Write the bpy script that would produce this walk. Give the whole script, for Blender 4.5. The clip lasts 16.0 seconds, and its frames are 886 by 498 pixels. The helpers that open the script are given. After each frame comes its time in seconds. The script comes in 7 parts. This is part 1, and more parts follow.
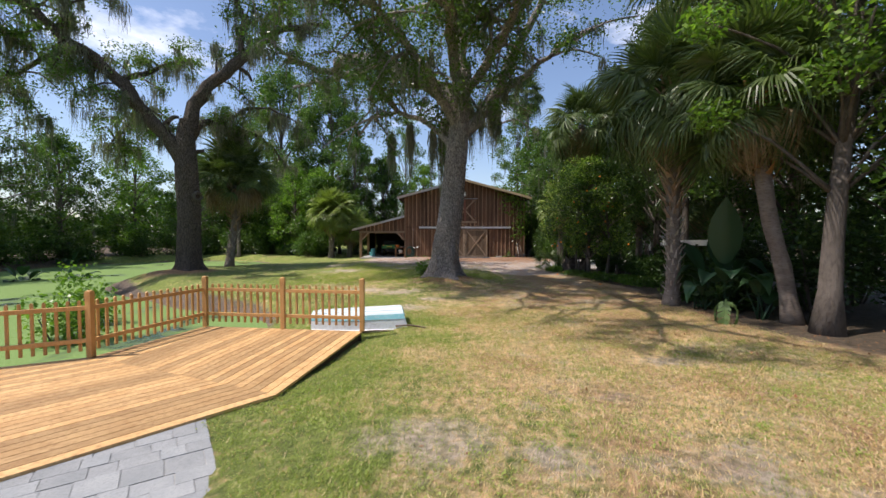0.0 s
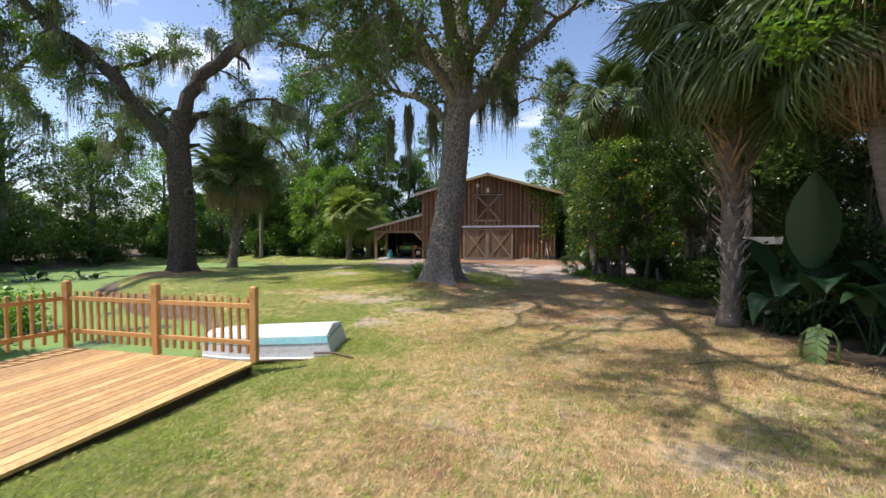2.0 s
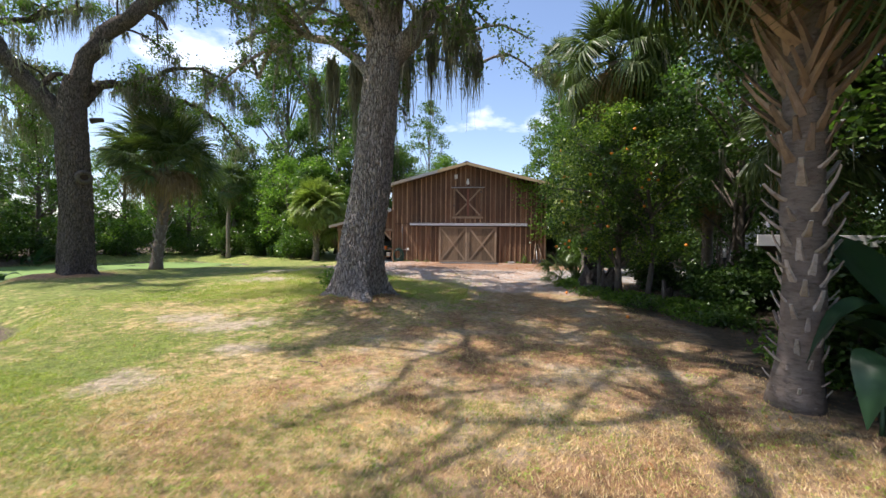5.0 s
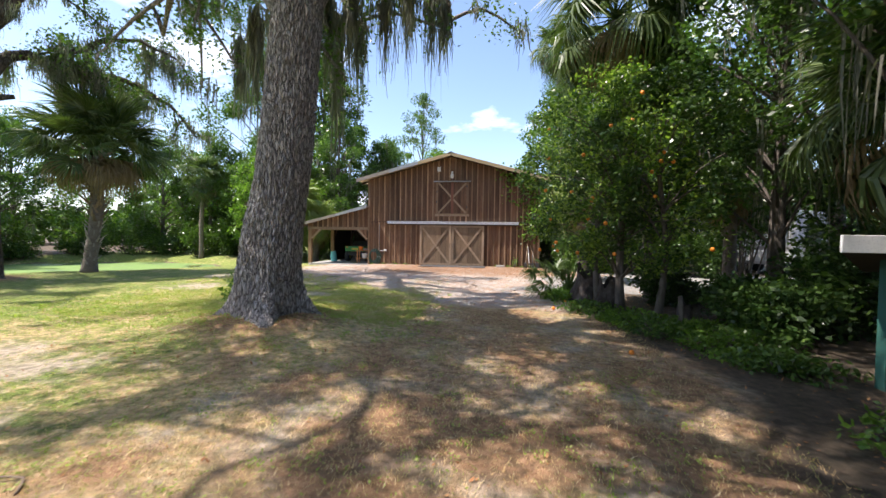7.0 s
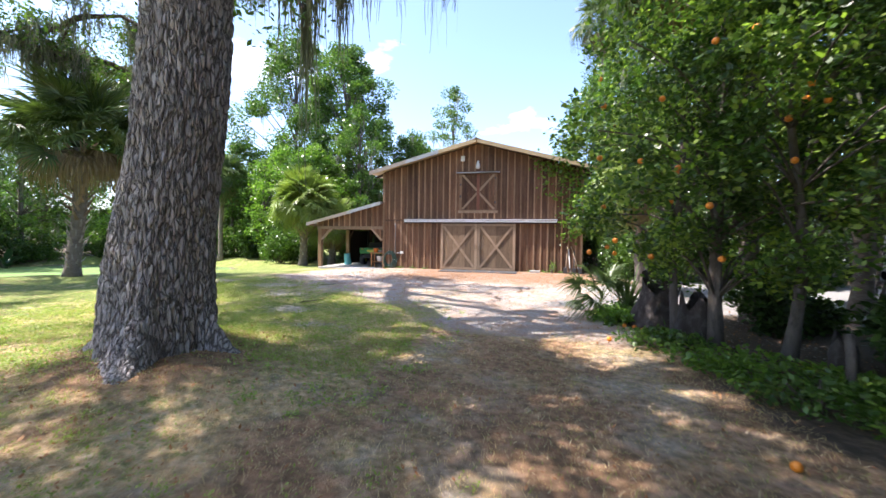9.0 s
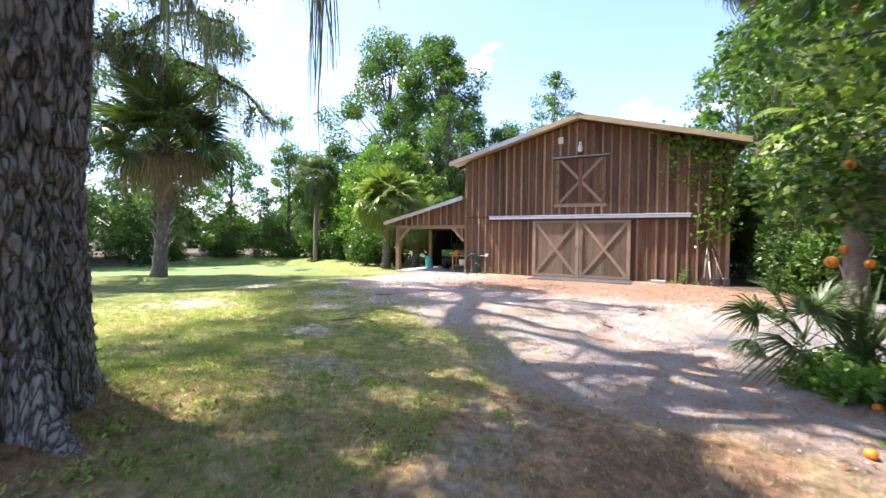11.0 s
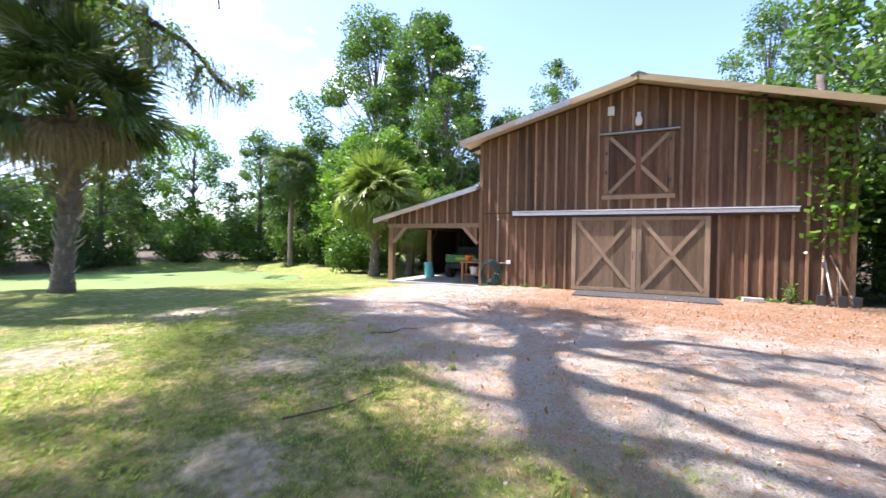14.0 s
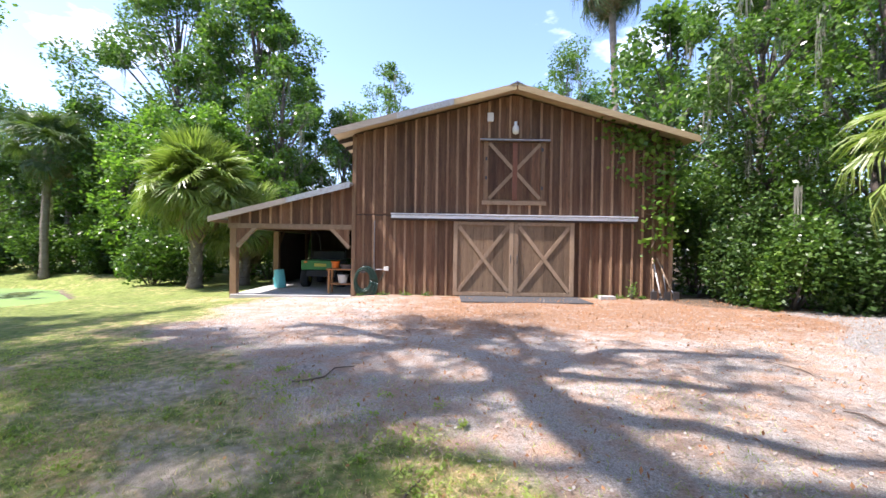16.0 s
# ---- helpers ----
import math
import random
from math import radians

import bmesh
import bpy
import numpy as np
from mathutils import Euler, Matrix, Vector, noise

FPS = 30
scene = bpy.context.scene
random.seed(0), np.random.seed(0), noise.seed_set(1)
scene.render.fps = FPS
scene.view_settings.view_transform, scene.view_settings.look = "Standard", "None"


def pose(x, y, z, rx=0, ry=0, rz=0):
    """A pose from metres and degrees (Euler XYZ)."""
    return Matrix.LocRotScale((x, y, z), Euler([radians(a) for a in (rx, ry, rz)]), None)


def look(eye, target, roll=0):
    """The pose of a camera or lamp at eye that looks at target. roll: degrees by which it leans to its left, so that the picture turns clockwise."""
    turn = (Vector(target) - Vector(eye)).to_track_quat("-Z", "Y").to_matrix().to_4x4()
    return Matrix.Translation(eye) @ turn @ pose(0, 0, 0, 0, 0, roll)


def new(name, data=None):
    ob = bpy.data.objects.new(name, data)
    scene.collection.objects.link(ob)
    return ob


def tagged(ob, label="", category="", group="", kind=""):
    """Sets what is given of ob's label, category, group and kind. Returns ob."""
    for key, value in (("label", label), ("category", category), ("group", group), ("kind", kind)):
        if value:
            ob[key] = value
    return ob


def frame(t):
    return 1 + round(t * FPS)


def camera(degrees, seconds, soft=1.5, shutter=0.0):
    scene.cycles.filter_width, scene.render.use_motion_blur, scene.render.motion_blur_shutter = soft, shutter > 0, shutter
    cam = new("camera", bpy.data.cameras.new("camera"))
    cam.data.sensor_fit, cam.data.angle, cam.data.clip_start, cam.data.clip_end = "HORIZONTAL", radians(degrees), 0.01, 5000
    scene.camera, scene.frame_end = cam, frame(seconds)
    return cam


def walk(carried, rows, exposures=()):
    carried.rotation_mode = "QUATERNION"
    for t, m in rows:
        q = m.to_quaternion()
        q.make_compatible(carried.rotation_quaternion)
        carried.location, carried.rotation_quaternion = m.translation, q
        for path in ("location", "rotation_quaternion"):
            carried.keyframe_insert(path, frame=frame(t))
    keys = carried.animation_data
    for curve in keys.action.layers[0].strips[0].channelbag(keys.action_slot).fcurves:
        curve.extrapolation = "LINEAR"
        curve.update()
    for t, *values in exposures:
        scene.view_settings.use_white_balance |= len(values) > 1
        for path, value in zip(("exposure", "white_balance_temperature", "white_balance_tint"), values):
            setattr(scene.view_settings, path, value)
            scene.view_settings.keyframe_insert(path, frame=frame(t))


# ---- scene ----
cam = camera(94.4, 16.0, shutter=0.35)
PATH = [
    (0, (0.051, -0.008, 1.664), (0.036, 1.991, 1.588), 0.1),
    (0.5, (0.474, 0.638, 1.631), (0.384, 2.634, 1.555), 0.1),
    (1, (0.865, 1.351, 1.571), (0.713, 3.343, 1.498), 0.0),
    (1.5, (1.281, 2.057, 1.517), (1.086, 4.047, 1.449), -0.1),
    (2, (1.642, 2.804, 1.465), (1.417, 4.791, 1.401), 0.0),
    (2.5, (2.004, 3.524, 1.467), (1.762, 5.508, 1.403), 0.1),
    (3, (2.301, 4.278, 1.41), (2.048, 6.261, 1.349), 0.3),
    (3.5, (2.605, 5.007, 1.385), (2.347, 6.99, 1.325), 0.3),
    (4, (2.92, 5.741, 1.338), (2.656, 7.722, 1.283), 0.4),
    (6.5, (4.229, 9.361, 1.319), (3.94, 11.339, 1.26), 0.8),
    (7, (4.365, 10.095, 1.33), (4.072, 12.073, 1.274), 0.9),
    (7.5, (4.399, 10.885, 1.304), (4.093, 12.861, 1.248), 0.7),
    (8, (4.436, 11.666, 1.266), (4.109, 13.638, 1.212), 0.7),
    (8.5, (4.473, 12.439, 1.266), (4.102, 14.403, 1.213), 0.7),
    (9, (4.498, 13.232, 1.24), (4.028, 15.176, 1.193), 0.8),
    (11.5, (3.904, 16.901, 1.187), (2.863, 18.608, 1.143), 0.5),
    (12, (3.538, 17.497, 1.177), (2.398, 19.14, 1.136), 0.4),
    (12.5, (3.069, 18.041, 1.18), (1.894, 19.659, 1.14), 0.6),
    (13, (2.57, 18.549, 1.179), (1.416, 20.182, 1.138), 0.6),
    (13.5, (2.049, 19.019, 1.183), (1.009, 20.727, 1.143), 0.8),
    (14, (1.525, 19.459, 1.192), (0.673, 21.268, 1.158), 0.8),
    (14.5, (1.002, 19.755, 1.207), (0.391, 21.659, 1.177), 0.8),
    (15, (0.481, 20.021, 1.238), (0.086, 21.982, 1.217), 0.9),
    (15.5, (-0.06, 20.198, 1.25), (-0.246, 22.189, 1.233), 0.8),
    (16, (-0.596, 20.311, 1.258), (-0.587, 22.311, 1.244), 0.9),
]
EXPOSURES = [(0, 0.24, 6400, 17), (2, 0.48, 6400, 17), (4, 0.66, 6420, 17), (7, 1.08, 6400, 16), (9, 1.6, 6130, 18), (12, 1.64, 6050, 21), (14, 1.6, 6020, 20), (16, 1.5, 6070, 20)]
walk(cam, [(t, look(eye, target, roll)) for t, eye, target, roll in PATH], EXPOSURES)

# ---- light ----
SUN_WAY = Vector((0.58, 0.14, -1.0)).normalized()
sun = new("sun", bpy.data.lights.new("sun", "SUN"))
sun.data.energy, sun.data.angle, sun.data.color = 4.8, radians(0.6), (1.0, 0.93, 0.82)
sun.rotation_mode = "QUATERNION"
sun.rotation_quaternion = SUN_WAY.to_track_quat("-Z", "Y")
world = bpy.data.worlds.new("sky")
scene.world = world
world.use_nodes = True
wn, wl = world.node_tree.nodes, world.node_tree.links
wn.clear()
sky = wn.new("ShaderNodeTexSky")
sky.sky_type, sky.sun_disc = "NISHITA", False
sky.sun_elevation, sky.sun_rotation = radians(59), radians(256)
sky.air_density, sky.dust_density, sky.ozone_density = 1.0, 1.0, 1.5
wc = wn.new("ShaderNodeTexCoord")
wmap = wn.new("ShaderNodeMapping")
wmap.inputs["Scale"].default_value = (1.0, 1.0, 2.4)
wno = wn.new("ShaderNodeTexNoise")
wno.inputs["Scale"].default_value, wno.inputs["Detail"].default_value, wno.inputs["Roughness"].default_value = 2.6, 9, 0.55
wr = wn.new("ShaderNodeMapRange")
wr.inputs["From Min"].default_value, wr.inputs["From Max"].default_value = 0.585, 0.75
wmix = wn.new("ShaderNodeMix")
wmix.data_type = "RGBA"
wmix.inputs["B"].default_value = (9.5, 9.7, 10.0, 1)
wbg = wn.new("ShaderNodeBackground")
wbg.inputs["Strength"].default_value = 0.145
wout = wn.new("ShaderNodeOutputWorld")
wl.new(wc.outputs["Generated"], wmap.inputs["Vector"])
wl.new(wmap.outputs["Vector"], wno.inputs["Vector"])
wl.new(wno.outputs["Fac"], wr.inputs["Value"])
wl.new(wr.outputs["Result"], wmix.inputs["Factor"])
wl.new(sky.outputs["Color"], wmix.inputs["A"])
wl.new(wmix.outputs["Result"], wbg.inputs["Color"])
wl.new(wbg.outputs["Background"], wout.inputs["Surface"])


# ---- materials ----
def node_mat(name):
    m = bpy.data.materials.new(name)
    m.use_nodes = True
    nt = m.node_tree
    return m, nt.nodes, nt.links, nt.nodes["Principled BSDF"]


def noise_node(n, l, vec, scale, detail=5, rough=0.6):
    t = n.new("ShaderNodeTexNoise")
    t.inputs["Scale"].default_value, t.inputs["Detail"].default_value, t.inputs["Roughness"].default_value = scale, detail, rough
    l.new(vec, t.inputs["Vector"])
    return t.outputs["Fac"]


def ramp(n, l, fac, lo, hi):
    r = n.new("ShaderNodeMapRange")
    r.inputs["From Min"].default_value, r.inputs["From Max"].default_value = lo, hi
    l.new(fac, r.inputs["Value"])
    return r.outputs["Result"]


def mix(n, l, fac, a, b, how="MIX"):
    x = n.new("ShaderNodeMix")
    x.data_type, x.blend_type = "RGBA", how
    for key, v in (("A", a), ("B", b)):
        if isinstance(v, tuple):
            x.inputs[key].default_value = (*v, 1)
        else:
            l.new(v, x.inputs[key])
    if isinstance(fac, float):
        x.inputs["Factor"].default_value = fac
    else:
        l.new(fac, x.inputs["Factor"])
    return x.outputs["Result"]


def surface(name, a, b, c, coarse=1.5, fine=25.0, stretch=(1, 1, 1), rough=0.8, bump=0.4, depth=0.02, metal=0.0, vary=0.0, island=False):
    """Two tones by a coarse noise, a third by a fine one, with relief and a change from piece to piece."""
    m, n, l, p = node_mat(name)
    tc = n.new("ShaderNodeTexCoord")
    mp = n.new("ShaderNodeMapping")
    mp.inputs["Scale"].default_value = stretch
    l.new(tc.outputs["Object"], mp.inputs["Vector"])
    if vary:
        ri = n.new("ShaderNodeObjectInfo").outputs["Random"] if not island else n.new("ShaderNodeNewGeometry").outputs["Random Per Island"]
        ml = n.new("ShaderNodeMath")
        ml.operation = "MULTIPLY"
        ml.inputs[1].default_value = 37.0
        l.new(ri, ml.inputs[0])
        l.new(ml.outputs[0], mp.inputs["Location"])
    f1 = ramp(n, l, noise_node(n, l, mp.outputs["Vector"], coarse, 4), 0.35, 0.65)
    f2n = noise_node(n, l, mp.outputs["Vector"], fine, 6, 0.7)
    col = mix(n, l, f1, a, b)
    col = mix(n, l, ramp(n, l, f2n, 0.48, 0.72), col, c)
    if vary:
        v = n.new("ShaderNodeMapRange")
        v.inputs["To Min"].default_value, v.inputs["To Max"].default_value = 1 - vary, 1 + vary * 0.6
        l.new(ri, v.inputs["Value"])
        hs = n.new("ShaderNodeHueSaturation")
        l.new(v.outputs["Result"], hs.inputs["Value"])
        l.new(col, hs.inputs["Color"])
        col = hs.outputs["Color"]
    l.new(col, p.inputs["Base Color"])
    p.inputs["Roughness"].default_value, p.inputs["Metallic"].default_value = rough, metal
    bn = n.new("ShaderNodeBump")
    bn.inputs["Strength"].default_value, bn.inputs["Distance"].default_value = bump, depth
    l.new(f2n, bn.inputs["Height"])
    l.new(bn.outputs["Normal"], p.inputs["Normal"])
    return m


def leaf_mat(name, a, b, c, rough=0.45, through_light=0.35):
    """Leaves: colour changes from leaf to leaf, and light shines through."""
    m, n, l, p = node_mat(name)
    g = n.new("ShaderNodeNewGeometry")
    tc = n.new("ShaderNodeTexCoord")
    big = ramp(n, l, noise_node(n, l, tc.outputs["Object"], 0.45, 3), 0.35, 0.65)
    col = mix(n, l, big, a, b)
    col = mix(n, l, ramp(n, l, g.outputs["Random Per Island"], 0.45, 1.0), col, c)
    l.new(col, p.inputs["Base Color"])
    p.inputs["Roughness"].default_value = rough
    p.inputs["Specular IOR Level"].default_value = 0.38
    tr = n.new("ShaderNodeBsdfTranslucent")
    tint = mix(n, l, 1.0, col, (1.25, 1.5, 0.6), "MULTIPLY")
    l.new(tint, tr.inputs["Color"])
    ms = n.new("ShaderNodeMixShader")
    ms.inputs[0].default_value = through_light
    l.new(p.outputs[0], ms.inputs[1])
    l.new(tr.outputs[0], ms.inputs[2])
    l.new(ms.outputs[0], n["Material Output"].inputs["Surface"])
    return m


def bark_mat(name, pale, mid, crack, across=13.0, along=3.4):
    """Furrowed bark: long plates parted by narrow dark cracks, with grain on the plates."""
    m, n, l, p = node_mat(name)
    mp = n.new("ShaderNodeMapping")
    mp.inputs["Scale"].default_value = (across, across, along)
    l.new(n.new("ShaderNodeTexCoord").outputs["Object"], mp.inputs["Vector"])
    v = n.new("ShaderNodeTexVoronoi")
    v.feature = "DISTANCE_TO_EDGE"
    v.inputs["Scale"].default_value = 1.0
    warp = n.new("ShaderNodeTexNoise")
    warp.inputs["Scale"].default_value, warp.inputs["Detail"].default_value = 0.9, 4
    l.new(mp.outputs["Vector"], warp.inputs["Vector"])
    wv = n.new("ShaderNodeVectorMath")
    wv.operation = "MULTIPLY_ADD"
    wv.inputs[1].default_value = (1.5, 1.5, 1.5)
    l.new(warp.outputs["Color"], wv.inputs[0])
    l.new(mp.outputs["Vector"], wv.inputs[2])
    l.new(wv.outputs["Vector"], v.inputs["Vector"])
    grain = noise_node(n, l, mp.outputs["Vector"], 3.5, 6, 0.75)
    col = mix(n, l, ramp(n, l, grain, 0.35, 0.65), mid, pale)
    col = mix(n, l, ramp(n, l, v.outputs["Distance"], 0.15, 0.0), col, crack)
    l.new(col, p.inputs["Base Color"])
    p.inputs["Roughness"].default_value = 0.95
    h = n.new("ShaderNodeMath")
    h.operation = "MULTIPLY_ADD"
    l.new(grain, h.inputs[0])
    h.inputs[1].default_value = 0.35
    l.new(ramp(n, l, v.outputs["Distance"], 0.0, 0.2), h.inputs[2])
    bn = n.new("ShaderNodeBump")
    bn.inputs["Strength"].default_value, bn.inputs["Distance"].default_value = 1.0, 0.03
    l.new(h.outputs[0], bn.inputs["Height"])
    l.new(bn.outputs["Normal"], p.inputs["Normal"])
    return m


BOARD = surface("weathered_board", (0.105, 0.047, 0.024), (0.20, 0.11, 0.06), (0.05, 0.028, 0.019), 1.0, 7, (9, 9, 0.5), 0.85, 0.6, 0.012, vary=0.45)
BATTEN = surface("weathered_batten", (0.385, 0.25, 0.148), (0.265, 0.155, 0.088), (0.125, 0.075, 0.05), 1.0, 7, (9, 9, 0.6), 0.85, 0.6, 0.01, vary=0.45)
DOORWOOD = surface("door_board", (0.245, 0.165, 0.098), (0.185, 0.12, 0.072), (0.11, 0.072, 0.045), 1.3, 8, (9, 9, 0.6), 0.8, 0.4, 0.008, vary=0.3)
BRACE = surface("door_brace", (0.35, 0.25, 0.165), (0.28, 0.195, 0.125), (0.18, 0.122, 0.08), 1.4, 9, (6, 6, 2), 0.8, 0.4, 0.006, vary=0.25)
REDBOARD = surface("red_brown_board", (0.22, 0.09, 0.055), (0.17, 0.075, 0.05), (0.12, 0.06, 0.04), 1.4, 9, (6, 6, 1), 0.8, 0.4, 0.006)
FASCIA = surface("raw_fascia_board", (0.50, 0.39, 0.22), (0.42, 0.31, 0.17), (0.32, 0.23, 0.13), 1.2, 10, (0.6, 8, 8), 0.75, 0.3, 0.006, vary=0.15)
GREYFASCIA = surface("weathered_grey_fascia", (0.33, 0.29, 0.25), (0.27, 0.235, 0.20), (0.18, 0.15, 0.125), 1.2, 10, (0.6, 8, 8), 0.85, 0.3, 0.006)
SHEET = surface("metal_sheet", (0.42, 0.42, 0.43), (0.34, 0.34, 0.35), (0.25, 0.22, 0.2), 0.8, 12, (1, 1, 1), 0.45, 0.1, 0.004, metal=0.7)
RAILMETAL = surface("painted_rail", (0.80, 0.81, 0.84), (0.74, 0.75, 0.78), (0.6, 0.6, 0.62), 1, 14, (1, 1, 1), 0.45, 0.1, 0.003)
# Wood for backings and inner faces, their shade put into the colour.
SHADEDWOOD = surface("shaded_inner_wood", (0.06, 0.04, 0.03), (0.045, 0.03, 0.022), (0.03, 0.022, 0.018), 1, 9, (6, 6, 1), 0.9, 0.3, 0.006)
POSTWOOD = surface("shed_post_wood", (0.27, 0.17, 0.09), (0.22, 0.13, 0.07), (0.15, 0.09, 0.05), 1, 10, (8, 8, 0.8), 0.8, 0.3, 0.006, vary=0.15)
DECK = surface("new_pine_decking", (0.47, 0.275, 0.11), (0.59, 0.375, 0.165), (0.31, 0.165, 0.06), 1.6, 9, (2.0, 2.0, 4), 0.65, 0.5, 0.006, vary=0.32)
PINE = surface("treated_pine", (0.50, 0.27, 0.085), (0.58, 0.34, 0.13), (0.38, 0.19, 0.06), 1.2, 12, (8, 8, 0.9), 0.65, 0.3, 0.004, vary=0.14)
# Joist colour holds the shade below the overhanging deck boards.
JOIST = surface("shaded_joist_wood", (0.10, 0.062, 0.032), (0.07, 0.045, 0.025), (0.04, 0.028, 0.018), 1.5, 10, (3, 3, 6), 0.9, 0.3, 0.004)
PAVER = surface("grey_paver", (0.26, 0.275, 0.28), (0.32, 0.33, 0.33), (0.18, 0.19, 0.19), 4, 60, (1, 1, 1), 0.9, 0.5, 0.004, vary=0.14)
CONCRETE = surface("concrete", (0.42, 0.41, 0.39), (0.36, 0.35, 0.33), (0.28, 0.27, 0.25), 1.2, 30, (1, 1, 1), 0.9, 0.3, 0.004)
OAKBARK = bark_mat("oak_bark", (0.48, 0.43, 0.405), (0.33, 0.29, 0.265), (0.11, 0.092, 0.082), 20.0, 4.6)
DARKBARK = bark_mat("dark_oak_bark", (0.19, 0.15, 0.125), (0.105, 0.08, 0.065), (0.035, 0.027, 0.022), 15.0, 4.5)
GREYBARK = surface("grey_bark", (0.15, 0.125, 0.105), (0.10, 0.082, 0.068), (0.055, 0.045, 0.038), 1.2, 7, (3, 3, 1), 0.95, 0.9, 0.04)
PALMBARK = surface("palm_bark", (0.24, 0.20, 0.17), (0.17, 0.135, 0.11), (0.09, 0.07, 0.055), 1.5, 9, (1.2, 1.2, 4), 0.95, 0.9, 0.03)
BOOT = surface("palm_boot", (0.30, 0.21, 0.13), (0.24, 0.17, 0.12), (0.14, 0.09, 0.06), 2, 14, (1, 1, 1), 0.9, 0.5, 0.01, vary=0.35)
PALEBOOT = surface("weathered_pale_boot", (0.46, 0.41, 0.36), (0.36, 0.31, 0.27), (0.2, 0.16, 0.13), 2, 14, (1, 1, 1), 0.9, 0.5, 0.01, vary=0.3)
ORANGEBOOT = surface("orange_palm_boot", (0.42, 0.20, 0.06), (0.34, 0.16, 0.06), (0.2, 0.1, 0.05), 2, 14, (1, 1, 1), 0.9, 0.5, 0.01, vary=0.3)
OAKLEAF = leaf_mat("oak_leaf", (0.095, 0.165, 0.035), (0.065, 0.12, 0.028), (0.15, 0.235, 0.06), 0.32, 0.38)
WOODLEAF = leaf_mat("woodland_leaf", (0.07, 0.135, 0.026), (0.042, 0.088, 0.02), (0.15, 0.235, 0.052), 0.32, 0.38)
BRIGHTLEAF = leaf_mat("bright_leaf", (0.12, 0.22, 0.033), (0.085, 0.16, 0.028), (0.22, 0.33, 0.06), 0.32, 0.45)
DARKLEAF = leaf_mat("dark_leaf", (0.043, 0.086, 0.02), (0.028, 0.06, 0.016), (0.10, 0.165, 0.04), 0.35, 0.3)
# The bright third tone paints sunlit glints onto random leaves.
ORANGELEAF = leaf_mat("orange_tree_leaf", (0.075, 0.14, 0.025), (0.045, 0.09, 0.02), (0.33, 0.43, 0.09), 0.3, 0.42)
PALMLEAF = leaf_mat("palm_leaf", (0.085, 0.125, 0.04), (0.06, 0.095, 0.035), (0.14, 0.18, 0.06), 0.38, 0.25)
PALEPALM = leaf_mat("pale_palm_leaf", (0.20, 0.26, 0.06), (0.15, 0.21, 0.055), (0.30, 0.34, 0.10), 0.4, 0.3)
DEADPALM = leaf_mat("dead_palm_leaf", (0.24, 0.17, 0.09), (0.17, 0.115, 0.065), (0.34, 0.26, 0.16), 0.8, 0.2)
MOSS = leaf_mat("spanish_moss", (0.20, 0.20, 0.165), (0.14, 0.14, 0.118), (0.28, 0.275, 0.23), 0.95, 0.3)
BROADLEAF = leaf_mat("broad_leaf", (0.028, 0.07, 0.034), (0.022, 0.055, 0.027), (0.045, 0.095, 0.032), 0.35, 0.2)
FERNLEAF = leaf_mat("fern_leaf", (0.19, 0.28, 0.11), (0.15, 0.24, 0.08), (0.24, 0.32, 0.14), 0.5, 0.3)
LITTER = leaf_mat("leaf_litter", (0.34, 0.15, 0.06), (0.25, 0.11, 0.05), (0.44, 0.24, 0.11), 0.9, 0.1)


def plain(name, col, rough=0.5, metal=0.0):
    return surface(name, col, tuple(v * 0.88 for v in col), tuple(v * 0.75 for v in col), 2, 40, (1, 1, 1), rough, 0.1, 0.002, metal=metal)


WHITE = plain("white_paint", (0.78, 0.77, 0.74), 0.45)
HULL = surface("chalky_hull_paint", (0.80, 0.81, 0.81), (0.72, 0.74, 0.75), (0.55, 0.56, 0.55), 1.6, 18, (1, 1, 1), 0.6, 0.2, 0.004)
TEAL = surface("faded_teal_paint", (0.16, 0.42, 0.47), (0.22, 0.5, 0.54), (0.4, 0.55, 0.56), 1.6, 18, (1, 1, 1), 0.6, 0.2, 0.003)
DECKBLUE = surface("pale_blue_hull_bottom", (0.58, 0.70, 0.73), (0.45, 0.61, 0.66), (0.66, 0.72, 0.72), 2.2, 14, (0.6, 4, 1), 0.6, 0.2, 0.003)
GREENPAINT = plain("green_vehicle_paint", (0.03, 0.22, 0.04), 0.35)
YELLOW = plain("yellow_decal", (0.55, 0.5, 0.05), 0.5)
BLACK = plain("black_rubber", (0.025, 0.025, 0.027), 0.7)
DARKMETAL = plain("dark_metal", (0.08, 0.08, 0.085), 0.5, 0.5)
ORANGE = plain("orange_plastic", (0.75, 0.20, 0.03), 0.45)
FRUIT = plain("orange_fruit", (0.85, 0.27, 0.02), 0.45)
HOSE = plain("green_hose", (0.014, 0.045, 0.032), 0.4)
TURQ = plain("turquoise_plastic", (0.12, 0.48, 0.52), 0.4)
SHEDGREEN = surface("green_shed_paint", (0.03, 0.13, 0.105), (0.025, 0.105, 0.085), (0.05, 0.1, 0.07), 2, 20, (1, 1, 1), 0.7, 0.2, 0.004)
TABLEWOOD = surface("orange_table_wood", (0.42, 0.20, 0.07), (0.35, 0.16, 0.06), (0.24, 0.11, 0.05), 2, 12, (1, 6, 6), 0.7, 0.2, 0.004)
GREYMAT = plain("grey_rubber_mat", (0.055, 0.055, 0.058), 0.9)
STICK = plain("dead_stick", (0.16, 0.115, 0.085), 0.9)
m_glass, gn_, gl_, gp_ = node_mat("dark_glass")
gp_.inputs["Base Color"].default_value = (0.03, 0.035, 0.04, 1)
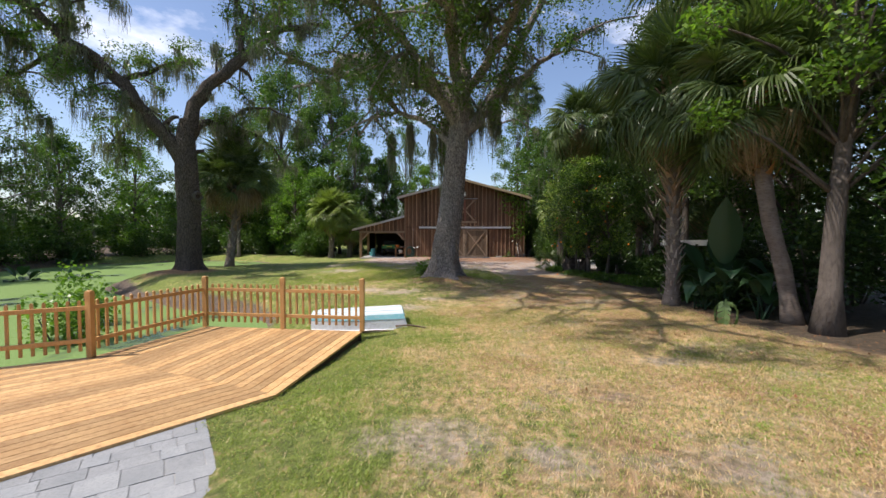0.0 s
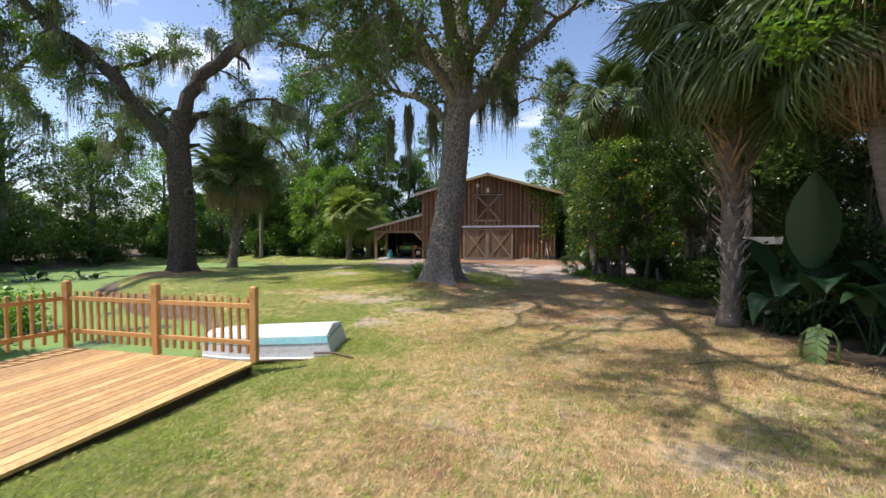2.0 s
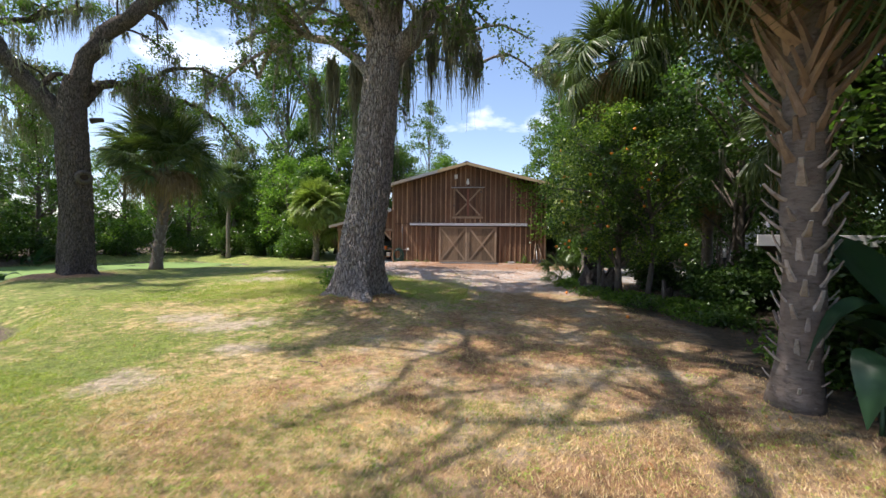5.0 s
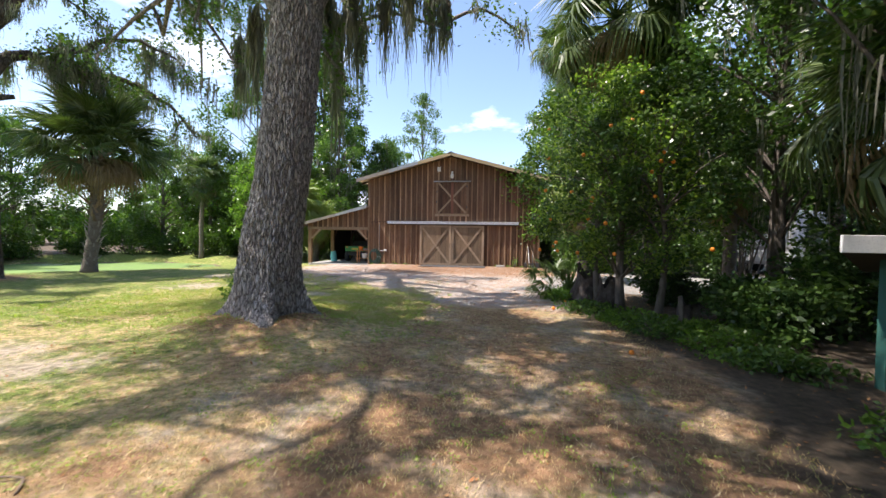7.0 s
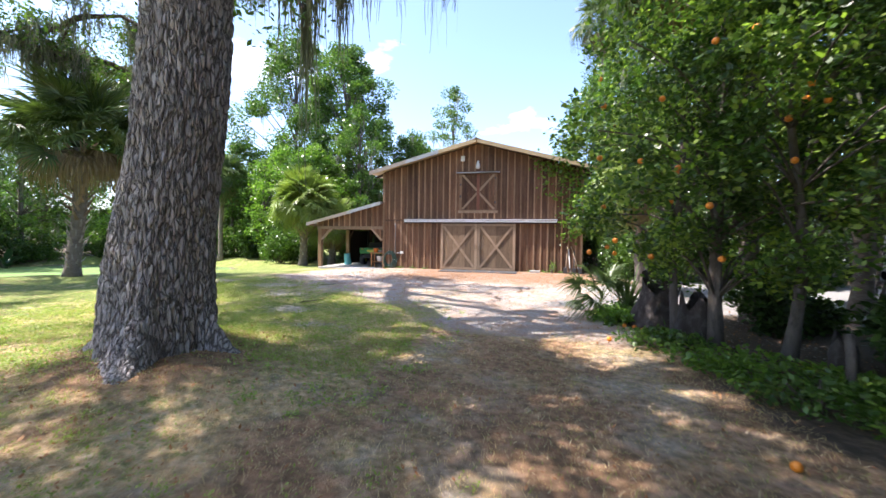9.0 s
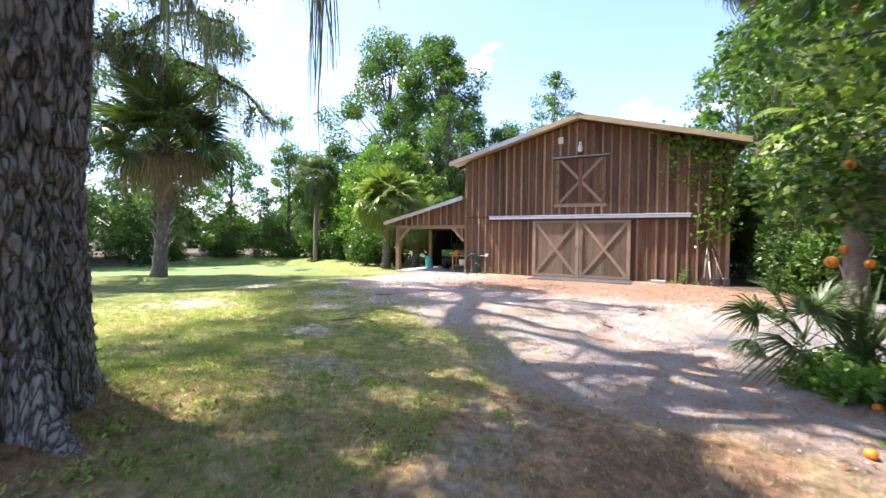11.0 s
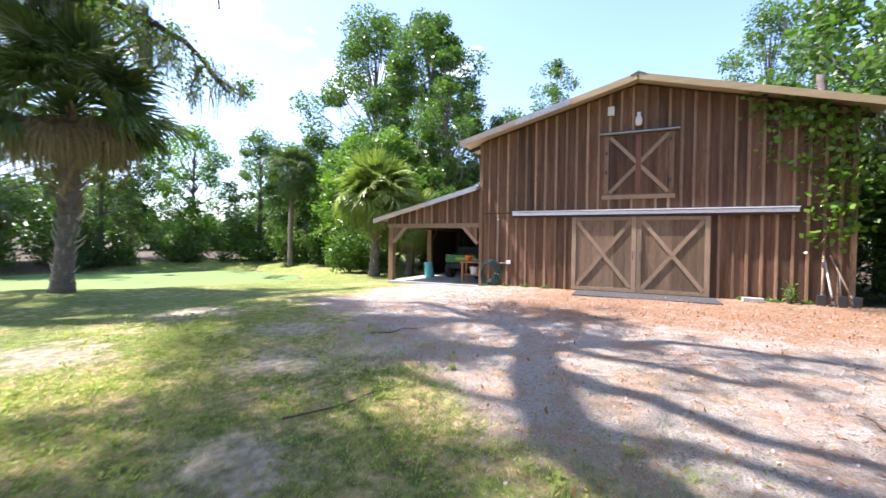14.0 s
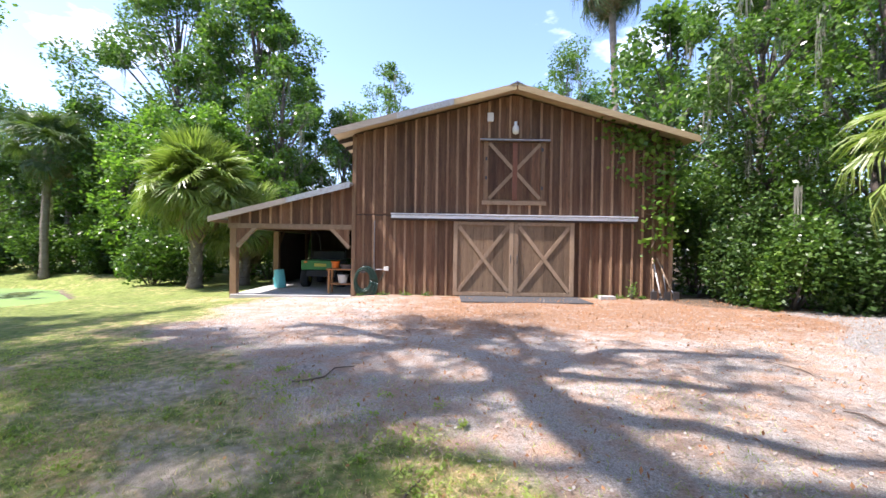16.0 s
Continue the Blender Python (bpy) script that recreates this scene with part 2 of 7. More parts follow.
gp_.inputs["Roughness"].default_value = 0.08
GLASS = m_glass


# ---- mesh helpers ----
def part(name, bm, material, parent=None, label=""):
    """Links a bmesh as one mesh object under a thing or a part."""
    me = bpy.data.meshes.new(name)
    bm.to_mesh(me)
    bm.free()
    me.materials.append(material)
    ob = new(name, me)
    ob.parent = parent
    if label:
        ob["label"] = label
    return ob


def shared(name, me, parent, m):
    ob = new(name, me)
    ob.parent = parent
    ob.matrix_basis = m
    return ob


def thing(name, label, category, at=(0, 0, 0), turn=0, group="", kind=""):
    e = new(name)
    e.matrix_basis = pose(*at, 0, 0, turn)
    return tagged(e, label, category, group, kind)


def add_box(bm, x0, y0, z0, x1, y1, z1, bevel=0.0):
    r = bmesh.ops.create_cube(bm, size=1.0, matrix=Matrix.Translation(((x0 + x1) / 2, (y0 + y1) / 2, (z0 + z1) / 2)) @ Matrix.Diagonal((x1 - x0, y1 - y0, z1 - z0, 1)))
    if bevel:
        es = list({e for v in r["verts"] for e in v.link_edges})
        bmesh.ops.bevel(bm, geom=es, offset=bevel, segments=2, affect="EDGES", profile=0.5)
    return bm


def box(x0, y0, z0, x1, y1, z1, bevel=0.0):
    return add_box(bmesh.new(), x0, y0, z0, x1, y1, z1, bevel)


def prism(points, z0, z1):
    """An upright prism over a convex outline in x, y."""
    bm = bmesh.new()
    lo = [bm.verts.new((x, y, z0)) for x, y in points]
    hi = [bm.verts.new((x, y, z1)) for x, y in points]
    bm.faces.new(hi)
    bm.faces.new(lo[::-1])
    for i in range(len(points)):
        j = (i + 1) % len(points)
        bm.faces.new((lo[i], lo[j], hi[j], hi[i]))
    bmesh.ops.recalc_face_normals(bm, faces=bm.faces)
    return bm


def slab_xz(points, y0, y1):
    """A prism along y over a convex outline in x, z."""
    bm = prism([(x, z) for x, z in points], 0, 1)
    for v in bm.verts:
        x, z, k = v.co
        v.co = (x, y0 + k * (y1 - y0), z)
    bmesh.ops.recalc_face_normals(bm, faces=bm.faces)
    return bm


def beam(bm, a, b, w, h, up=(0, 0, 1)):
    """A bar from a to b, w wide and h high."""
    a, b = Vector(a), Vector(b)
    d = (b - a).normalized()
    side = d.cross(Vector(up))
    side = side.normalized() if side.length > 1e-4 else Vector((1, 0, 0))
    top = side.cross(d)
    m = Matrix.Identity(4)
    for i, c in enumerate((side * w, d * (b - a).length, top * h)):
        m.col[i] = (*c, 0)
    m.translation = (a + b) / 2
    bmesh.ops.create_cube(bm, size=1.0, matrix=m)
    return bm


def tube(bm, pts, radii, sides=8, wob=0.0, rng=random, flute=0):
    """A tapered tube along points; wob and flute make it uneven."""
    rings = []
    n = len(pts)
    prev = None
    for i in range(n):
        p = Vector(pts[i])
        d = (Vector(pts[min(i + 1, n - 1)]) - Vector(pts[max(i - 1, 0)])).normalized()
        x = (prev - d * prev.dot(d)) if prev else d.orthogonal()
        x = x.normalized()
        prev = x
        y = d.cross(x)
        ring = []
        for k in range(sides):
            a = 2 * math.pi * k / sides
            r = radii[i] * (1 + wob * noise.noise(p * 0.9 + Vector((math.cos(a), math.sin(a), 0)) * 1.7))
            if flute:
                r *= 1 + flute * max(0, 1 - i / 4) * max(0, math.sin(a * 5 + 0.7 * math.sin(a * 2)))
            ring.append(bm.verts.new(p + (x * math.cos(a) + y * math.sin(a)) * r))
        rings.append(ring)
    for i in range(n - 1):
        for k in range(sides):
            j = (k + 1) % sides
            f = bm.faces.new((rings[i][k], rings[i][j], rings[i + 1][j], rings[i + 1][k]))
            f.smooth = True
    bm.faces.new(rings[0][::-1])
    bm.faces.new(rings[-1])
    return bm


def bend(pts, step=0.5):
    """Points of a smooth curve through the given ones."""
    out = []
    p = [Vector(q) for q in pts]
    p = [p[0] * 2 - p[1]] + p + [p[-1] * 2 - p[-2]]
    for i in range(1, len(p) - 2):
        n = max(2, int((p[i + 1] - p[i]).length / step))
        for k in range(n):
            t = k / n
            out.append(0.5 * ((2 * p[i]) + (p[i + 1] - p[i - 1]) * t + (2 * p[i - 1] - 5 * p[i] + 4 * p[i + 1] - p[i + 2]) * t * t + (3 * p[i] - p[i - 1] - 3 * p[i + 1] + p[i + 2]) * t ** 3))
    out.append(p[-2])
    return out


def poly_mesh(name, verts, sides, material):
    """A mesh of separate faces, each of the given number of corners."""
    me = bpy.data.meshes.new(name)
    nv = len(verts)
    me.vertices.add(nv)
    me.vertices.foreach_set("co", np.asarray(verts, np.float32).ravel())
    me.loops.add(nv)
    me.loops.foreach_set("vertex_index", np.arange(nv, dtype=np.int32))
    me.polygons.add(nv // sides)
    me.polygons.foreach_set("loop_start", np.arange(0, nv, sides, dtype=np.int32))
    me.update(calc_edges=True)
    me.materials.append(material)
    return me


def unit(v):
    return v / np.maximum(np.linalg.norm(v, axis=1, keepdims=True), 1e-6)


def leaf_cloud(name, P, size, material, rng, aspect=0.55, flat=0.4):
    """One small pointed leaf at each place."""
    n = len(P)
    d = unit(rng.normal(size=(n, 3)) * (1, 1, 0.7) + (0, 0, -0.15))
    up = unit(rng.normal(size=(n, 3)) + (0, 0, flat * 2.5))
    w = unit(np.cross(d, up))
    s = size * rng.uniform(0.6, 1.35, (n, 1))
    q = np.stack([P, P + d * s * 0.5 + w * s * aspect * 0.5, P + d * s, P + d * s * 0.45 - w * s * aspect * 0.5], 1)
    return poly_mesh(name, q.reshape(-1, 3), 4, material)


def strands(name, P, length, material, rng, width=0.035, steps=4):
    """Hanging strands, each a thin tapered strip of quads."""
    n = len(P)
    L = length * rng.uniform(0.35, 1.3, (n, 1))
    a = rng.uniform(0, 2 * math.pi, n)
    w = np.stack([np.cos(a), np.sin(a), 0 * a], 1) * width * rng.uniform(0.5, 1.4, (n, 1))
    quads = []
    prev = P
    for k in range(steps):
        nxt = prev + np.concatenate([rng.normal(size=(n, 2)) * 0.035, -L / steps], 1)
        f0, f1 = 1 - 0.8 * (k / steps) ** 1.5, 1 - 0.8 * ((k + 1) / steps) ** 1.5
        quads.append(np.stack([prev - w * f0, prev + w * f0, nxt + w * f1, nxt - w * f1], 1))
        prev = nxt
    return poly_mesh(name, np.concatenate(quads).reshape(-1, 3), 4, material)


# ---- the lie of the land ----
SHORE = np.array([(-4.2, 9.6), (-5.6, 12.4), (-7.2, 14.2), (-10, 15.3), (-13.5, 17.2), (-16.8, 20.5), (-17.2, 24.5), (-15.6, 28.5), (-14.6, 32),
                  (-15.2, 36), (-18.5, 39), (-24, 40), (-30, 36), (-32, 26), (-31, 12), (-24, 3), (-14, 1.5), (-9.5, 3.2), (-6.6, 5.2)])
WATER = -1.12


def smooth(a, b, v):
    t = np.clip((v - a) / (b - a), 0, 1)
    return t * t * (3 - 2 * t)


def shore_distance(x, y):
    """Metres inside the pond's shore; negative outside."""
    p = np.stack([np.asarray(x, float).ravel(), np.asarray(y, float).ravel()], 1)
    best = np.full(len(p), 1e9)
    inside = np.zeros(len(p), bool)
    for i in range(len(SHORE)):
        a, b = SHORE[i], SHORE[(i + 1) % len(SHORE)]
        e = b - a
        t = np.clip(((p - a) @ e) / (e @ e), 0, 1)
        best = np.minimum(best, np.linalg.norm(p - a - t[:, None] * e, axis=1))
        cross = ((a[1] > p[:, 1]) != (b[1] > p[:, 1])) & (p[:, 0] < (b[0] - a[0]) * (p[:, 1] - a[1]) / (b[1] - a[1] + 1e-12) + a[0])
        inside ^= cross
    return np.where(inside, best, -best).reshape(np.shape(x))


def land(x, y):
    x, y = np.asarray(x, float), np.asarray(y, float)
    z = np.interp(y, [-8, 0, 2, 4, 6.7, 10, 14, 17, 21, 25, 32, 60], [0.0, 0.0, -0.06, -0.15, -0.29, -0.40, -0.42, -0.44, -0.40, -0.24, -0.2, -0.2])
    z = z - (0.17 + 0.12 * smooth(5, 1, y)) * smooth(0.5, 2.0, -x) * smooth(12, 8, y)
    z = z + (-0.42 - z) * smooth(-5, -10, x)
    z = z + 0.36 * np.exp(-((x - 0.1) ** 2 + (y - 17.4) ** 2) / 3.2)
    z = z + 0.15 * np.exp(-((x + 14) ** 2 + (y - 21.4) ** 2) / 4)
    bed = smooth(-0.1, 0.5, ((-0.55 - x) * 2.89 - (y - 1.45) * 2.0) / 3.51) * smooth(5.4, 4.6, y) * smooth(-9, -8, x)
    z = z + (np.minimum(z, -0.42) - z) * bed
    z = z - 0.1 * smooth(-2.6, -3.6, x) * smooth(27, 31, y)
    d = shore_distance(x, y)
    s = smooth(-1.6 - 1.4 * smooth(24, 28, y), 1.4, d + 0.25 * np.sin(x * 1.3 + y * 0.7))
    z = z * (1 - s) - 1.6 * s
    z = z + 0.015 * np.sin(x * 2.1 + 1.3 * np.sin(y * 1.7)) * np.cos(y * 2.3)
    return z


def land_at(x, y):
    return float(land(np.array([x]), np.array([y]))[0])


def gravel_mask(x, y):
    """1 on the gravel yard before the barn and on the drive that leads off it."""
    edge = np.interp(y, [19, 20.5, 22, 24, 26, 29, 31, 33], [9, 3.0, 1.2, -1.2, -4.6, -5.6, -5.8, -6.5])
    yard = smooth(-2.0, 1.8, x - edge + 0.5 * np.sin(y * 1.9) + 0.4 * np.sin(x * 2.3)) * smooth(19.0, 21.5, y) * smooth(33, 32, y)
    return yard * smooth(40, 30, x)


def spaced(lo, hi, step, far):
    c = list(np.arange(lo, hi + step / 2, step))
    a, s = hi, step
    while a < far:
        s *= 1.35
        a += s
        c.append(a)
    a, s = lo, step
    while a > -far:
        s *= 1.35
        a -= s
        c.insert(0, a)
    return np.array(c)


gx, gy = spaced(-34, 14, 0.3, 1500), spaced(-3, 42, 0.3, 1500)
GX, GY = np.meshgrid(gx, gy)
GZ = land(GX, GY)
nx, ny = len(gx), len(gy)
gm = bpy.data.meshes.new("ground")
gm.vertices.add(nx * ny)
gm.vertices.foreach_set("co", np.stack([GX, GY, GZ], -1).astype(np.float32).ravel())
idx = np.arange(nx * ny).reshape(ny, nx)
fq = np.stack([idx[:-1, :-1], idx[:-1, 1:], idx[1:, 1:], idx[1:, :-1]], -1).reshape(-1)
gm.loops.add(len(fq))
gm.loops.foreach_set("vertex_index", fq.astype(np.int32))
gm.polygons.add(len(fq) // 4)
gm.polygons.foreach_set("loop_start", np.arange(0, len(fq), 4, dtype=np.int32))
gm.polygons.foreach_set("use_smooth", np.ones(len(fq) // 4, bool))
gm.update(calc_edges=True)
DIST = shore_distance(GX, GY)


def mask(name, values):
    at = gm.attributes.new(name, "FLOAT", "POINT")
    at.data.foreach_set("value", values.astype(np.float32).ravel())


def dry_mask(x, y):
    """Where the lawn is dry: the middle of the walk, not the pond's banks."""
    d = smooth(-1.9, 1.4, x + 0.45 * np.sin(y * 1.3) + 0.3 * np.sin(y * 3.1)) * smooth(25, 19, y) * 0.8
    d = d + 0.28 * smooth(1.0, 4.0, x + np.sin(y)) * smooth(6, 9, y) * smooth(25, 20, y)
    return np.maximum(d, 0.42 * smooth(-9, -3, x) * smooth(11, 16, y))


def bare_mask(x, y):
    """Worn sandy patches in the lawn."""
    v = np.zeros(np.shape(x))
    for px, py, r in ((-0.1, 3.5, 0.55), (0.9, 3.2, 0.4), (2.3, 3.1, 0.45), (1.9, 4.6, 0.4), (-0.9, 11.4, 0.5), (-1.6, 14.4, 0.9), (-2.9, 15.0, 0.8), (-2.4, 23.2, 0.7), (-3.6, 24.4, 0.8), (-0.4, 13.0, 0.5), (-5.4, 22.0, 1.0), (-6.5, 24.8, 0.9), (3.3, 6.2, 0.4), (-1.0, 21.4, 0.6), (0.4, 20.0, 0.5)):
        v = np.maximum(v, np.exp(-((x - px) ** 2 * 0.6 + (y - py) ** 2) / r ** 2))
    return v


mask("gravel", gravel_mask(GX, GY))
mask("dry", dry_mask(GX, GY))
mask("bare", bare_mask(GX, GY))
mask("bank", smooth(-1.1, -0.2, DIST) * smooth(9, 14, GY))
mask("mulch", np.maximum(np.exp(-((GX - 0.0) ** 2 + (GY - 17.3) ** 2) / 2.6), np.exp(-((GX + 13.8) ** 2 + (GY - 21.3) ** 2) / 4.0)))
# Ground under the trees, darkened by colour for their shade.
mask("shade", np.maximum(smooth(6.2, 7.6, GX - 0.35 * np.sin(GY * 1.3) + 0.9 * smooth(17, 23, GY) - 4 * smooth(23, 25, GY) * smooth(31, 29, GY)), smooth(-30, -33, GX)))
mask("orange", 0.86 * smooth(24, 29, GY) * smooth(-4.5, 0, GX))

mask("drive", smooth(5.6, 7.2, GX + 0.5 * np.sin(GY * 1.7) - 0.5 * (GY - 27)) * smooth(22.5, 24, GY) * smooth(31.0, 29.8, GY))

m, n, l, p = node_mat("ground")
tc = n.new("ShaderNodeTexCoord").outputs["Object"]


def attr(name):
    a = n.new("ShaderNodeAttribute")
    a.attribute_name = name
    return a.outputs["Fac"]


def add_fac(a, b, k):
    x = n.new("ShaderNodeMath")
    x.operation = "MULTIPLY_ADD"
    l.new(b, x.inputs[0])
    x.inputs[1].default_value = k
    l.new(a, x.inputs[2])
    return x.outputs[0]


n_big = noise_node(n, l, tc, 0.55, 4, 0.6)
n_mid = noise_node(n, l, tc, 2.4, 6, 0.65)
n_fine = noise_node(n, l, tc, 16, 8, 0.8)
n_grit = noise_node(n, l, tc, 75, 4, 0.8)
green = mix(n, l, ramp(n, l, n_mid, 0.35, 0.65), (0.14, 0.205, 0.032), (0.24, 0.29, 0.065))
green = mix(n, l, ramp(n, l, n_fine, 0.42, 0.68), green, (0.28, 0.32, 0.085))
straw = mix(n, l, ramp(n, l, n_mid, 0.35, 0.65), (0.66, 0.445, 0.235), (0.56, 0.385, 0.185))
straw = mix(n, l, ramp(n, l, n_fine, 0.42, 0.66), straw, (0.72, 0.59, 0.38))
straw = mix(n, l, ramp(n, l, noise_node(n, l, tc, 5.5, 6, 0.75), 0.52, 0.66), straw, (0.22, 0.25, 0.06))
sand = mix(n, l, ramp(n, l, n_fine, 0.4, 0.7), (0.50, 0.41, 0.32), (0.62, 0.53, 0.43))
rust = mix(n, l, ramp(n, l, n_fine, 0.4, 0.7), (0.36, 0.20, 0.11), (0.50, 0.315, 0.18))
grav = mix(n, l, ramp(n, l, n_grit, 0.35, 0.65), (0.27, 0.23, 0.195), (0.67, 0.60, 0.54))
litter = mix(n, l, ramp(n, l, n_grit, 0.35, 0.65), (0.25, 0.13, 0.07), (0.38, 0.235, 0.14))
bankc = mix(n, l, ramp(n, l, n_fine, 0.35, 0.7), (0.14, 0.105, 0.085), (0.24, 0.185, 0.15))
# Dark soil under the trees, its colour holding their shade as well.
shade_soil = mix(n, l, ramp(n, l, n_fine, 0.35, 0.7), (0.085, 0.062, 0.042), (0.15, 0.11, 0.072))
n_clump = noise_node(n, l, tc, 4.2, 8, 0.72)
dry = add_fac(add_fac(add_fac(attr("dry"), n_big, 1.5), n_mid, 0.7), n_clump, 3.0)
col = mix(n, l, ramp(n, l, dry, 2.72, 3.25), green, straw)
col = mix(n, l, ramp(n, l, add_fac(add_fac(attr("dry"), n_big, -1.2), n_mid, 1.9), 1.2, 1.5), col, sand)
n_rust = noise_node(n, l, tc, 0.9, 5, 0.6)
col = mix(n, l, ramp(n, l, add_fac(add_fac(attr("bare"), n_mid, 2.0), n_fine, 0.9), 1.9, 2.35), col, sand)
col = mix(n, l, ramp(n, l, add_fac(attr("dry"), n_rust, 2.0), 1.7, 2.15), col, rust)
gr = ramp(n, l, add_fac(add_fac(attr("gravel"), n_big, 0.9), n_mid, 1.3), 1.45, 1.8)
lit = ramp(n, l, add_fac(add_fac(attr("orange"), n_mid, 1.1), n_fine, 0.9), 1.45, 1.85)
col = mix(n, l, gr, col, mix(n, l, lit, mix(n, l, ramp(n, l, n_mid, 0.42, 0.62), grav, mix(n, l, ramp(n, l, n_grit, 0.35, 0.65), (0.38, 0.24, 0.165), (0.55, 0.39, 0.285))), litter))
col = mix(n, l, ramp(n, l, add_fac(attr("bank"), n_mid, 0.8), 0.85, 1.15), col, bankc)
col = mix(n, l, ramp(n, l, add_fac(attr("mulch"), n_mid, 0.7), 0.7, 1.05), col, rust)
col = mix(n, l, ramp(n, l, add_fac(attr("shade"), n_mid, 0.6), 0.6, 1.0), col, shade_soil)
paved = mix(n, l, ramp(n, l, n_grit, 0.35, 0.65), (0.27, 0.262, 0.25), (0.40, 0.385, 0.365))
col = mix(n, l, ramp(n, l, add_fac(attr("drive"), n_mid, 0.5), 0.65, 0.85), col, paved)
n_speck = noise_node(n, l, tc, 34, 5, 0.8)
speck = mix(n, l, ramp(n, l, n_speck, 0.5, 0.66), (1.0, 1.0, 1.0), (0.45, 0.42, 0.37))
col = mix(n, l, 0.9, col, speck, "MULTIPLY")
n_tuft = noise_node(n, l, tc, 8.5, 7, 0.75)
tuft = mix(n, l, ramp(n, l, n_tuft, 0.40, 0.60), (0.5, 0.53, 0.43), (1.3, 1.26, 1.2))
tuft = mix(n, l, gr, tuft, (1.0, 1.0, 1.0))
col = mix(n, l, 0.9, col, tuft, "MULTIPLY")
l.new(col, p.inputs["Base Color"])
p.inputs["Roughness"].default_value = 0.95
bn = n.new("ShaderNodeBump")
bn.inputs["Strength"].default_value, bn.inputs["Distance"].default_value = 1.0, 0.05
l.new(add_fac(n_fine, n_tuft, 1.4), bn.inputs["Height"])
l.new(bn.outputs["Normal"], p.inputs["Normal"])
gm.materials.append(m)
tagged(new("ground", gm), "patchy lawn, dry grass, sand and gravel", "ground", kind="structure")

# pond water under a skin of duckweed
m, n, l, p = node_mat("pond_water")
tc = n.new("ShaderNodeTexCoord").outputs["Object"]
weed = ramp(n, l, noise_node(n, l, tc, 0.35, 5, 0.6), 0.34, 0.44)
wcol = mix(n, l, ramp(n, l, noise_node(n, l, tc, 18, 5, 0.7), 0.4, 0.7), (0.135, 0.225, 0.055), (0.21, 0.30, 0.115))
l.new(mix(n, l, weed, (0.05, 0.075, 0.045), wcol), p.inputs["Base Color"])
l.new(ramp(n, l, weed, -0.12, 1.1), p.inputs["Roughness"])
p.inputs["Specular IOR Level"].default_value = 0.25
bm = bmesh.new()
bm.faces.new([bm.verts.new((x * 1.0, y * 1.0, WATER)) for x, y in ((-36, 0), (-2.5, 0), (-2.5, 43), (-36, 43))])
pond = part("water", bm, m)
tagged(pond, "still pond water covered with pale green duckweed", "water", kind="structure")
# STRUCTURE
# ---- barn ----
WALL_Y = 32.42


def roof_z(x):
    return 5.78 - 0.268 * abs(x - 1.48)


barn = thing("barn", "weathered brown board-and-batten barn with a lean-to", "barn", kind="structure")
part("wall", box(-3.12, WALL_Y + 0.03, -0.4, 6.12, WALL_Y + 0.12, 4.3), SHADEDWOOD, barn)
part("wall", slab_xz([(-3.12, 4.3), (6.12, 4.3), (6.12, roof_z(6.12)), (1.48, roof_z(1.48)), (-3.12, roof_z(-3.12))], WALL_Y + 0.03, WALL_Y + 0.12), SHADEDWOOD, barn)
part("wall", box(-3.2, WALL_Y + 0.12, -0.4, -3.08, 45.5, 4.5), BOARD, barn)
part("wall", box(6.08, WALL_Y + 0.12, -0.4, 6.2, 45.5, 4.5), BOARD, barn)
part("wall", slab_xz([(-3.2, -0.4), (6.2, -0.4), (6.2, roof_z(6.2)), (1.48, roof_z(1.48)), (-3.2, roof_z(-3.2))], 45.5, 45.6), BOARD, barn)
rng_b = random.Random(4)
x = -3.2
while x < 6.19:
    w = min(0.303, 6.2 - x)
    top = roof_z(x + w / 2) - 0.045
    split = 2.16 if x > -2.1 else 9.0
    for z0, z1, proud in ((-0.24, min(split, top), 0.0), (split, top, 0.012)):
        if z1 - z0 > 0.05 and not (z0 < 0 and -0.25 < x + w / 2 < 3.3):
            part("board", box(x + 0.002, WALL_Y - proud, z0, x + w - 0.002, WALL_Y + 0.028, z1), BOARD, barn)
        elif z0 < 0:
            part("board", box(x + 0.002, WALL_Y, 1.9, x + w - 0.002, WALL_Y + 0.028, z1), BOARD, barn)
    x += 0.305
x = -3.2
k = 0
while x < 6.2:
    top = roof_z(x) - 0.05
    bx = x + rng_b.uniform(-0.012, 0.012)
    bw = 0.032 + rng_b.uniform(-0.004, 0.006)
    for z0, z1, proud in ((-0.22, 2.14, 0.024), (2.2, top, 0.036)):
        if z0 < 0 and -0.3 < x < 3.36:
            continue
        if z0 > 0 and 0.56 < x < 2.48:
            part("batten", box(bx - bw, WALL_Y - proud, z0, bx + bw, WALL_Y - 0.013, 2.5), BATTEN, barn)
            z0 = 4.47
        part("batten", box(bx - bw, WALL_Y - proud, z0, bx + bw, WALL_Y - (0.001 if z0 < 0 else 0.013), z1), BATTEN, barn)
    x += 0.305
    k += 1
part("corner_board", box(-3.235, WALL_Y - 0.045, -0.24, -3.12, WALL_Y - 0.026, 4.42), BATTEN, barn)
part("corner_board", box(6.12, WALL_Y - 0.045, -0.24, 6.235, WALL_Y - 0.026, 4.4), BATTEN, barn)
part("seam_board", box(-3.1, WALL_Y - 0.022, 2.13, -2.1, WALL_Y - 0.001, 2.16), SHADEDWOOD, barn)

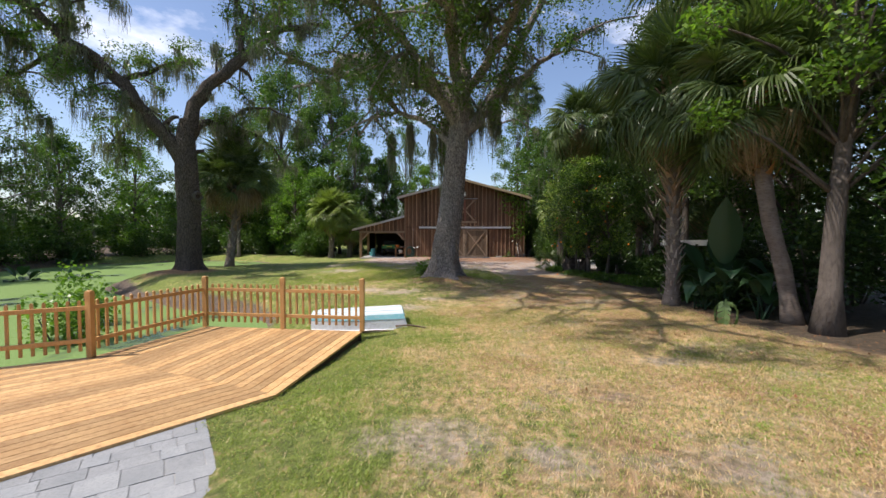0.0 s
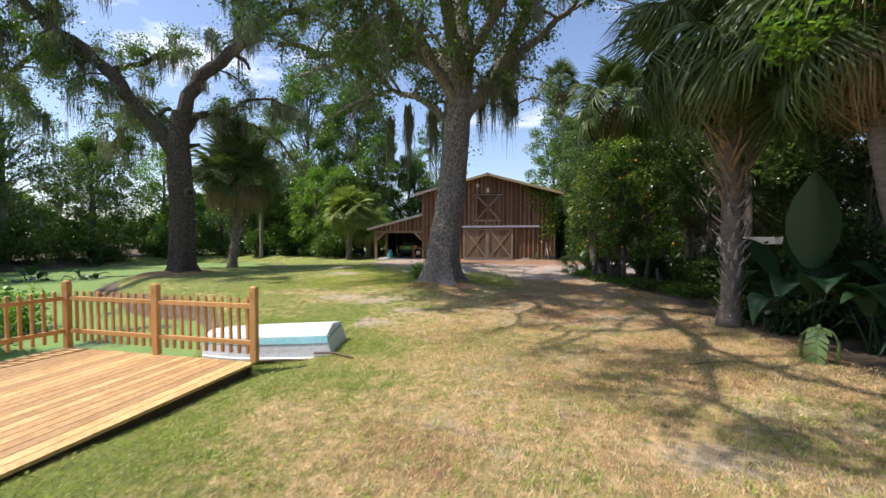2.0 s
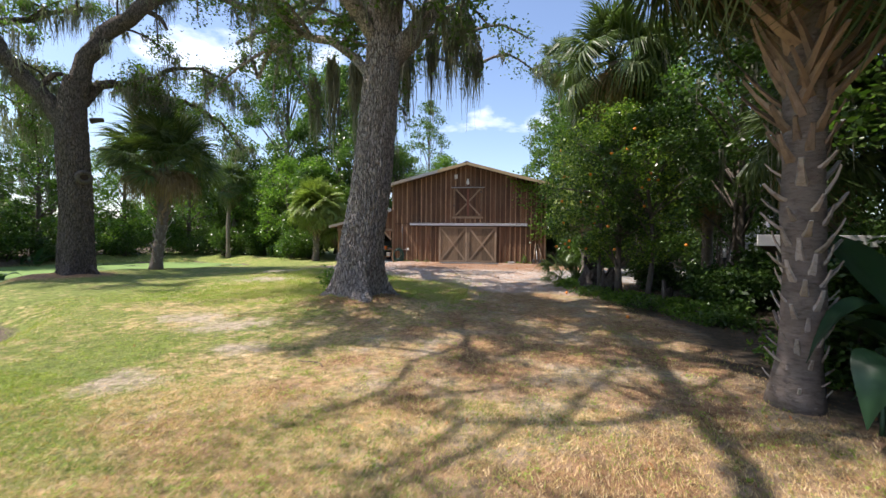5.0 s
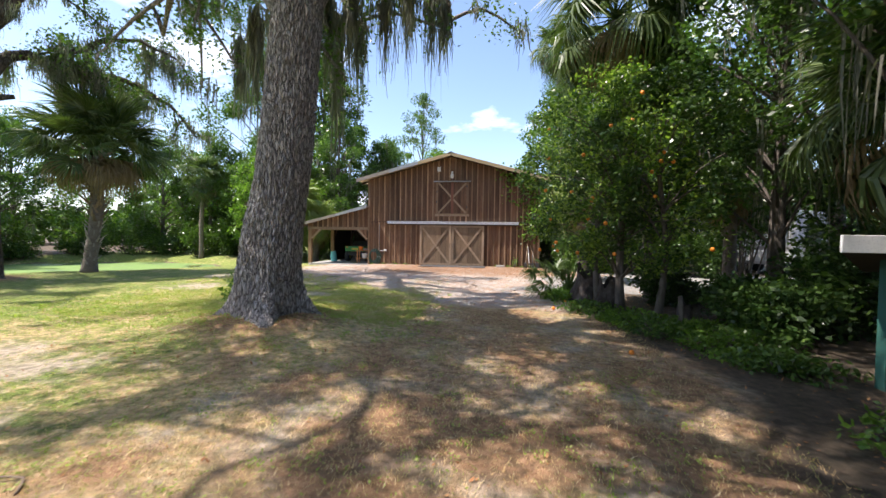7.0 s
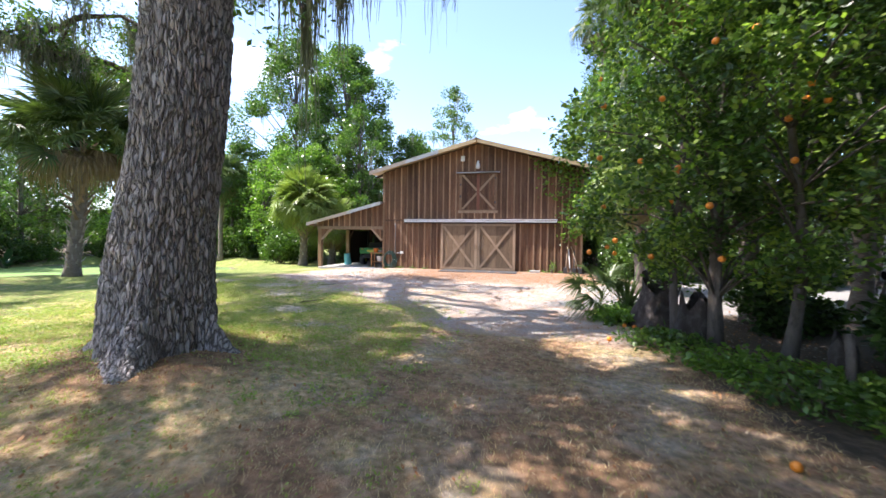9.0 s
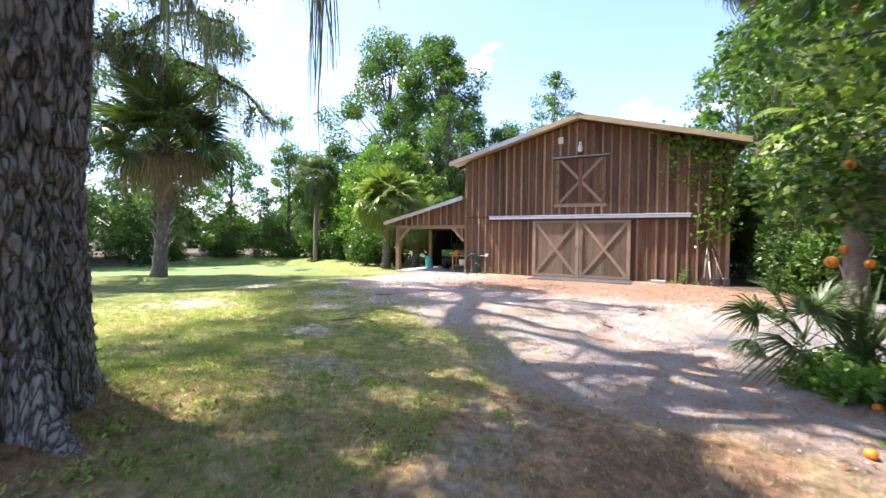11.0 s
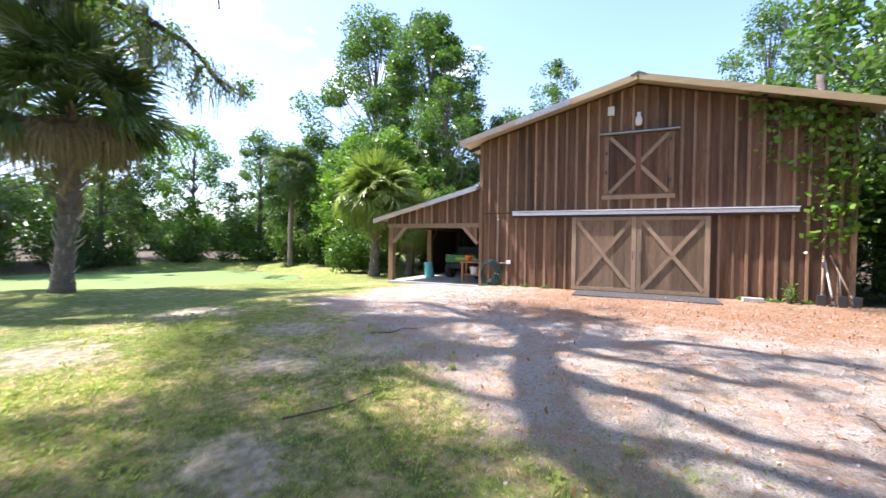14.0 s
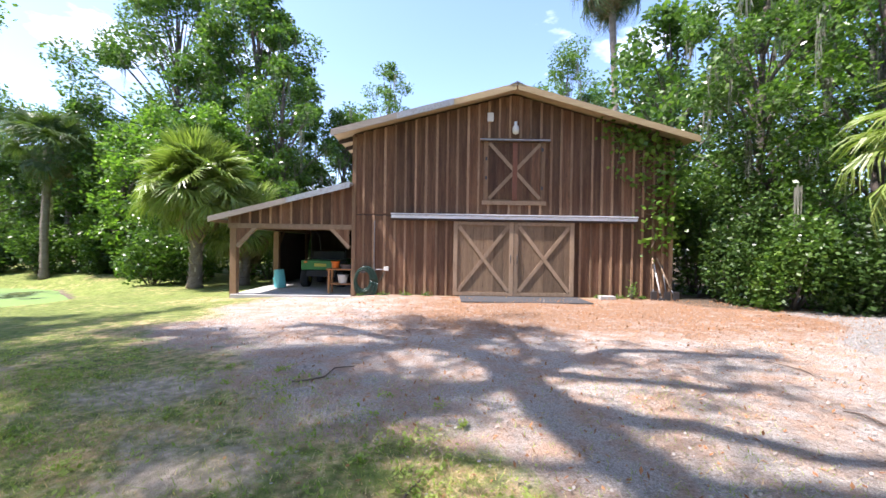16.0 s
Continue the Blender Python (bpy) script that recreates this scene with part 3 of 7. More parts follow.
# main roof with a raw fascia
EAVE_L, EAVE_R = -3.75, 6.68
for side, xe in (("left", EAVE_L), ("right", EAVE_R)):
    zt, ze = roof_z(1.48) + 0.05, roof_z(xe) + 0.05
    part("roof", slab_xz([(1.48, zt), (xe, ze), (xe, ze + 0.05), (1.48, zt + 0.05)], 31.9, 46.1), SHEET, barn, "grey ribbed metal roof")
    part("soffit", slab_xz([(1.48, zt - 0.028), (xe, ze - 0.028), (xe, ze - 0.004), (1.48, zt - 0.004)], 31.95, 46.0), FASCIA, barn)
    for j in range(16):
        y = 32.7 + j * 0.85
        part("rafter", slab_xz([(1.48, zt - 0.15), (xe * 0.99, ze - 0.15), (xe * 0.99, ze - 0.03), (1.48, zt - 0.03)], y, y + 0.045), SHADEDWOOD, barn)
for a, b, mat_ in ((1.46, -0.3, FASCIA), (-0.3, -1.9, SHEET), (-1.9, EAVE_L, GREYFASCIA), (1.5, 3.7, FASCIA), (3.7, EAVE_R, FASCIA)):
    dz = 0.0 if mat_ is FASCIA else 0.012
    part("fascia_board", slab_xz([(a, roof_z(a) - 0.075 + dz), (b, roof_z(b) - 0.075 + dz), (b, roof_z(b) + 0.105 + dz), (a, roof_z(a) + 0.105 + dz)], 31.862 - dz, 31.897), mat_, barn)
part("ridge_cap", slab_xz([(1.28, roof_z(1.28) + 0.11), (1.48, roof_z(1.48) + 0.11), (1.68, roof_z(1.68) + 0.11), (1.48, roof_z(1.48) + 0.15)], 31.85, 46.1), SHEET, barn)

# sliding doors on their rail
part("rail_cover", slab_xz([(-2.06, 2.06), (5.12, 2.06), (5.12, 2.15), (-2.06, 2.15)], WALL_Y - 0.17, WALL_Y - 0.155), RAILMETAL, barn, "white metal door rail")
bm = bmesh.new()
beam(bm, (-2.08, WALL_Y - 0.09, 2.185), (5.14, WALL_Y - 0.09, 2.185), 0.2, 0.03)
part("rail_top", bm, RAILMETAL, barn)
part("rail_backing", box(-2.05, WALL_Y - 0.15, 2.0, 5.1, WALL_Y - 0.04, 2.15), SHADEDWOOD, barn)


def barn_door(x0, x1, z0, z1, y, handle_x):
    d = part("sliding_door", box(x0 + 0.005, y + 0.03, z0 + 0.01, x1 - 0.005, y + 0.055, z1 - 0.01), SHADEDWOOD, barn, "sliding plank door with diagonal cross braces")
    nb = 6
    for i in range(nb):
        a = x0 + (x1 - x0) * i / nb
        part("plank", box(a + 0.003, y + 0.012, z0 + 0.01, a + (x1 - x0) / nb - 0.003, y + 0.03, z1 - 0.01), DOORWOOD, d)
    for a, b in ((x0, x0 + 0.12), (x1 - 0.12, x1)):
        part("stile", box(a, y - 0.016, z0, b, y + 0.012, z1), BRACE, d)
    for a, b in ((z0, z0 + 0.1), (z1 - 0.1, z1)):
        part("door_rail", box(x0 + 0.12, y - 0.014, a, x1 - 0.12, y + 0.012, b), BRACE, d)
    for s, off in ((1, 0.0), (-1, 0.006)):
        bm = bmesh.new()
        xa, xb = (x0 + 0.15, x1 - 0.15) if s > 0 else (x1 - 0.15, x0 + 0.15)
        beam(bm, (xa, y - 0.002 - off, z0 + 0.13), (xb, y - 0.002 - off, z1 - 0.13), 0.105, 0.022, (0, 1, 0))
        part("brace", bm, BRACE, d)
    bm = bmesh.new()
    tube(bm, bend([(handle_x, y - 0.02, 0.78), (handle_x, y - 0.07, 0.82), (handle_x, y - 0.07, 0.98), (handle_x, y - 0.02, 1.02)], 0.05), [0.012] * len(bend([(handle_x, y - 0.02, 0.78), (handle_x, y - 0.07, 0.82), (handle_x, y - 0.07, 0.98), (handle_x, y - 0.02, 1.02)], 0.05)), 6)
    part("handle", bm, DARKMETAL, d, "dark iron pull handle")


barn_door(-0.24, 1.52, -0.17, 1.99, WALL_Y - 0.1, 1.43)
barn_door(1.535, 3.3, -0.17, 1.99, WALL_Y - 0.1, 1.62)

# loft door
loft = part("loft_door", box(0.7, WALL_Y - 0.03, 2.6, 2.34, WALL_Y - 0.014, 4.34), DOORWOOD, barn, "closed hay-loft door with cross braces")
for i in range(6):
    part("plank", box(0.75 + i * 0.257, WALL_Y - 0.042, 2.66, 0.75 + i * 0.257 + 0.252, WALL_Y - 0.031, 4.32), BOARD, loft)
for a in (0.62, 2.3):
    part("jamb", box(a, WALL_Y - 0.07, 2.62, a + 0.12, WALL_Y - 0.014, 4.36), BATTEN, loft)
part("sill", box(0.58, WALL_Y - 0.085, 2.5, 2.46, WALL_Y - 0.014, 2.615), BRACE, loft)
part("header", box(0.5, WALL_Y - 0.16, 4.37, 2.54, WALL_Y - 0.014, 4.41), SHEET, loft)
part("mullion", box(1.46, WALL_Y - 0.075, 2.63, 1.6, WALL_Y - 0.043, 4.34), REDBOARD, loft)
for xa, xb, off in ((0.78, 2.28, 0.0), (2.28, 0.78, 0.005)):
    bm = bmesh.new()
    beam(bm, (xa, WALL_Y - 0.055 - off, 2.68), (xb, WALL_Y - 0.055 - off, 4.3), 0.1, 0.02, (0, 1, 0))
    part("brace", bm, BRACE, loft)
for i in range(5):
    part("hinge_block", box(0.66 if i % 2 else 2.3, WALL_Y - 0.085, 2.95 + 0.28 * i, 0.72 if i % 2 else 2.36, WALL_Y - 0.071, 3.05 + 0.28 * i), DARKMETAL, loft) if i in (0, 3, 1, 4) else None


# lean-to
def shed_z(x):
    return 3.0 + 0.255 * (x + 3.2)


part("shed_roof", slab_xz([(-3.2, 3.0), (-7.28, shed_z(-7.28)), (-7.28, shed_z(-7.28) + 0.05), (-3.2, 3.05)], 32.1, 45), SHEET, barn, "grey metal lean-to roof")
part("shed_fascia", slab_xz([(-3.24, 2.9), (-5.1, shed_z(-5.1) - 0.1), (-5.1, shed_z(-5.1) + 0.055), (-3.24, 3.07)], 32.06, 32.096), SHEET, barn)
part("shed_fascia", slab_xz([(-5.06, shed_z(-5.06) - 0.11), (-7.28, shed_z(-7.28) - 0.11), (-7.28, shed_z(-7.28) + 0.05), (-5.06, shed_z(-5.06) + 0.05)], 32.05, 32.094), GREYFASCIA, barn)
part("eave_board", box(-7.28, 32.1, shed_z(-7.28) - 0.1, -7.25, 45, shed_z(-7.28) - 0.002), BRACE, barn)
bm = bmesh.new()
x = -6.82
while x < -3.25:
    w = min(0.3, -3.24 - x)
    part("board", slab_xz([(x, 1.82), (x + w - 0.004, 1.82), (x + w - 0.004, shed_z(x + w) - 0.01), (x, shed_z(x) - 0.01)], 32.40, 32.43), BOARD, barn)
    part("batten", slab_xz([(x - 0.03, 1.82), (x + 0.03, 1.82), (x + 0.03, shed_z(x + 0.03) - 0.015), (x - 0.03, shed_z(x - 0.03) - 0.015)], 32.375, 32.399), BATTEN, barn)
    x += 0.3
bm.free()
part("beam", box(-6.85, 32.36, 1.70, -3.24, 32.372, 1.84), BRACE, barn)
part("beam", box(-6.8, 32.44, 1.68, -3.24, 32.56, 1.84), POSTWOOD, barn)
part("side_beam", box(-6.8, 32.56, 1.72, -6.62, 44.9, 1.9), POSTWOOD, barn)
for j, y in enumerate((32.47, 35.6, 38.8, 42, 44.8)):
    part("post", box(-6.8, y - 0.09, land_at(-6.7, y) - 0.1, -6.61, y + 0.09, 1.7), POSTWOOD, barn)
    bm = bmesh.new()
    beam(bm, (-6.7, y + 0.09, 1.15), (-6.7, y + 0.6, 1.7), 0.09, 0.09)
    part("knee_brace", bm, POSTWOOD, barn)
for xa, xb in ((-6.6, -6.05), (-3.3, -3.85)):
    bm = bmesh.new()
    beam(bm, (xa, 32.42, 1.16), (xb, 32.42, 1.74), 0.1, 0.1, (0, 1, 0))
    part("knee_brace", bm, BRACE, barn)
    bm = prism([(0, 0), (1, 0), (0, 1)], 0, 1)
    for v in bm.verts:
        a, b, c = v.co
        v.co = (xa + (xb - xa) * a * 0.8, 32.375 + 0.02 * c, 1.7 - 0.5 * b)
    part("gusset", bm, BOARD, barn)
for j in range(12):
    y = 33.3 + j
    part("rafter", slab_xz([(-3.2, 2.86), (-7.22, shed_z(-7.22) - 0.13), (-7.22, shed_z(-7.22) - 0.004), (-3.2, 2.996)], y, y + 0.05), SHADEDWOOD, barn)
# Dark sheets added to stand for the shade inside the lean-to.
part("added_back_wall", box(-6.6, 39.2, -0.4, -3.2, 39.3, 2.0), SHADEDWOOD, barn)
part("added_side_wall", box(-6.78, 35.7, -0.4, -6.7, 39.2, 1.7), SHADEDWOOD, barn)
part("slab", box(-6.75, 32.3, -0.5, -3.21, 44.8, -0.24, 0.015), CONCRETE, barn, "pale concrete lean-to floor")

# ---- deck ----
DECK_Z = -0.315
N_, C_, A_, D_ = (-2.03, 4.94), (-1.64, 8.2), (-5.05, 8.6), (-5.6, 6.42)
E_, F_ = (-9.7, 4.1), (-7.9, -1.82)


def clip(poly, a, b):
    """The part of a convex outline on the left of the line from a to b."""
    out = []
    s = lambda q: (b[0] - a[0]) * (q[1] - a[1]) - (b[1] - a[1]) * (q[0] - a[0])
    for i in range(len(poly)):
        p0, p1 = poly[i], poly[(i + 1) % len(poly)]
        s0, s1 = s(p0), s(p1)
        if s0 >= 0:
            out.append(p0)
        if s0 * s1 < 0:
            t = s0 / (s0 - s1)
            out.append((p0[0] + t * (p1[0] - p0[0]), p0[1] + t * (p1[1] - p0[1])))
    return out


def strips(outline, u, width, gap):
    """A convex outline (anticlockwise) cut into boards along u."""
    u = Vector(u).normalized()
    v = Vector((-u.y, u.x))
    ds = [v.dot(Vector(q)) for q in outline]
    d = min(ds)
    while d < max(ds):
        c0, c1 = v * d, v * (d + width - gap)
        big = [tuple(c0 - u * 50), tuple(c0 + u * 50), tuple(c1 + u * 50), tuple(c1 - u * 50)]
        for i in range(len(outline)):
            big = clip(big, outline[i], outline[(i + 1) % len(outline)]) if big else big
        if len(big) > 2:
            yield big
        d += width


deck = thing("deck", "new honey-coloured pine deck with angled boards", "deck", kind="structure")
for outline, u in (([N_, C_, A_, D_], (C_[0] - N_[0], C_[1] - N_[1])), ([F_, N_, D_, E_], (N_[0] - F_[0], N_[1] - F_[1]))):
    for q in strips(outline, u, 0.14, 0.011):
        part("board", prism(q, DECK_Z - 0.035, DECK_Z), DECK, deck)
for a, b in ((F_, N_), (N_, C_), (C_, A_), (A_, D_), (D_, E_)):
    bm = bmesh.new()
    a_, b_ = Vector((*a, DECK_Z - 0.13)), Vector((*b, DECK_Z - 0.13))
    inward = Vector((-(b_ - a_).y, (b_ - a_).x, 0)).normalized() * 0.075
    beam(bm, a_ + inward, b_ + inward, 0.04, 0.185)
    part("rim_joist", bm, JOIST, deck, "dark timber rim joist, shade under the boards put into its colour")


def post_mesh(height):
    bm = box(-0.045, -0.045, 0, 0.045, 0.045, height, 0.006)
    add_box(bm, -0.052, -0.052, height - 0.1, 0.052, 0.052, height - 0.085)
    add_box(bm, -0.052, -0.052, height - 0.06, 0.052, 0.052, height - 0.045)
    bmesh.ops.create_uvsphere(bm, u_segments=10, v_segments=6, radius=0.05, matrix=Matrix.Translation((0, 0, height)) @ Matrix.Diagonal((1, 1, 0.5, 1)))
    return bm


def fence_run(name, a, b, label):
    a, b = Vector(a), Vector(b)
    f = thing(name, label, "fence", (a.x, a.y, DECK_Z), math.degrees(math.atan2(b.y - a.y, b.x - a.x)), "deck fence")
    L = (b - a).length
    for z in (0.24, 0.76):
        part("rail", box(0.05, -0.02, z, L - 0.05, 0.02, z + 0.065, 0.004), PINE, f)
    me = None
    cnt = max(2, int(L / 0.135))
    for i in range(1, cnt):
        if me is None:
            bm = box(-0.02, -0.058, 0.1, 0.02, -0.021, 0.88, 0.004)
            bmesh.ops.create_cube(bm, size=0.032, matrix=Matrix.Translation((0, -0.04, 0.89)) @ Euler((0, radians(45), 0)).to_matrix().to_4x4())
            me = part("picket", bm, PINE, f)
            me.location = (L * i / cnt, 0, 0)
            me = me.data
        else:
            shared("picket", me, f, Matrix.Translation((L * i / cnt, 0, 0)))
    return f


B_ = (-3.32, 8.397)
for a, b in ((C_, B_), (B_, A_), (A_, D_), (D_, E_)):
    fence_run("picket_fence", a, b, "new treated-pine picket fence section along the deck")
for i, q in enumerate((C_, B_, A_, D_, E_)):
    o = part("fence_post", post_mesh(1.05), PINE)
    o.location = (q[0], q[1], DECK_Z)
    tagged(o, "square treated-pine fence post with rounded cap", "post", "fence posts")

# pavers beside the deck
pat = thing("pavement", "grey concrete paver patio beside the deck", "pavement", kind="structure")
G_, H_ = (-2.55, 4.34), (-0.55, 1.45)
outline = [F_, (-3.0, -2.5), H_, G_]
uu = Vector((G_[0] - H_[0], G_[1] - H_[1])).normalized()
vv = Vector((uu.y, -uu.x))
part("bedding", prism(outline, -0.5, -0.354), CONCRETE, pat)
rp = random.Random(2)
row = 0
d = -8.0
while d < 8:
    hgt = 0.2 if row % 3 else 0.3
    e = -8.0 + 0.13 * (row % 2)
    while e < 8:
        ln = rp.choice((0.2, 0.3, 0.3))
        q = [Vector(H_) + uu * (d + s * hgt) + vv * (e + t * ln) for s, t in ((0.012, 0.012), (0.988, 0.012), (0.988, 0.988), (0.012, 0.988))]
        q = [tuple(w) for w in q]
        area = sum(q[i][0] * q[(i + 1) % 4][1] - q[(i + 1) % 4][0] * q[i][1] for i in range(4))
        q = q if area > 0 else q[::-1]
        inside = q
        for i in range(len(outline)):
            inside = clip(inside, outline[i], outline[(i + 1) % 4]) if inside else inside
        if len(inside) > 2 and inside[0][1] > 0.2:
            part("paver", prism(inside, -0.38, -0.345 + rp.uniform(-0.004, 0.004)), PAVER, pat)
        e += ln
    d += hgt
    row += 1
# THINGS


# ---- trees ----
def add_mesh(name, me, parent, label=""):
    o = new(name, me)
    o.parent = parent
    if label:
        o["label"] = label
    return o


def bark_tube(bm, pts, rad, sides, depth, flare):
    """A trunk with furrowed bark plates and root swellings, in real relief."""
    rings = []
    for i, q in enumerate(pts):
        h = q.z - pts[0].z
        ring = []
        for k in range(sides):
            a = 2 * math.pi * k / sides
            c, sn = math.cos(a), math.sin(a)
            root = flare * math.exp(-h / 0.36) * max(0.0, math.sin(a * 4 + 1.1 * math.sin(a * 2) + 0.6)) ** 2.2 * (0.75 + 0.5 * noise.noise(Vector((c * 2, sn * 2, 4))))
            swell = 0.07 * noise.noise(Vector((c * 1.4, sn * 1.4, h * 0.5)))
            r = rad[i] * (1 + swell) + root
            w = Vector((c * r * 15.0, sn * r * 15.0, h * 4.6))
            w += Vector((noise.noise(w * 0.6), noise.noise(w * 0.6 + Vector((9, 0, 0))), 0)) * 0.7
            plate = 1 - abs(noise.noise(w)) * 2.2
            r -= depth * max(0.0, plate) ** 1.4 - depth * 0.3 * noise.noise(w * 3.1)
            ring.append(bm.verts.new(q + Vector((c * r, sn * r, 0))))
        rings.append(ring)
    for i in range(len(pts) - 1):
        for k in range(sides):
            j = (k + 1) % sides
            bm.faces.new((rings[i][k], rings[i][j], rings[i + 1][j], rings[i + 1][k]))
    bm.faces.new(rings[-1])
    return bm


def oak(at, label, trunk, profile, flare, limbs, seed, twigs, per_twig, leaf, moss, mat=OAKLEAF, hang=1.3, sides=22, group="", step=0.3, depth=0.03, bark=OAKBARK):
    """A live oak: a flared trunk, given limbs, twigs with leaf clusters, and hanging moss."""
    rng, rr = np.random.default_rng(seed), random.Random(seed)
    t = thing("live_oak", label, "tree", at, 0, group)
    pts = bend(trunk, step)
    rad = [float(np.interp(q.z - pts[0].z, [h for h, r in profile], [r for h, r in profile])) for q in pts]
    part("trunk", bark_tube(bmesh.new(), pts, rad, sides, depth, flare), bark, t)
    tips, hooks = [], []
    tw_bm = bmesh.new()
    for pl, ra, rb, *thin in limbs:
        reach = thin[1] if len(thin) > 1 else 1.0
        lp = bend(pl, 0.45)
        n = len(lp)
        lp = [q + Vector((rr.uniform(-1, 1), rr.uniform(-1, 1), rr.uniform(-1, 1))) * 0.09 * min(1, i / 3) for i, q in enumerate(lp)]
        part("limb", tube(bmesh.new(), lp, [ra + (rb - ra) * i / (n - 1) for i in range(n)], 12, 0.3, rr), bark, t)
        hooks += lp[2:]
        k = max(2, int(twigs * (thin[0] if thin else 1) * n / 20))
        for j in range(k):
            i = int(n * (0.22 + 0.78 * (j + rr.random()) / k))
            q = lp[min(i, n - 1)]
            d = Vector((rr.gauss(0, 1), rr.gauss(0, 1), rr.gauss(0.2, 0.6))).normalized()
            L = rr.uniform(0.9, 2.5) * reach
            mid = q + d * L * 0.5 + Vector((0, 0, rr.uniform(-0.1, 0.25)))
            end = q + d * L + Vector((0, 0, rr.uniform(-0.9, 0.2)))
            tw = bend([q, mid, end], 0.5)
            tube(tw_bm, tw, [0.05 * (1 - 0.75 * e / len(tw)) + 0.008 for e in range(len(tw))], 5, 0, rr)
            tips += [end, mid.lerp(end, 0.5), mid + Vector((rr.gauss(0, 0.6), rr.gauss(0, 0.6), rr.gauss(0, 0.4)))]
            hooks += [mid, end]
    tagged(part("twig", tw_bm, bark, t), kind="stuff")
    C = np.array([tuple(q) for q in tips])
    P = np.repeat(C, per_twig, 0)
    P = P + rng.normal(size=P.shape) * np.repeat(rng.uniform(0.13, 0.42, (len(C), 1)), per_twig, 0) * (1, 1, 0.7)
    add_mesh("crown", leaf_cloud("crown", P, leaf, mat, rng), t)
    if moss:
        H = np.array([tuple(q) for q in hooks])
        H = H[rng.integers(0, len(H), moss)] + rng.normal(size=(moss, 3)) * (0.25, 0.25, 0.08)
        k = 34
        Q = np.repeat(H, k, 0) + rng.normal(size=(moss * k, 3)) * np.repeat(rng.uniform(0.06, 0.17, (moss, 1)), k, 0) * (1, 1, 1.1)
        Lm = np.repeat(rng.uniform(0.3, 1.0, (moss, 1)) ** 1.5, k, 0) * hang
        add_mesh("spanish_moss", strands("spanish_moss", Q, Lm, MOSS, rng, 0.017), t, "grey hanging Spanish moss")
    return t


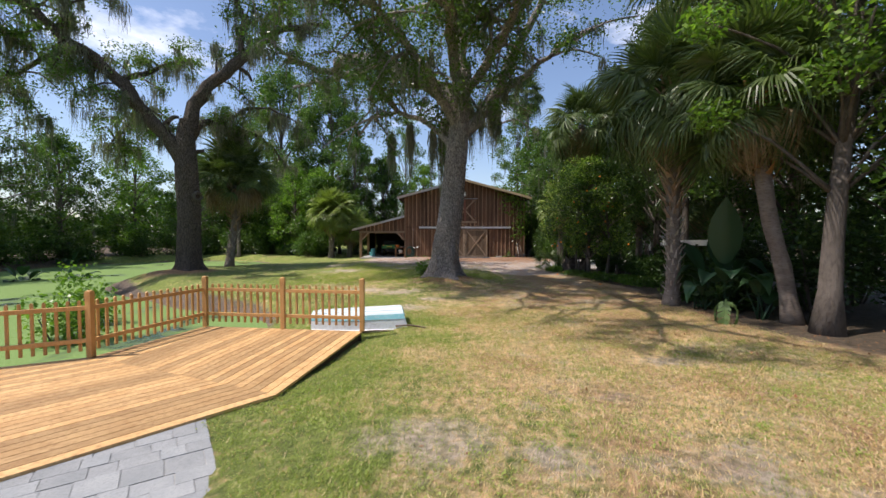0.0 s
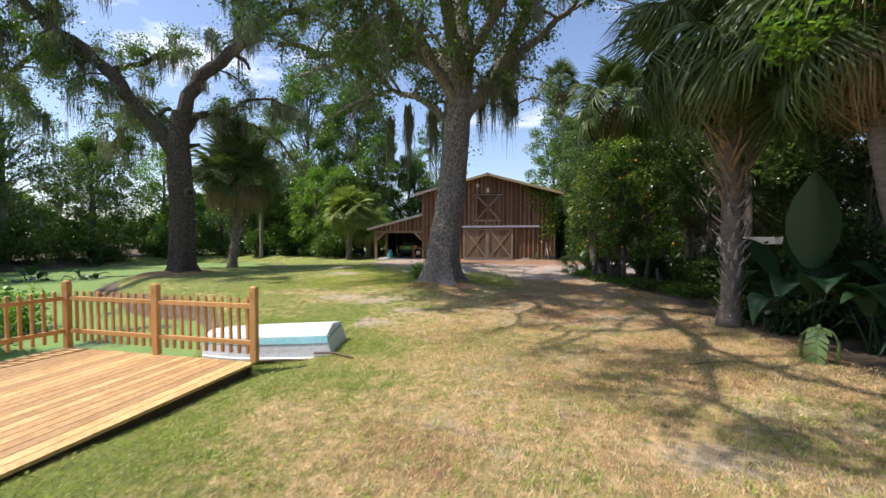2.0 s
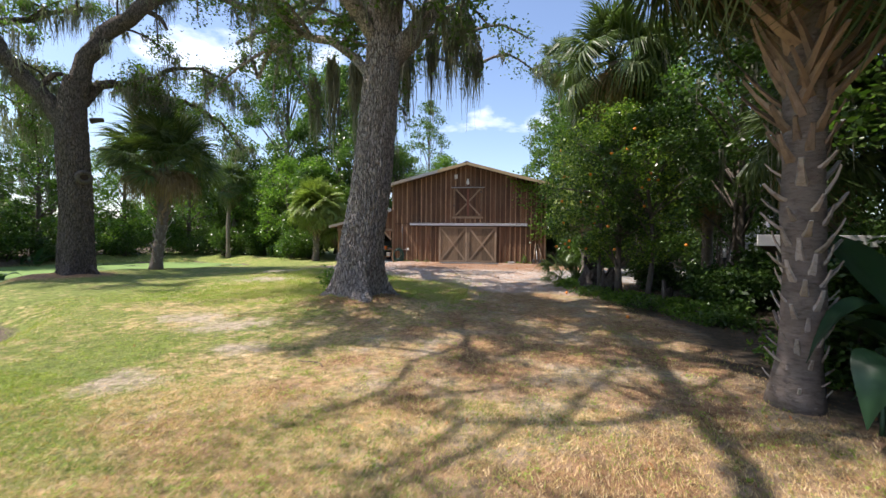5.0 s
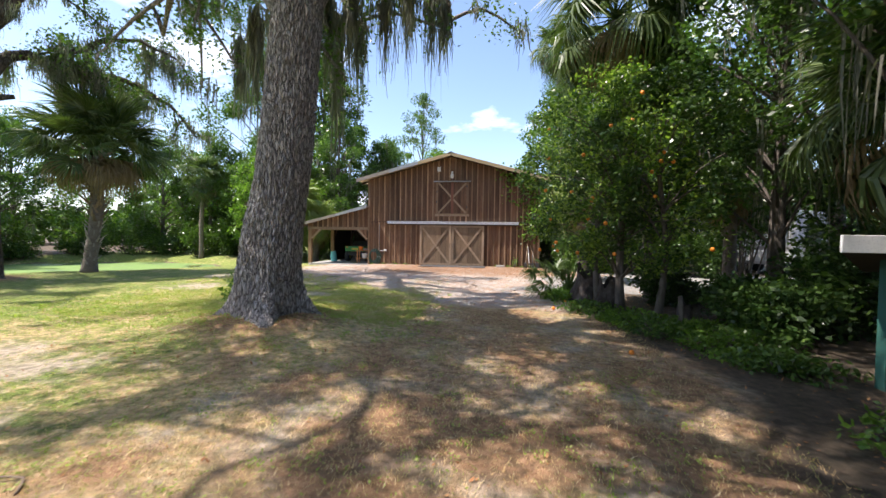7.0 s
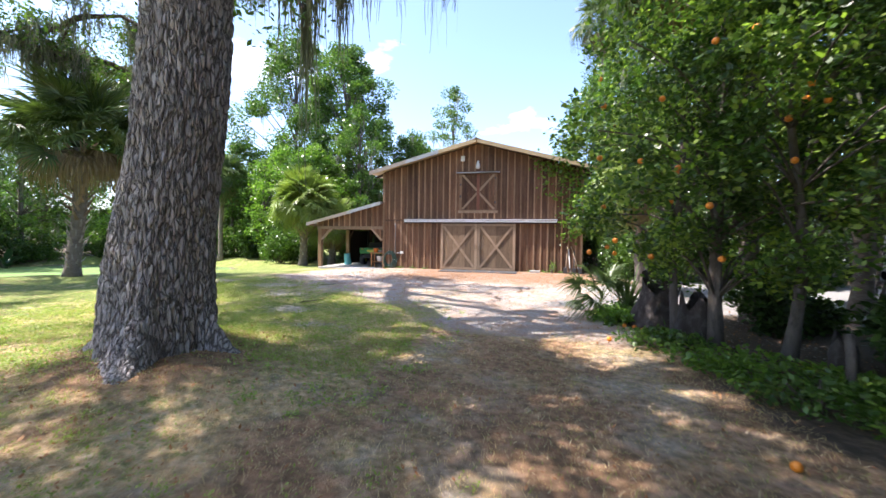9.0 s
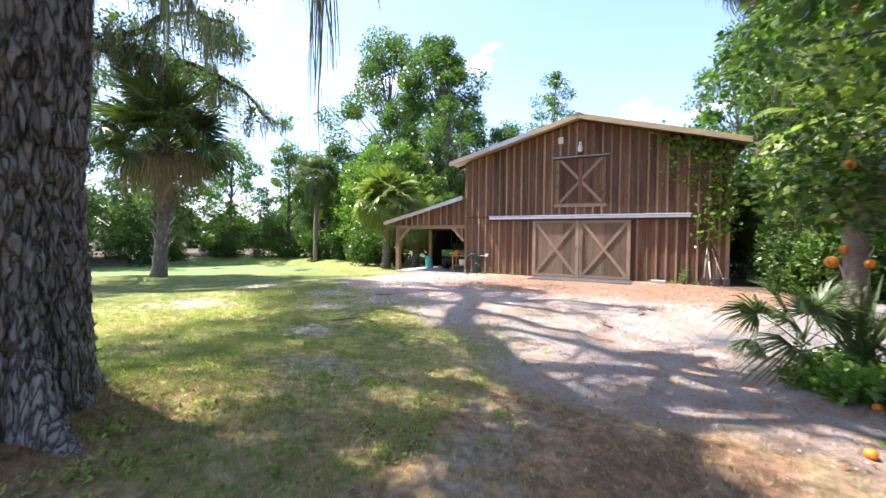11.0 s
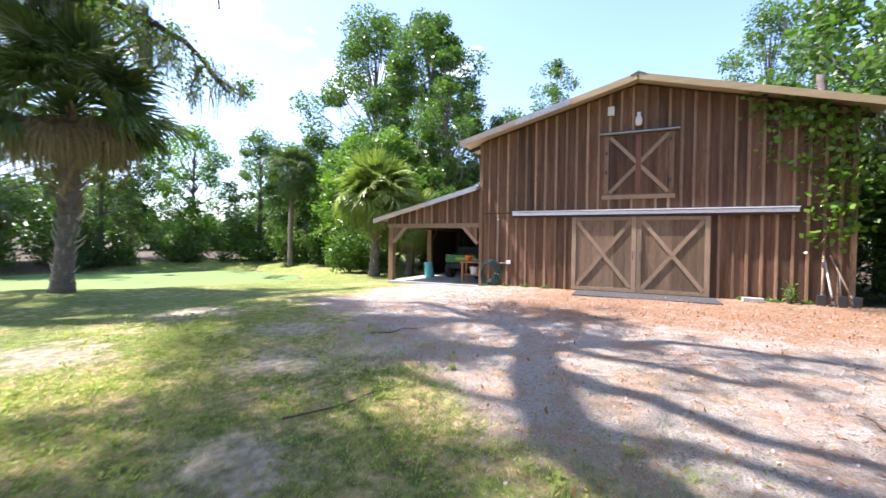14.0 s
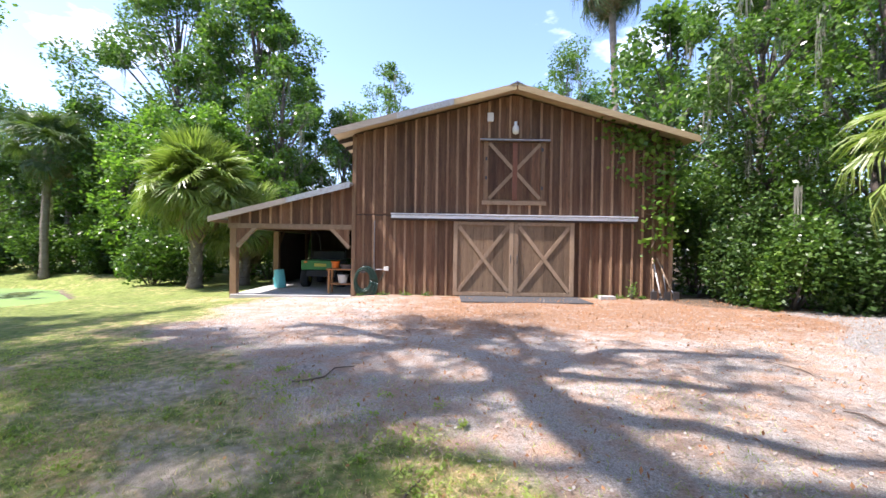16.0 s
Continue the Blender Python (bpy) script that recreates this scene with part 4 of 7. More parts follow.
z2 = land_at(0.05, 17.35) - 0.4
oak((-0.03, 17.27, z2), "large live oak with furrowed grey bark and Spanish moss",
    [(0, 0, 0), (0.03, 0, 0.9), (0.1, 0, 1.8), (0.2, 0.02, 2.5), (0.32, 0.03, 3.5), (0.42, 0.04, 4.5), (0.6, 0.02, 6.4), (0.75, 0.05, 8.2), (0.8, 0.1, 9.2)],
    [(0, 0.70), (0.4, 0.62), (0.9, 0.59), (1.8, 0.545), (2.5, 0.515), (3.5, 0.495), (4.5, 0.47), (6.4, 0.44), (8, 0.36), (9.2, 0.3)], 1.25,
    [([(0.5, 0, 5.7), (0.95, 0.05, 6.4), (1.66, 0.15, 7.2), (2.3, 0.2, 8.3), (2.8, 0.2, 9.4), (3.6, 0, 11), (4.6, -0.4, 12.6)], 0.3, 0.1, 0.7),
     ([(0.75, 0.05, 8.4), (0.6, 0.2, 9.8), (0.9, 0.4, 12), (1.2, 0.8, 15)], 0.32, 0.1, 0.7),
     ([(0.85, 0.4, 11.8), (-1.2, 1.8, 12.4), (-3.0, 3.0, 12.5), (-4.6, 3.8, 12.7)], 0.14, 0.05, 0.6),
     # Next eleven limbs: unseen ones added so their leaves shade the ground.
     ([(1.1, 0.7, 14.4), (-1.2, 1.4, 15.6), (-4.0, 2.2, 16.4), (-7.0, 3.2, 16.8), (-11.6, 3.9, 17)], 0.13, 0.07, 0.01, 0.3),
     ([(-11.6, 3.9, 17), (-13, 4.4, 17), (-14.6, 4.8, 17)], 0.07, 0.03, 3.0, 0.8),
     ([(-11.6, 3.9, 17), (-12.8, 5.6, 17), (-14.2, 6.6, 17)], 0.06, 0.03, 3.0, 0.8),
     ([(-4.0, 2.2, 16.4), (-6.2, 0.8, 16.5), (-9.0, 0.0, 16.5)], 0.1, 0.05, 0.01, 0.3),
     ([(-9.0, 0.0, 16.5), (-10.4, -0.4, 16.5), (-12.0, -0.8, 16.4)], 0.06, 0.03, 3.0, 0.8),
     ([(-9.0, 0.0, 16.5), (-10, 1.2, 16.6), (-11, 2.2, 16.6)], 0.05, 0.03, 3.0, 0.8),
     ([(-8.4, 0.1, 16.5), (-8.8, 1.4, 16.6), (-9.2, 2.6, 16.7)], 0.05, 0.03, 1.6, 0.8),
     ([(0.2, -2.2, 9.5), (0.9, -3.2, 10.8), (0.6, -4.4, 11.2)], 0.08, 0.03, 2.4, 0.7),
     ([(1.8, -1.4, 9.3), (1.6, -2.8, 10.6), (1.2, -3.8, 11.0)], 0.07, 0.03, 2.2, 0.7),
     ([(-4.4, -3.6, 11), (-5.6, -2.6, 11.4), (-7.2, -2.4, 11.6)], 0.07, 0.03, 2.6, 0.8),
     ([(0, -4.6, 10.3), (0.8, -6.0, 10.9), (1.0, -7.6, 11.1)], 0.08, 0.03, 2.0),
     ([(2.0, 0.2, 7.8), (3.4, -0.2, 8.7), (4.6, -0.8, 9.5), (5.8, -1.2, 10.0)], 0.14, 0.05, 0.8),
     ([(0.65, 0, 7.0), (-0.6, 0.2, 8.2), (-2.0, 0.4, 9.2), (-3.4, 0.4, 10.6), (-4.6, 0.2, 12)], 0.22, 0.06, 0.7),
     ([(0.5, 0, 5.6), (-0.6, 0.4, 6.8), (-2.0, 0.9, 7.4), (-3.2, 1.4, 7.3), (-4.0, 1.8, 6.7)], 0.15, 0.04, 0.8),
     ([(-2.0, 0.9, 7.4), (-3.0, 0.2, 8.4), (-3.8, -0.2, 9.4)], 0.1, 0.03, 0.8),
     ([(-0.6, 0.2, 8.2), (-1.6, 1.6, 8.8), (-3.0, 2.6, 8.6), (-4.0, 3.2, 7.8)], 0.12, 0.03, 0.8),
     ([(0.72, 0.1, 7.6), (-1.6, 1.4, 9.3), (-3.9, 2.9, 10.5), (-5.42, 4.3, 11.1), (-5.81, 5.47, 11.15), (-6.07, 6.2, 11.2)], 0.34, 0.25, 0.08, 0.4),
     ([(-6.05, 6.1, 11.2), (-5.66, 6.52, 11.2), (-4.39, 7.38, 11.2), (-3.21, 7.37, 11.3), (-2.24, 7.14, 11.3)], 0.22, 0.08, 0.5, 0.3),
     ([(-5.66, 6.4, 11.2), (-4.76, 6.04, 11.3), (-3.97, 5.95, 11.3), (-3.57, 5.9, 11.3)], 0.13, 0.07, 0.3, 0.25),
     ([(-6.07, 6.2, 11.2), (-6.32, 7.08, 11.2), (-7.05, 7.64, 11.3), (-8.1, 8.28, 11.4), (-9.65, 9.1, 11.4)], 0.22, 0.08, 0.35, 0.3),
     ([(-6.0, 6.2, 11.2), (-6.49, 5.92, 11.2), (-7.09, 5.66, 11.2), (-7.53, 5.06, 11.2), (-8.57, 4.68, 11.2)], 0.22, 0.11, 0.35, 0.3),
     ([(-5.81, 5.47, 11.15), (-5.04, 5.1, 11.2), (-4.5, 4.95, 11.2), (-4.07, 4.61, 11.2), (-3.3, 4.5, 11.2)], 0.17, 0.09, 0.12, 0.3),
     ([(-6.0, 6.6, 11.2), (-5.7, 7.92, 11.3), (-5.87, 9.25, 11.3)], 0.13, 0.05, 0.7, 0.3),
     ([(-7.05, 7.64, 11.3), (-7.6, 8.8, 11.5), (-7.6, 10.2, 11.6)], 0.1, 0.03, 0.8, 0.3),
     ([(-7.5, 5.06, 11.2), (-8.2, 3.9, 11.3), (-8.4, 2.6, 11.5)], 0.1, 0.04, 1.6, 0.5),
     ([(0.6, 0, 6.4), (-0.9, -1.4, 8.6), (-2.6, -2.6, 10.2), (-4.4, -3.6, 11), (-6, -4, 11.4)], 0.2, 0.05, 2.3),
     ([(-2.6, -2.6, 10.2), (-3.6, -1.2, 11.2), (-5.2, -0.8, 12)], 0.12, 0.04, 1.6),
     ([(-3.4, -3.1, 10.6), (-3.4, -4.6, 11.0), (-4.2, -6.0, 11.4)], 0.1, 0.04, 0.9),
     ([(0.72, 0.1, 7.6), (0.2, -2.4, 9.6), (-0.2, -5.2, 10.4), (-0.8, -8.2, 10.7), (-0.6, -10.4, 10.7)], 0.24, 0.06, 0.45),
     ([(0.0, -3.0, 9.9), (-1.4, -4.0, 10.6), (-2.6, -5.4, 11)], 0.1, 0.04, 0.8),
     ([(0.2, -4.6, 10.2), (1.6, -6.4, 10.8), (2.2, -8.8, 11.0)], 0.11, 0.04, 1.7),
     ([(-0.8, -8.2, 10.7), (-1.5, -9.8, 10.8), (-2.0, -11.6, 10.6), (-1.6, -12.8, 10.5)], 0.09, 0.03, 1.1, 0.7),
     ([(-0.6, -10.2, 10.7), (0.3, -11.6, 10.7), (1.2, -12.6, 10.5)], 0.08, 0.03, 0.5, 0.7),
     ([(0.8, 0, 7.8), (2.4, -2.2, 9.8), (2.0, -4.6, 10.7), (2.6, -6.6, 11)], 0.2, 0.06, 1.0),
     ([(1.6, -1.2, 9.0), (3.0, -1.6, 10.6), (4.4, -2.6, 11.6)], 0.14, 0.05, 1.3),
     ([(0.6, 0, 6.1), (0.2, 1.4, 7.3), (-0.1, 3.1, 7.6), (0.4, 4.4, 7.9)], 0.13, 0.05, 0.4),
     ([(0.1, 2.2, 7.4), (1.2, 2.8, 8.2), (2.6, 3.6, 8.6)], 0.09, 0.04, 0.4),
     ([(1.0, 0.1, 6.6), (2.0, 1.3, 8.0), (2.6, 2.8, 8.4), (2.8, 4.2, 7.8)], 0.13, 0.04, 0.5),
     ([(-0.5, -6.8, 10.6), (-2.2, -7.8, 11.0), (-4.2, -7.6, 11.4)], 0.08, 0.03, 0.6)],
    11, 24, 76, 0.115, 260, hang=1.2, sides=320, step=0.04, depth=0.042)

big_oak = bpy.data.objects["live_oak"]
drop = np.array([(-0.15, 3.4, 7.5), (0.5, 2.8, 7.8), (1.3, 3.1, 8.2), (2.4, 3.7, 8.5), (0.15, 2.2, 7.4), (0.2, 4.2, 7.7), (1.8, 3.4, 8.4), (-0.5, 1.1, 6.6), (-1.6, 2.0, 7.0), (-2.6, 2.9, 6.8), (2.2, 2.2, 8.3), (2.7, 4.0, 8.0)])
long = np.array([4.0, 2.4, 2.4, 2.6, 2.2, 2.0, 2.2, 2.2, 2.6, 2.2, 2.0, 1.8])
rng = np.random.default_rng(31)
Q = np.repeat(drop, 160, 0) + rng.normal(size=(len(drop) * 160, 3)) * (0.085, 0.085, 0.16)
add_mesh("moss_drape", strands("moss_drape", Q, np.repeat(long[:, None], 160, 0) * rng.uniform(0.25, 1.0, (len(Q), 1)), MOSS, rng, 0.02, 6), big_oak, "long grey drapes of Spanish moss")

z1 = land_at(-13.65, 21.75) - 0.3
oak((-13.65, 21.75, z1), "old live oak with a knot hole and two great limbs",
    [(0, 0, 0), (0.03, -0.02, 1.5), (0.06, -0.05, 3.5), (0.02, -0.1, 5.6), (-0.03, -0.08, 7.0), (0.05, 0, 8.2)],
    [(0, 0.64), (0.6, 0.62), (1.6, 0.58), (3.6, 0.55), (5.6, 0.54), (7.0, 0.48), (8.2, 0.36)], 0.9,
    [([(-0.15, -0.15, 5.9), (-0.63, -0.4, 7.1), (-1.52, -0.96, 8.3), (-2.44, -1.53, 9.78), (-3.39, -2.14, 10.87), (-4.06, -2.56, 11.3), (-5.14, -3.24, 12.6), (-6.6, -4.0, 13.6)], 0.36, 0.13),
     ([(0, 0, 7.2), (0.35, 0.22, 8.94), (0.92, 0.58, 10.1), (1.62, 1.02, 11.0), (2.34, 1.48, 11.97), (3.35, 2.11, 13.35), (4.55, 2.86, 14.4), (6.4, 4.0, 15.1)], 0.38, 0.11, 0.6),
     ([(2.3, 1.45, 11.9), (2.24, 1.41, 13), (2.49, 1.57, 14), (2.15, 1.35, 15.1), (2.4, 1.4, 16.5)], 0.2, 0.09, 0.8),
     ([(4.4, 2.8, 14.3), (4.4, 2.78, 15.3), (3.9, 2.4, 16.2)], 0.12, 0.07, 0.8),
     ([(0.1, 0.2, 7.2), (0.22, 1.0, 8.3), (0.39, 1.74, 8.46), (0.53, 2.37, 8.4), (0.67, 3.0, 8.4), (1.2, 4.6, 8.6), (1.9, 6.2, 8.0), (2.4, 7.4, 6.8)], 0.22, 0.05, 0.7, 0.6),
     ([(0.6, 2.7, 8.4), (-0.4, 4.2, 9.0), (-0.6, 5.8, 9.0), (0.2, 7.2, 8.2)], 0.12, 0.04, 0.7, 0.6),
     ([(0.4, 1.8, 8.4), (1.6, 2.8, 9.4), (3.0, 3.6, 9.8), (4.2, 4.0, 9.2)], 0.12, 0.04, 0.8, 0.7),
     ([(-2.4, -1.5, 9.7), (-1.8, 0.2, 10.8), (-0.8, 1.4, 11.8)], 0.16, 0.05),
     ([(-3.4, -2.1, 10.9), (-5.0, -1.6, 11.0), (-7.0, -1.4, 10.4), (-9.0, -1.2, 9.2)], 0.18, 0.05, 1.3),
     ([(-4.0, -2.5, 11.3), (-3.0, -3.4, 12.8), (-1.6, -4.0, 13.8)], 0.16, 0.05),
     ([(-5.0, -3.2, 12.5), (-6.6, -4.4, 12.0), (-8.6, -5.0, 11.0)], 0.15, 0.04, 1.2),
     ([(-1.5, -1.0, 8.3), (-3.0, 0.8, 8.8), (-5.0, 2.2, 8.2), (-6.6, 2.8, 7.2)], 0.15, 0.04, 1.3)],
    23, 17, 110, 0.125, 520, hang=1.3, sides=130, step=0.09, depth=0.035, bark=DARKBARK)
# broken stubs on the great limbs
old_oak = bpy.data.objects["live_oak.001"]
for q in ([(-0.9, -0.6, 7.6), (-0.5, -0.35, 8.2), (-0.25, -0.2, 8.25)], [(2.0, 1.3, 11.5), (2.5, 1.6, 11.2), (2.7, 1.7, 10.8)], [(0.2, 0.5, 6.6), (0.35, 0.9, 6.75)]):
    part("broken_stub", tube(bmesh.new(), bend(q, 0.15), [0.13 - 0.06 * i / len(bend(q, 0.15)) for i in range(len(bend(q, 0.15)))], 8, 0.3), DARKBARK, old_oak)

kn = thing("knot_hole", "healed knot hole on the old oak's trunk", "knot", (-13.04, 21.58, z1 + 4.15), 77)
ring = [Vector((math.cos(a) * 0.24, 0, math.sin(a) * 0.2)) for a in np.linspace(0, 2 * math.pi, 19)]
part("rim", tube(bmesh.new(), ring, [0.085] * 19, 8, 0.3), GREYBARK, kn)
# Solid dark disc in place of an opening: the hole's shade as colour.
bm = bmesh.new()
bmesh.ops.create_uvsphere(bm, u_segments=12, v_segments=8, radius=0.2, matrix=Matrix.Translation((0, 0.03, 0)) @ Matrix.Diagonal((1, 0.3, 0.85, 1)))
part("hollow", bm, SHADEDWOOD, kn)


def tree(at, h, r, seed, mat, n, leaf, base=0.35, trunk=0.16, clusters=26, label="leafy woodland tree", moss=0, lean=(0, 0), group="woodland trees", bark=GREYBARK, flat=1.0):
    """A broadleaf tree: tapered trunk, limbs to each clump, and clumps of leaves with gaps between."""
    rng, rr = np.random.default_rng(seed), random.Random(seed)
    t = thing("tree", label, "tree", (at[0], at[1], land_at(*at) - 0.08), 0, group)
    bm = bmesh.new()
    top = Vector((lean[0], lean[1], h * 0.86))
    tp = bend([(0, 0, 0), (lean[0] * 0.3 + rr.uniform(-0.2, 0.2), lean[1] * 0.3, h * 0.3), (lean[0] * 0.7 + rr.uniform(-0.2, 0.2), lean[1] * 0.7, h * 0.6), top], 0.8)
    tube(bm, tp, [trunk * (1 + 0.6 * math.exp(-i * 2)) * (1 - 0.85 * i / len(tp)) + 0.012 for i in range(len(tp))], 9, 0.15, rr)
    C, S = [], []
    bb = bmesh.new()
    for k in range(clusters):
        f = base + (1 - base) * ((k + rr.random()) / clusters)
        ring = r * math.sin(math.pi * min(0.97, 0.16 + 0.84 * (f - base) / (1 - base))) ** 0.7
        a = k * 2.4 + rr.uniform(-0.5, 0.5)
        q = math.sqrt(rr.uniform(0.12, 1))
        axis = Vector((lean[0] * f, lean[1] * f, 0))
        c = axis + Vector((math.cos(a) * ring * q, math.sin(a) * ring * q, f * h))
        s0 = tp[min(len(tp) - 1, int(len(tp) * max(0.15, f * 0.8)))]
        br = bend([s0, s0.lerp(c, 0.5) + Vector((0, 0, 0.25)), c], 0.9)
        tube(bb, br, [trunk * 0.2 * (1 - 0.85 * e / len(br)) + 0.006 for e in range(len(br))], 5, 0, rr)
        C.append(tuple(c))
        S.append(rr.uniform(0.16, 0.34) * r * 0.72)
    part("trunk", bm, bark, t)
    tagged(part("bough", bb, bark, t), kind="stuff")
    per = n // clusters
    P = np.repeat(np.array(C), per, 0)
    g = rng.normal(size=P.shape)
    g = unit(g) * rng.uniform(0.25, 1.15, (len(P), 1)) ** 0.6 * 1.25
    P = P + g * np.repeat(np.array(S)[:, None], per, 0) * (1, 1, 0.72 * flat)
    add_mesh("crown", leaf_cloud("crown", P, leaf, mat, rng), t)
    if moss:
        H = np.repeat(np.array(C), 1 + moss // clusters, 0)
        H = H + rng.normal(size=H.shape) * (0.4, 0.4, 0.2)
        k = 13
        Q = np.repeat(H, k, 0) + rng.normal(size=(len(H) * k, 3)) * (0.07, 0.07, 0.05)
        add_mesh("spanish_moss", strands("spanish_moss", Q, np.repeat(rng.uniform(0.5, 1.8, (len(H), 1)), k, 0), MOSS, rng, 0.018, 2), t, "grey hanging Spanish moss")
    return t


def bush(at, size, seed, mat, n, leaf, label="dense green shrub", group="undergrowth shrubs", lift=0.0):
    """A shrub of several uneven lobes on short stems."""
    rng, rr = np.random.default_rng(seed), random.Random(seed)
    rx, ry, h = size
    t = thing("shrub", label, "shrub", (at[0], at[1], land_at(*at) - 0.04), rr.uniform(0, 360) if rx == ry else 0, group)
    bm = bmesh.new()
    C, S = [], []
    lobes = 9
    for k in range(lobes):
        a = k * 2.4 + rr.uniform(-0.4, 0.4)
        q = math.sqrt((k + 0.5) / lobes)
        z = lift + (h - lift) * rr.uniform(0.25, 0.8) * (1.15 - 0.45 * q)
        c = Vector((math.cos(a) * rx * 0.7 * q, math.sin(a) * ry * 0.7 * q, z))
        st = bend([(c.x * 0.2, c.y * 0.2, 0), (c.x * 0.6, c.y * 0.6, z * 0.5), c], 0.4)
        tube(bm, st, [0.03 * (1 - 0.7 * e / len(st)) for e in range(len(st))], 5, 0, rr)
        C.append(tuple(c))
        S.append((rx * rr.uniform(0.28, 0.5), ry * rr.uniform(0.28, 0.5), (h - lift) * rr.uniform(0.2, 0.36)))
    part("stem", bm, GREYBARK, t)
    per = n // lobes
    P = np.repeat(np.array(C), per, 0)
    g = unit(rng.normal(size=P.shape)) * rng.uniform(0.2, 1.1, (len(P), 1)) ** 0.5 * 1.2
    P = P + g * np.repeat(np.array(S), per, 0)
    P[:, 2] = np.abs(P[:, 2] - 0.02) + 0.02
    add_mesh("foliage", leaf_cloud("foliage", P, leaf, mat, rng), t)
    return t


# fan-palm fronds: a stalk and a folded fan of pointed leaflets
def frond_mesh(name, seed, material, stalk=0.9, reach=0.95, count=52, droop=0.5, spread=135, wide=1.0):
    rr = random.Random(seed)
    V, F = [], []

    def strip(points, widths, side):
        i0 = len(V)
        for q, w in zip(points, widths):
            V.append(tuple(q - side * w))
            V.append(tuple(q + side * w))
        for i in range(len(points) - 1):
            F.append((i0 + 2 * i, i0 + 2 * i + 1, i0 + 2 * i + 3, i0 + 2 * i + 2))

    strip([Vector((0, 0, 0)), Vector((stalk * 0.5, 0, 0.05)), Vector((stalk, 0, 0.0))], (0.028, 0.018, 0.014), Vector((0, 1, 0)))
    strip([Vector((0, 0, 0)), Vector((stalk * 0.5, 0, 0.05)), Vector((stalk, 0, 0.0))], (0.02, 0.012, 0.01), Vector((0, 0, 1)))
    hub = Vector((stalk, 0, 0))
    for k in range(count):
        a = radians(-spread + 2 * spread * k / (count - 1)) + rr.uniform(-0.02, 0.02)
        L = reach * (0.72 + 0.28 * math.cos(a * 0.7)) * rr.uniform(0.9, 1.1)
        d = Vector((math.cos(a), math.sin(a), 0))
        side = Vector((-math.sin(a), math.cos(a), 0.8 * (1 if k % 2 else -1))).normalized()
        sag = droop * rr.uniform(0.7, 1.4)
        fold = 0.22 * abs(math.sin(a))
        pts = []
        for f in (0.0, 0.35, 0.7, 1.0):
            out = L * (f - 0.25 * sag * f ** 3)
            pts.append(hub + d * out + Vector((0, 0, fold * L * f - sag * L * f ** 2.6)))
        strip(pts, (0.005, 0.022 * wide, 0.016 * wide, 0.0015), side)
    me = bpy.data.meshes.new(name)
    me.from_pydata(V, [], F)
    me.materials.append(material)
    return me


GREEN_FRONDS = [frond_mesh("frond", 11 + i, PALMLEAF, 0.85 + 0.1 * i, 0.9, 54, 0.35 + 0.35 * i) for i in range(3)]
PALE_FRONDS = [frond_mesh("frond", 31 + i, PALEPALM, 0.85 + 0.1 * i, 0.95, 46, 0.2 + 0.22 * i) for i in range(3)]
FAN_FRONDS = [frond_mesh("frond", 71 + i, PALMLEAF, 1.1 + 0.08 * i, 0.85, 48, 0.18 + 0.22 * i, 120) for i in range(3)]
PALE_FANS = [frond_mesh("frond", 91 + i, PALEPALM, 0.85 + 0.1 * i, 0.85, 48, 0.12 + 0.22 * i, 125, 1.5) for i in range(3)]
DEAD_FRONDS = [frond_mesh("dead_frond", 51 + i, DEADPALM, 0.75, 0.85, 40, 0.9 + 0.3 * i, 100) for i in range(2)]
V, F = [], []
for i, (bx, bz, bw, bt) in enumerate(((-0.04, 0.0, 0.085, 0.03), (0.05, 0.1, 0.06, 0.026), (0.13, 0.23, 0.04, 0.02), (0.19, 0.38, 0.028, 0.014))):
    V += [(bx, -bw, bz), (bx, bw, bz), (bx + bt, bw * 0.7, bz - bt), (bx + bt, -bw * 0.7, bz - bt)]
    if i:
        k = 4 * i
        F += [(k - 4 + j, k - 4 + (j + 1) % 4, k + (j + 1) % 4, k + j) for j in range(4)]
F += [(3, 2, 1, 0), (12, 13, 14, 15)]
bootme = bpy.data.meshes.new("boot")
bootme.from_pydata(V, [], F)
bootme.materials.append(BOOT)
boot_pale = bootme.copy()
boot_pale.materials.clear()
boot_pale.materials.append(PALEBOOT)
boot_orange = bootme.copy()
boot_orange.materials.clear()
boot_orange.materials.append(ORANGEBOOT)


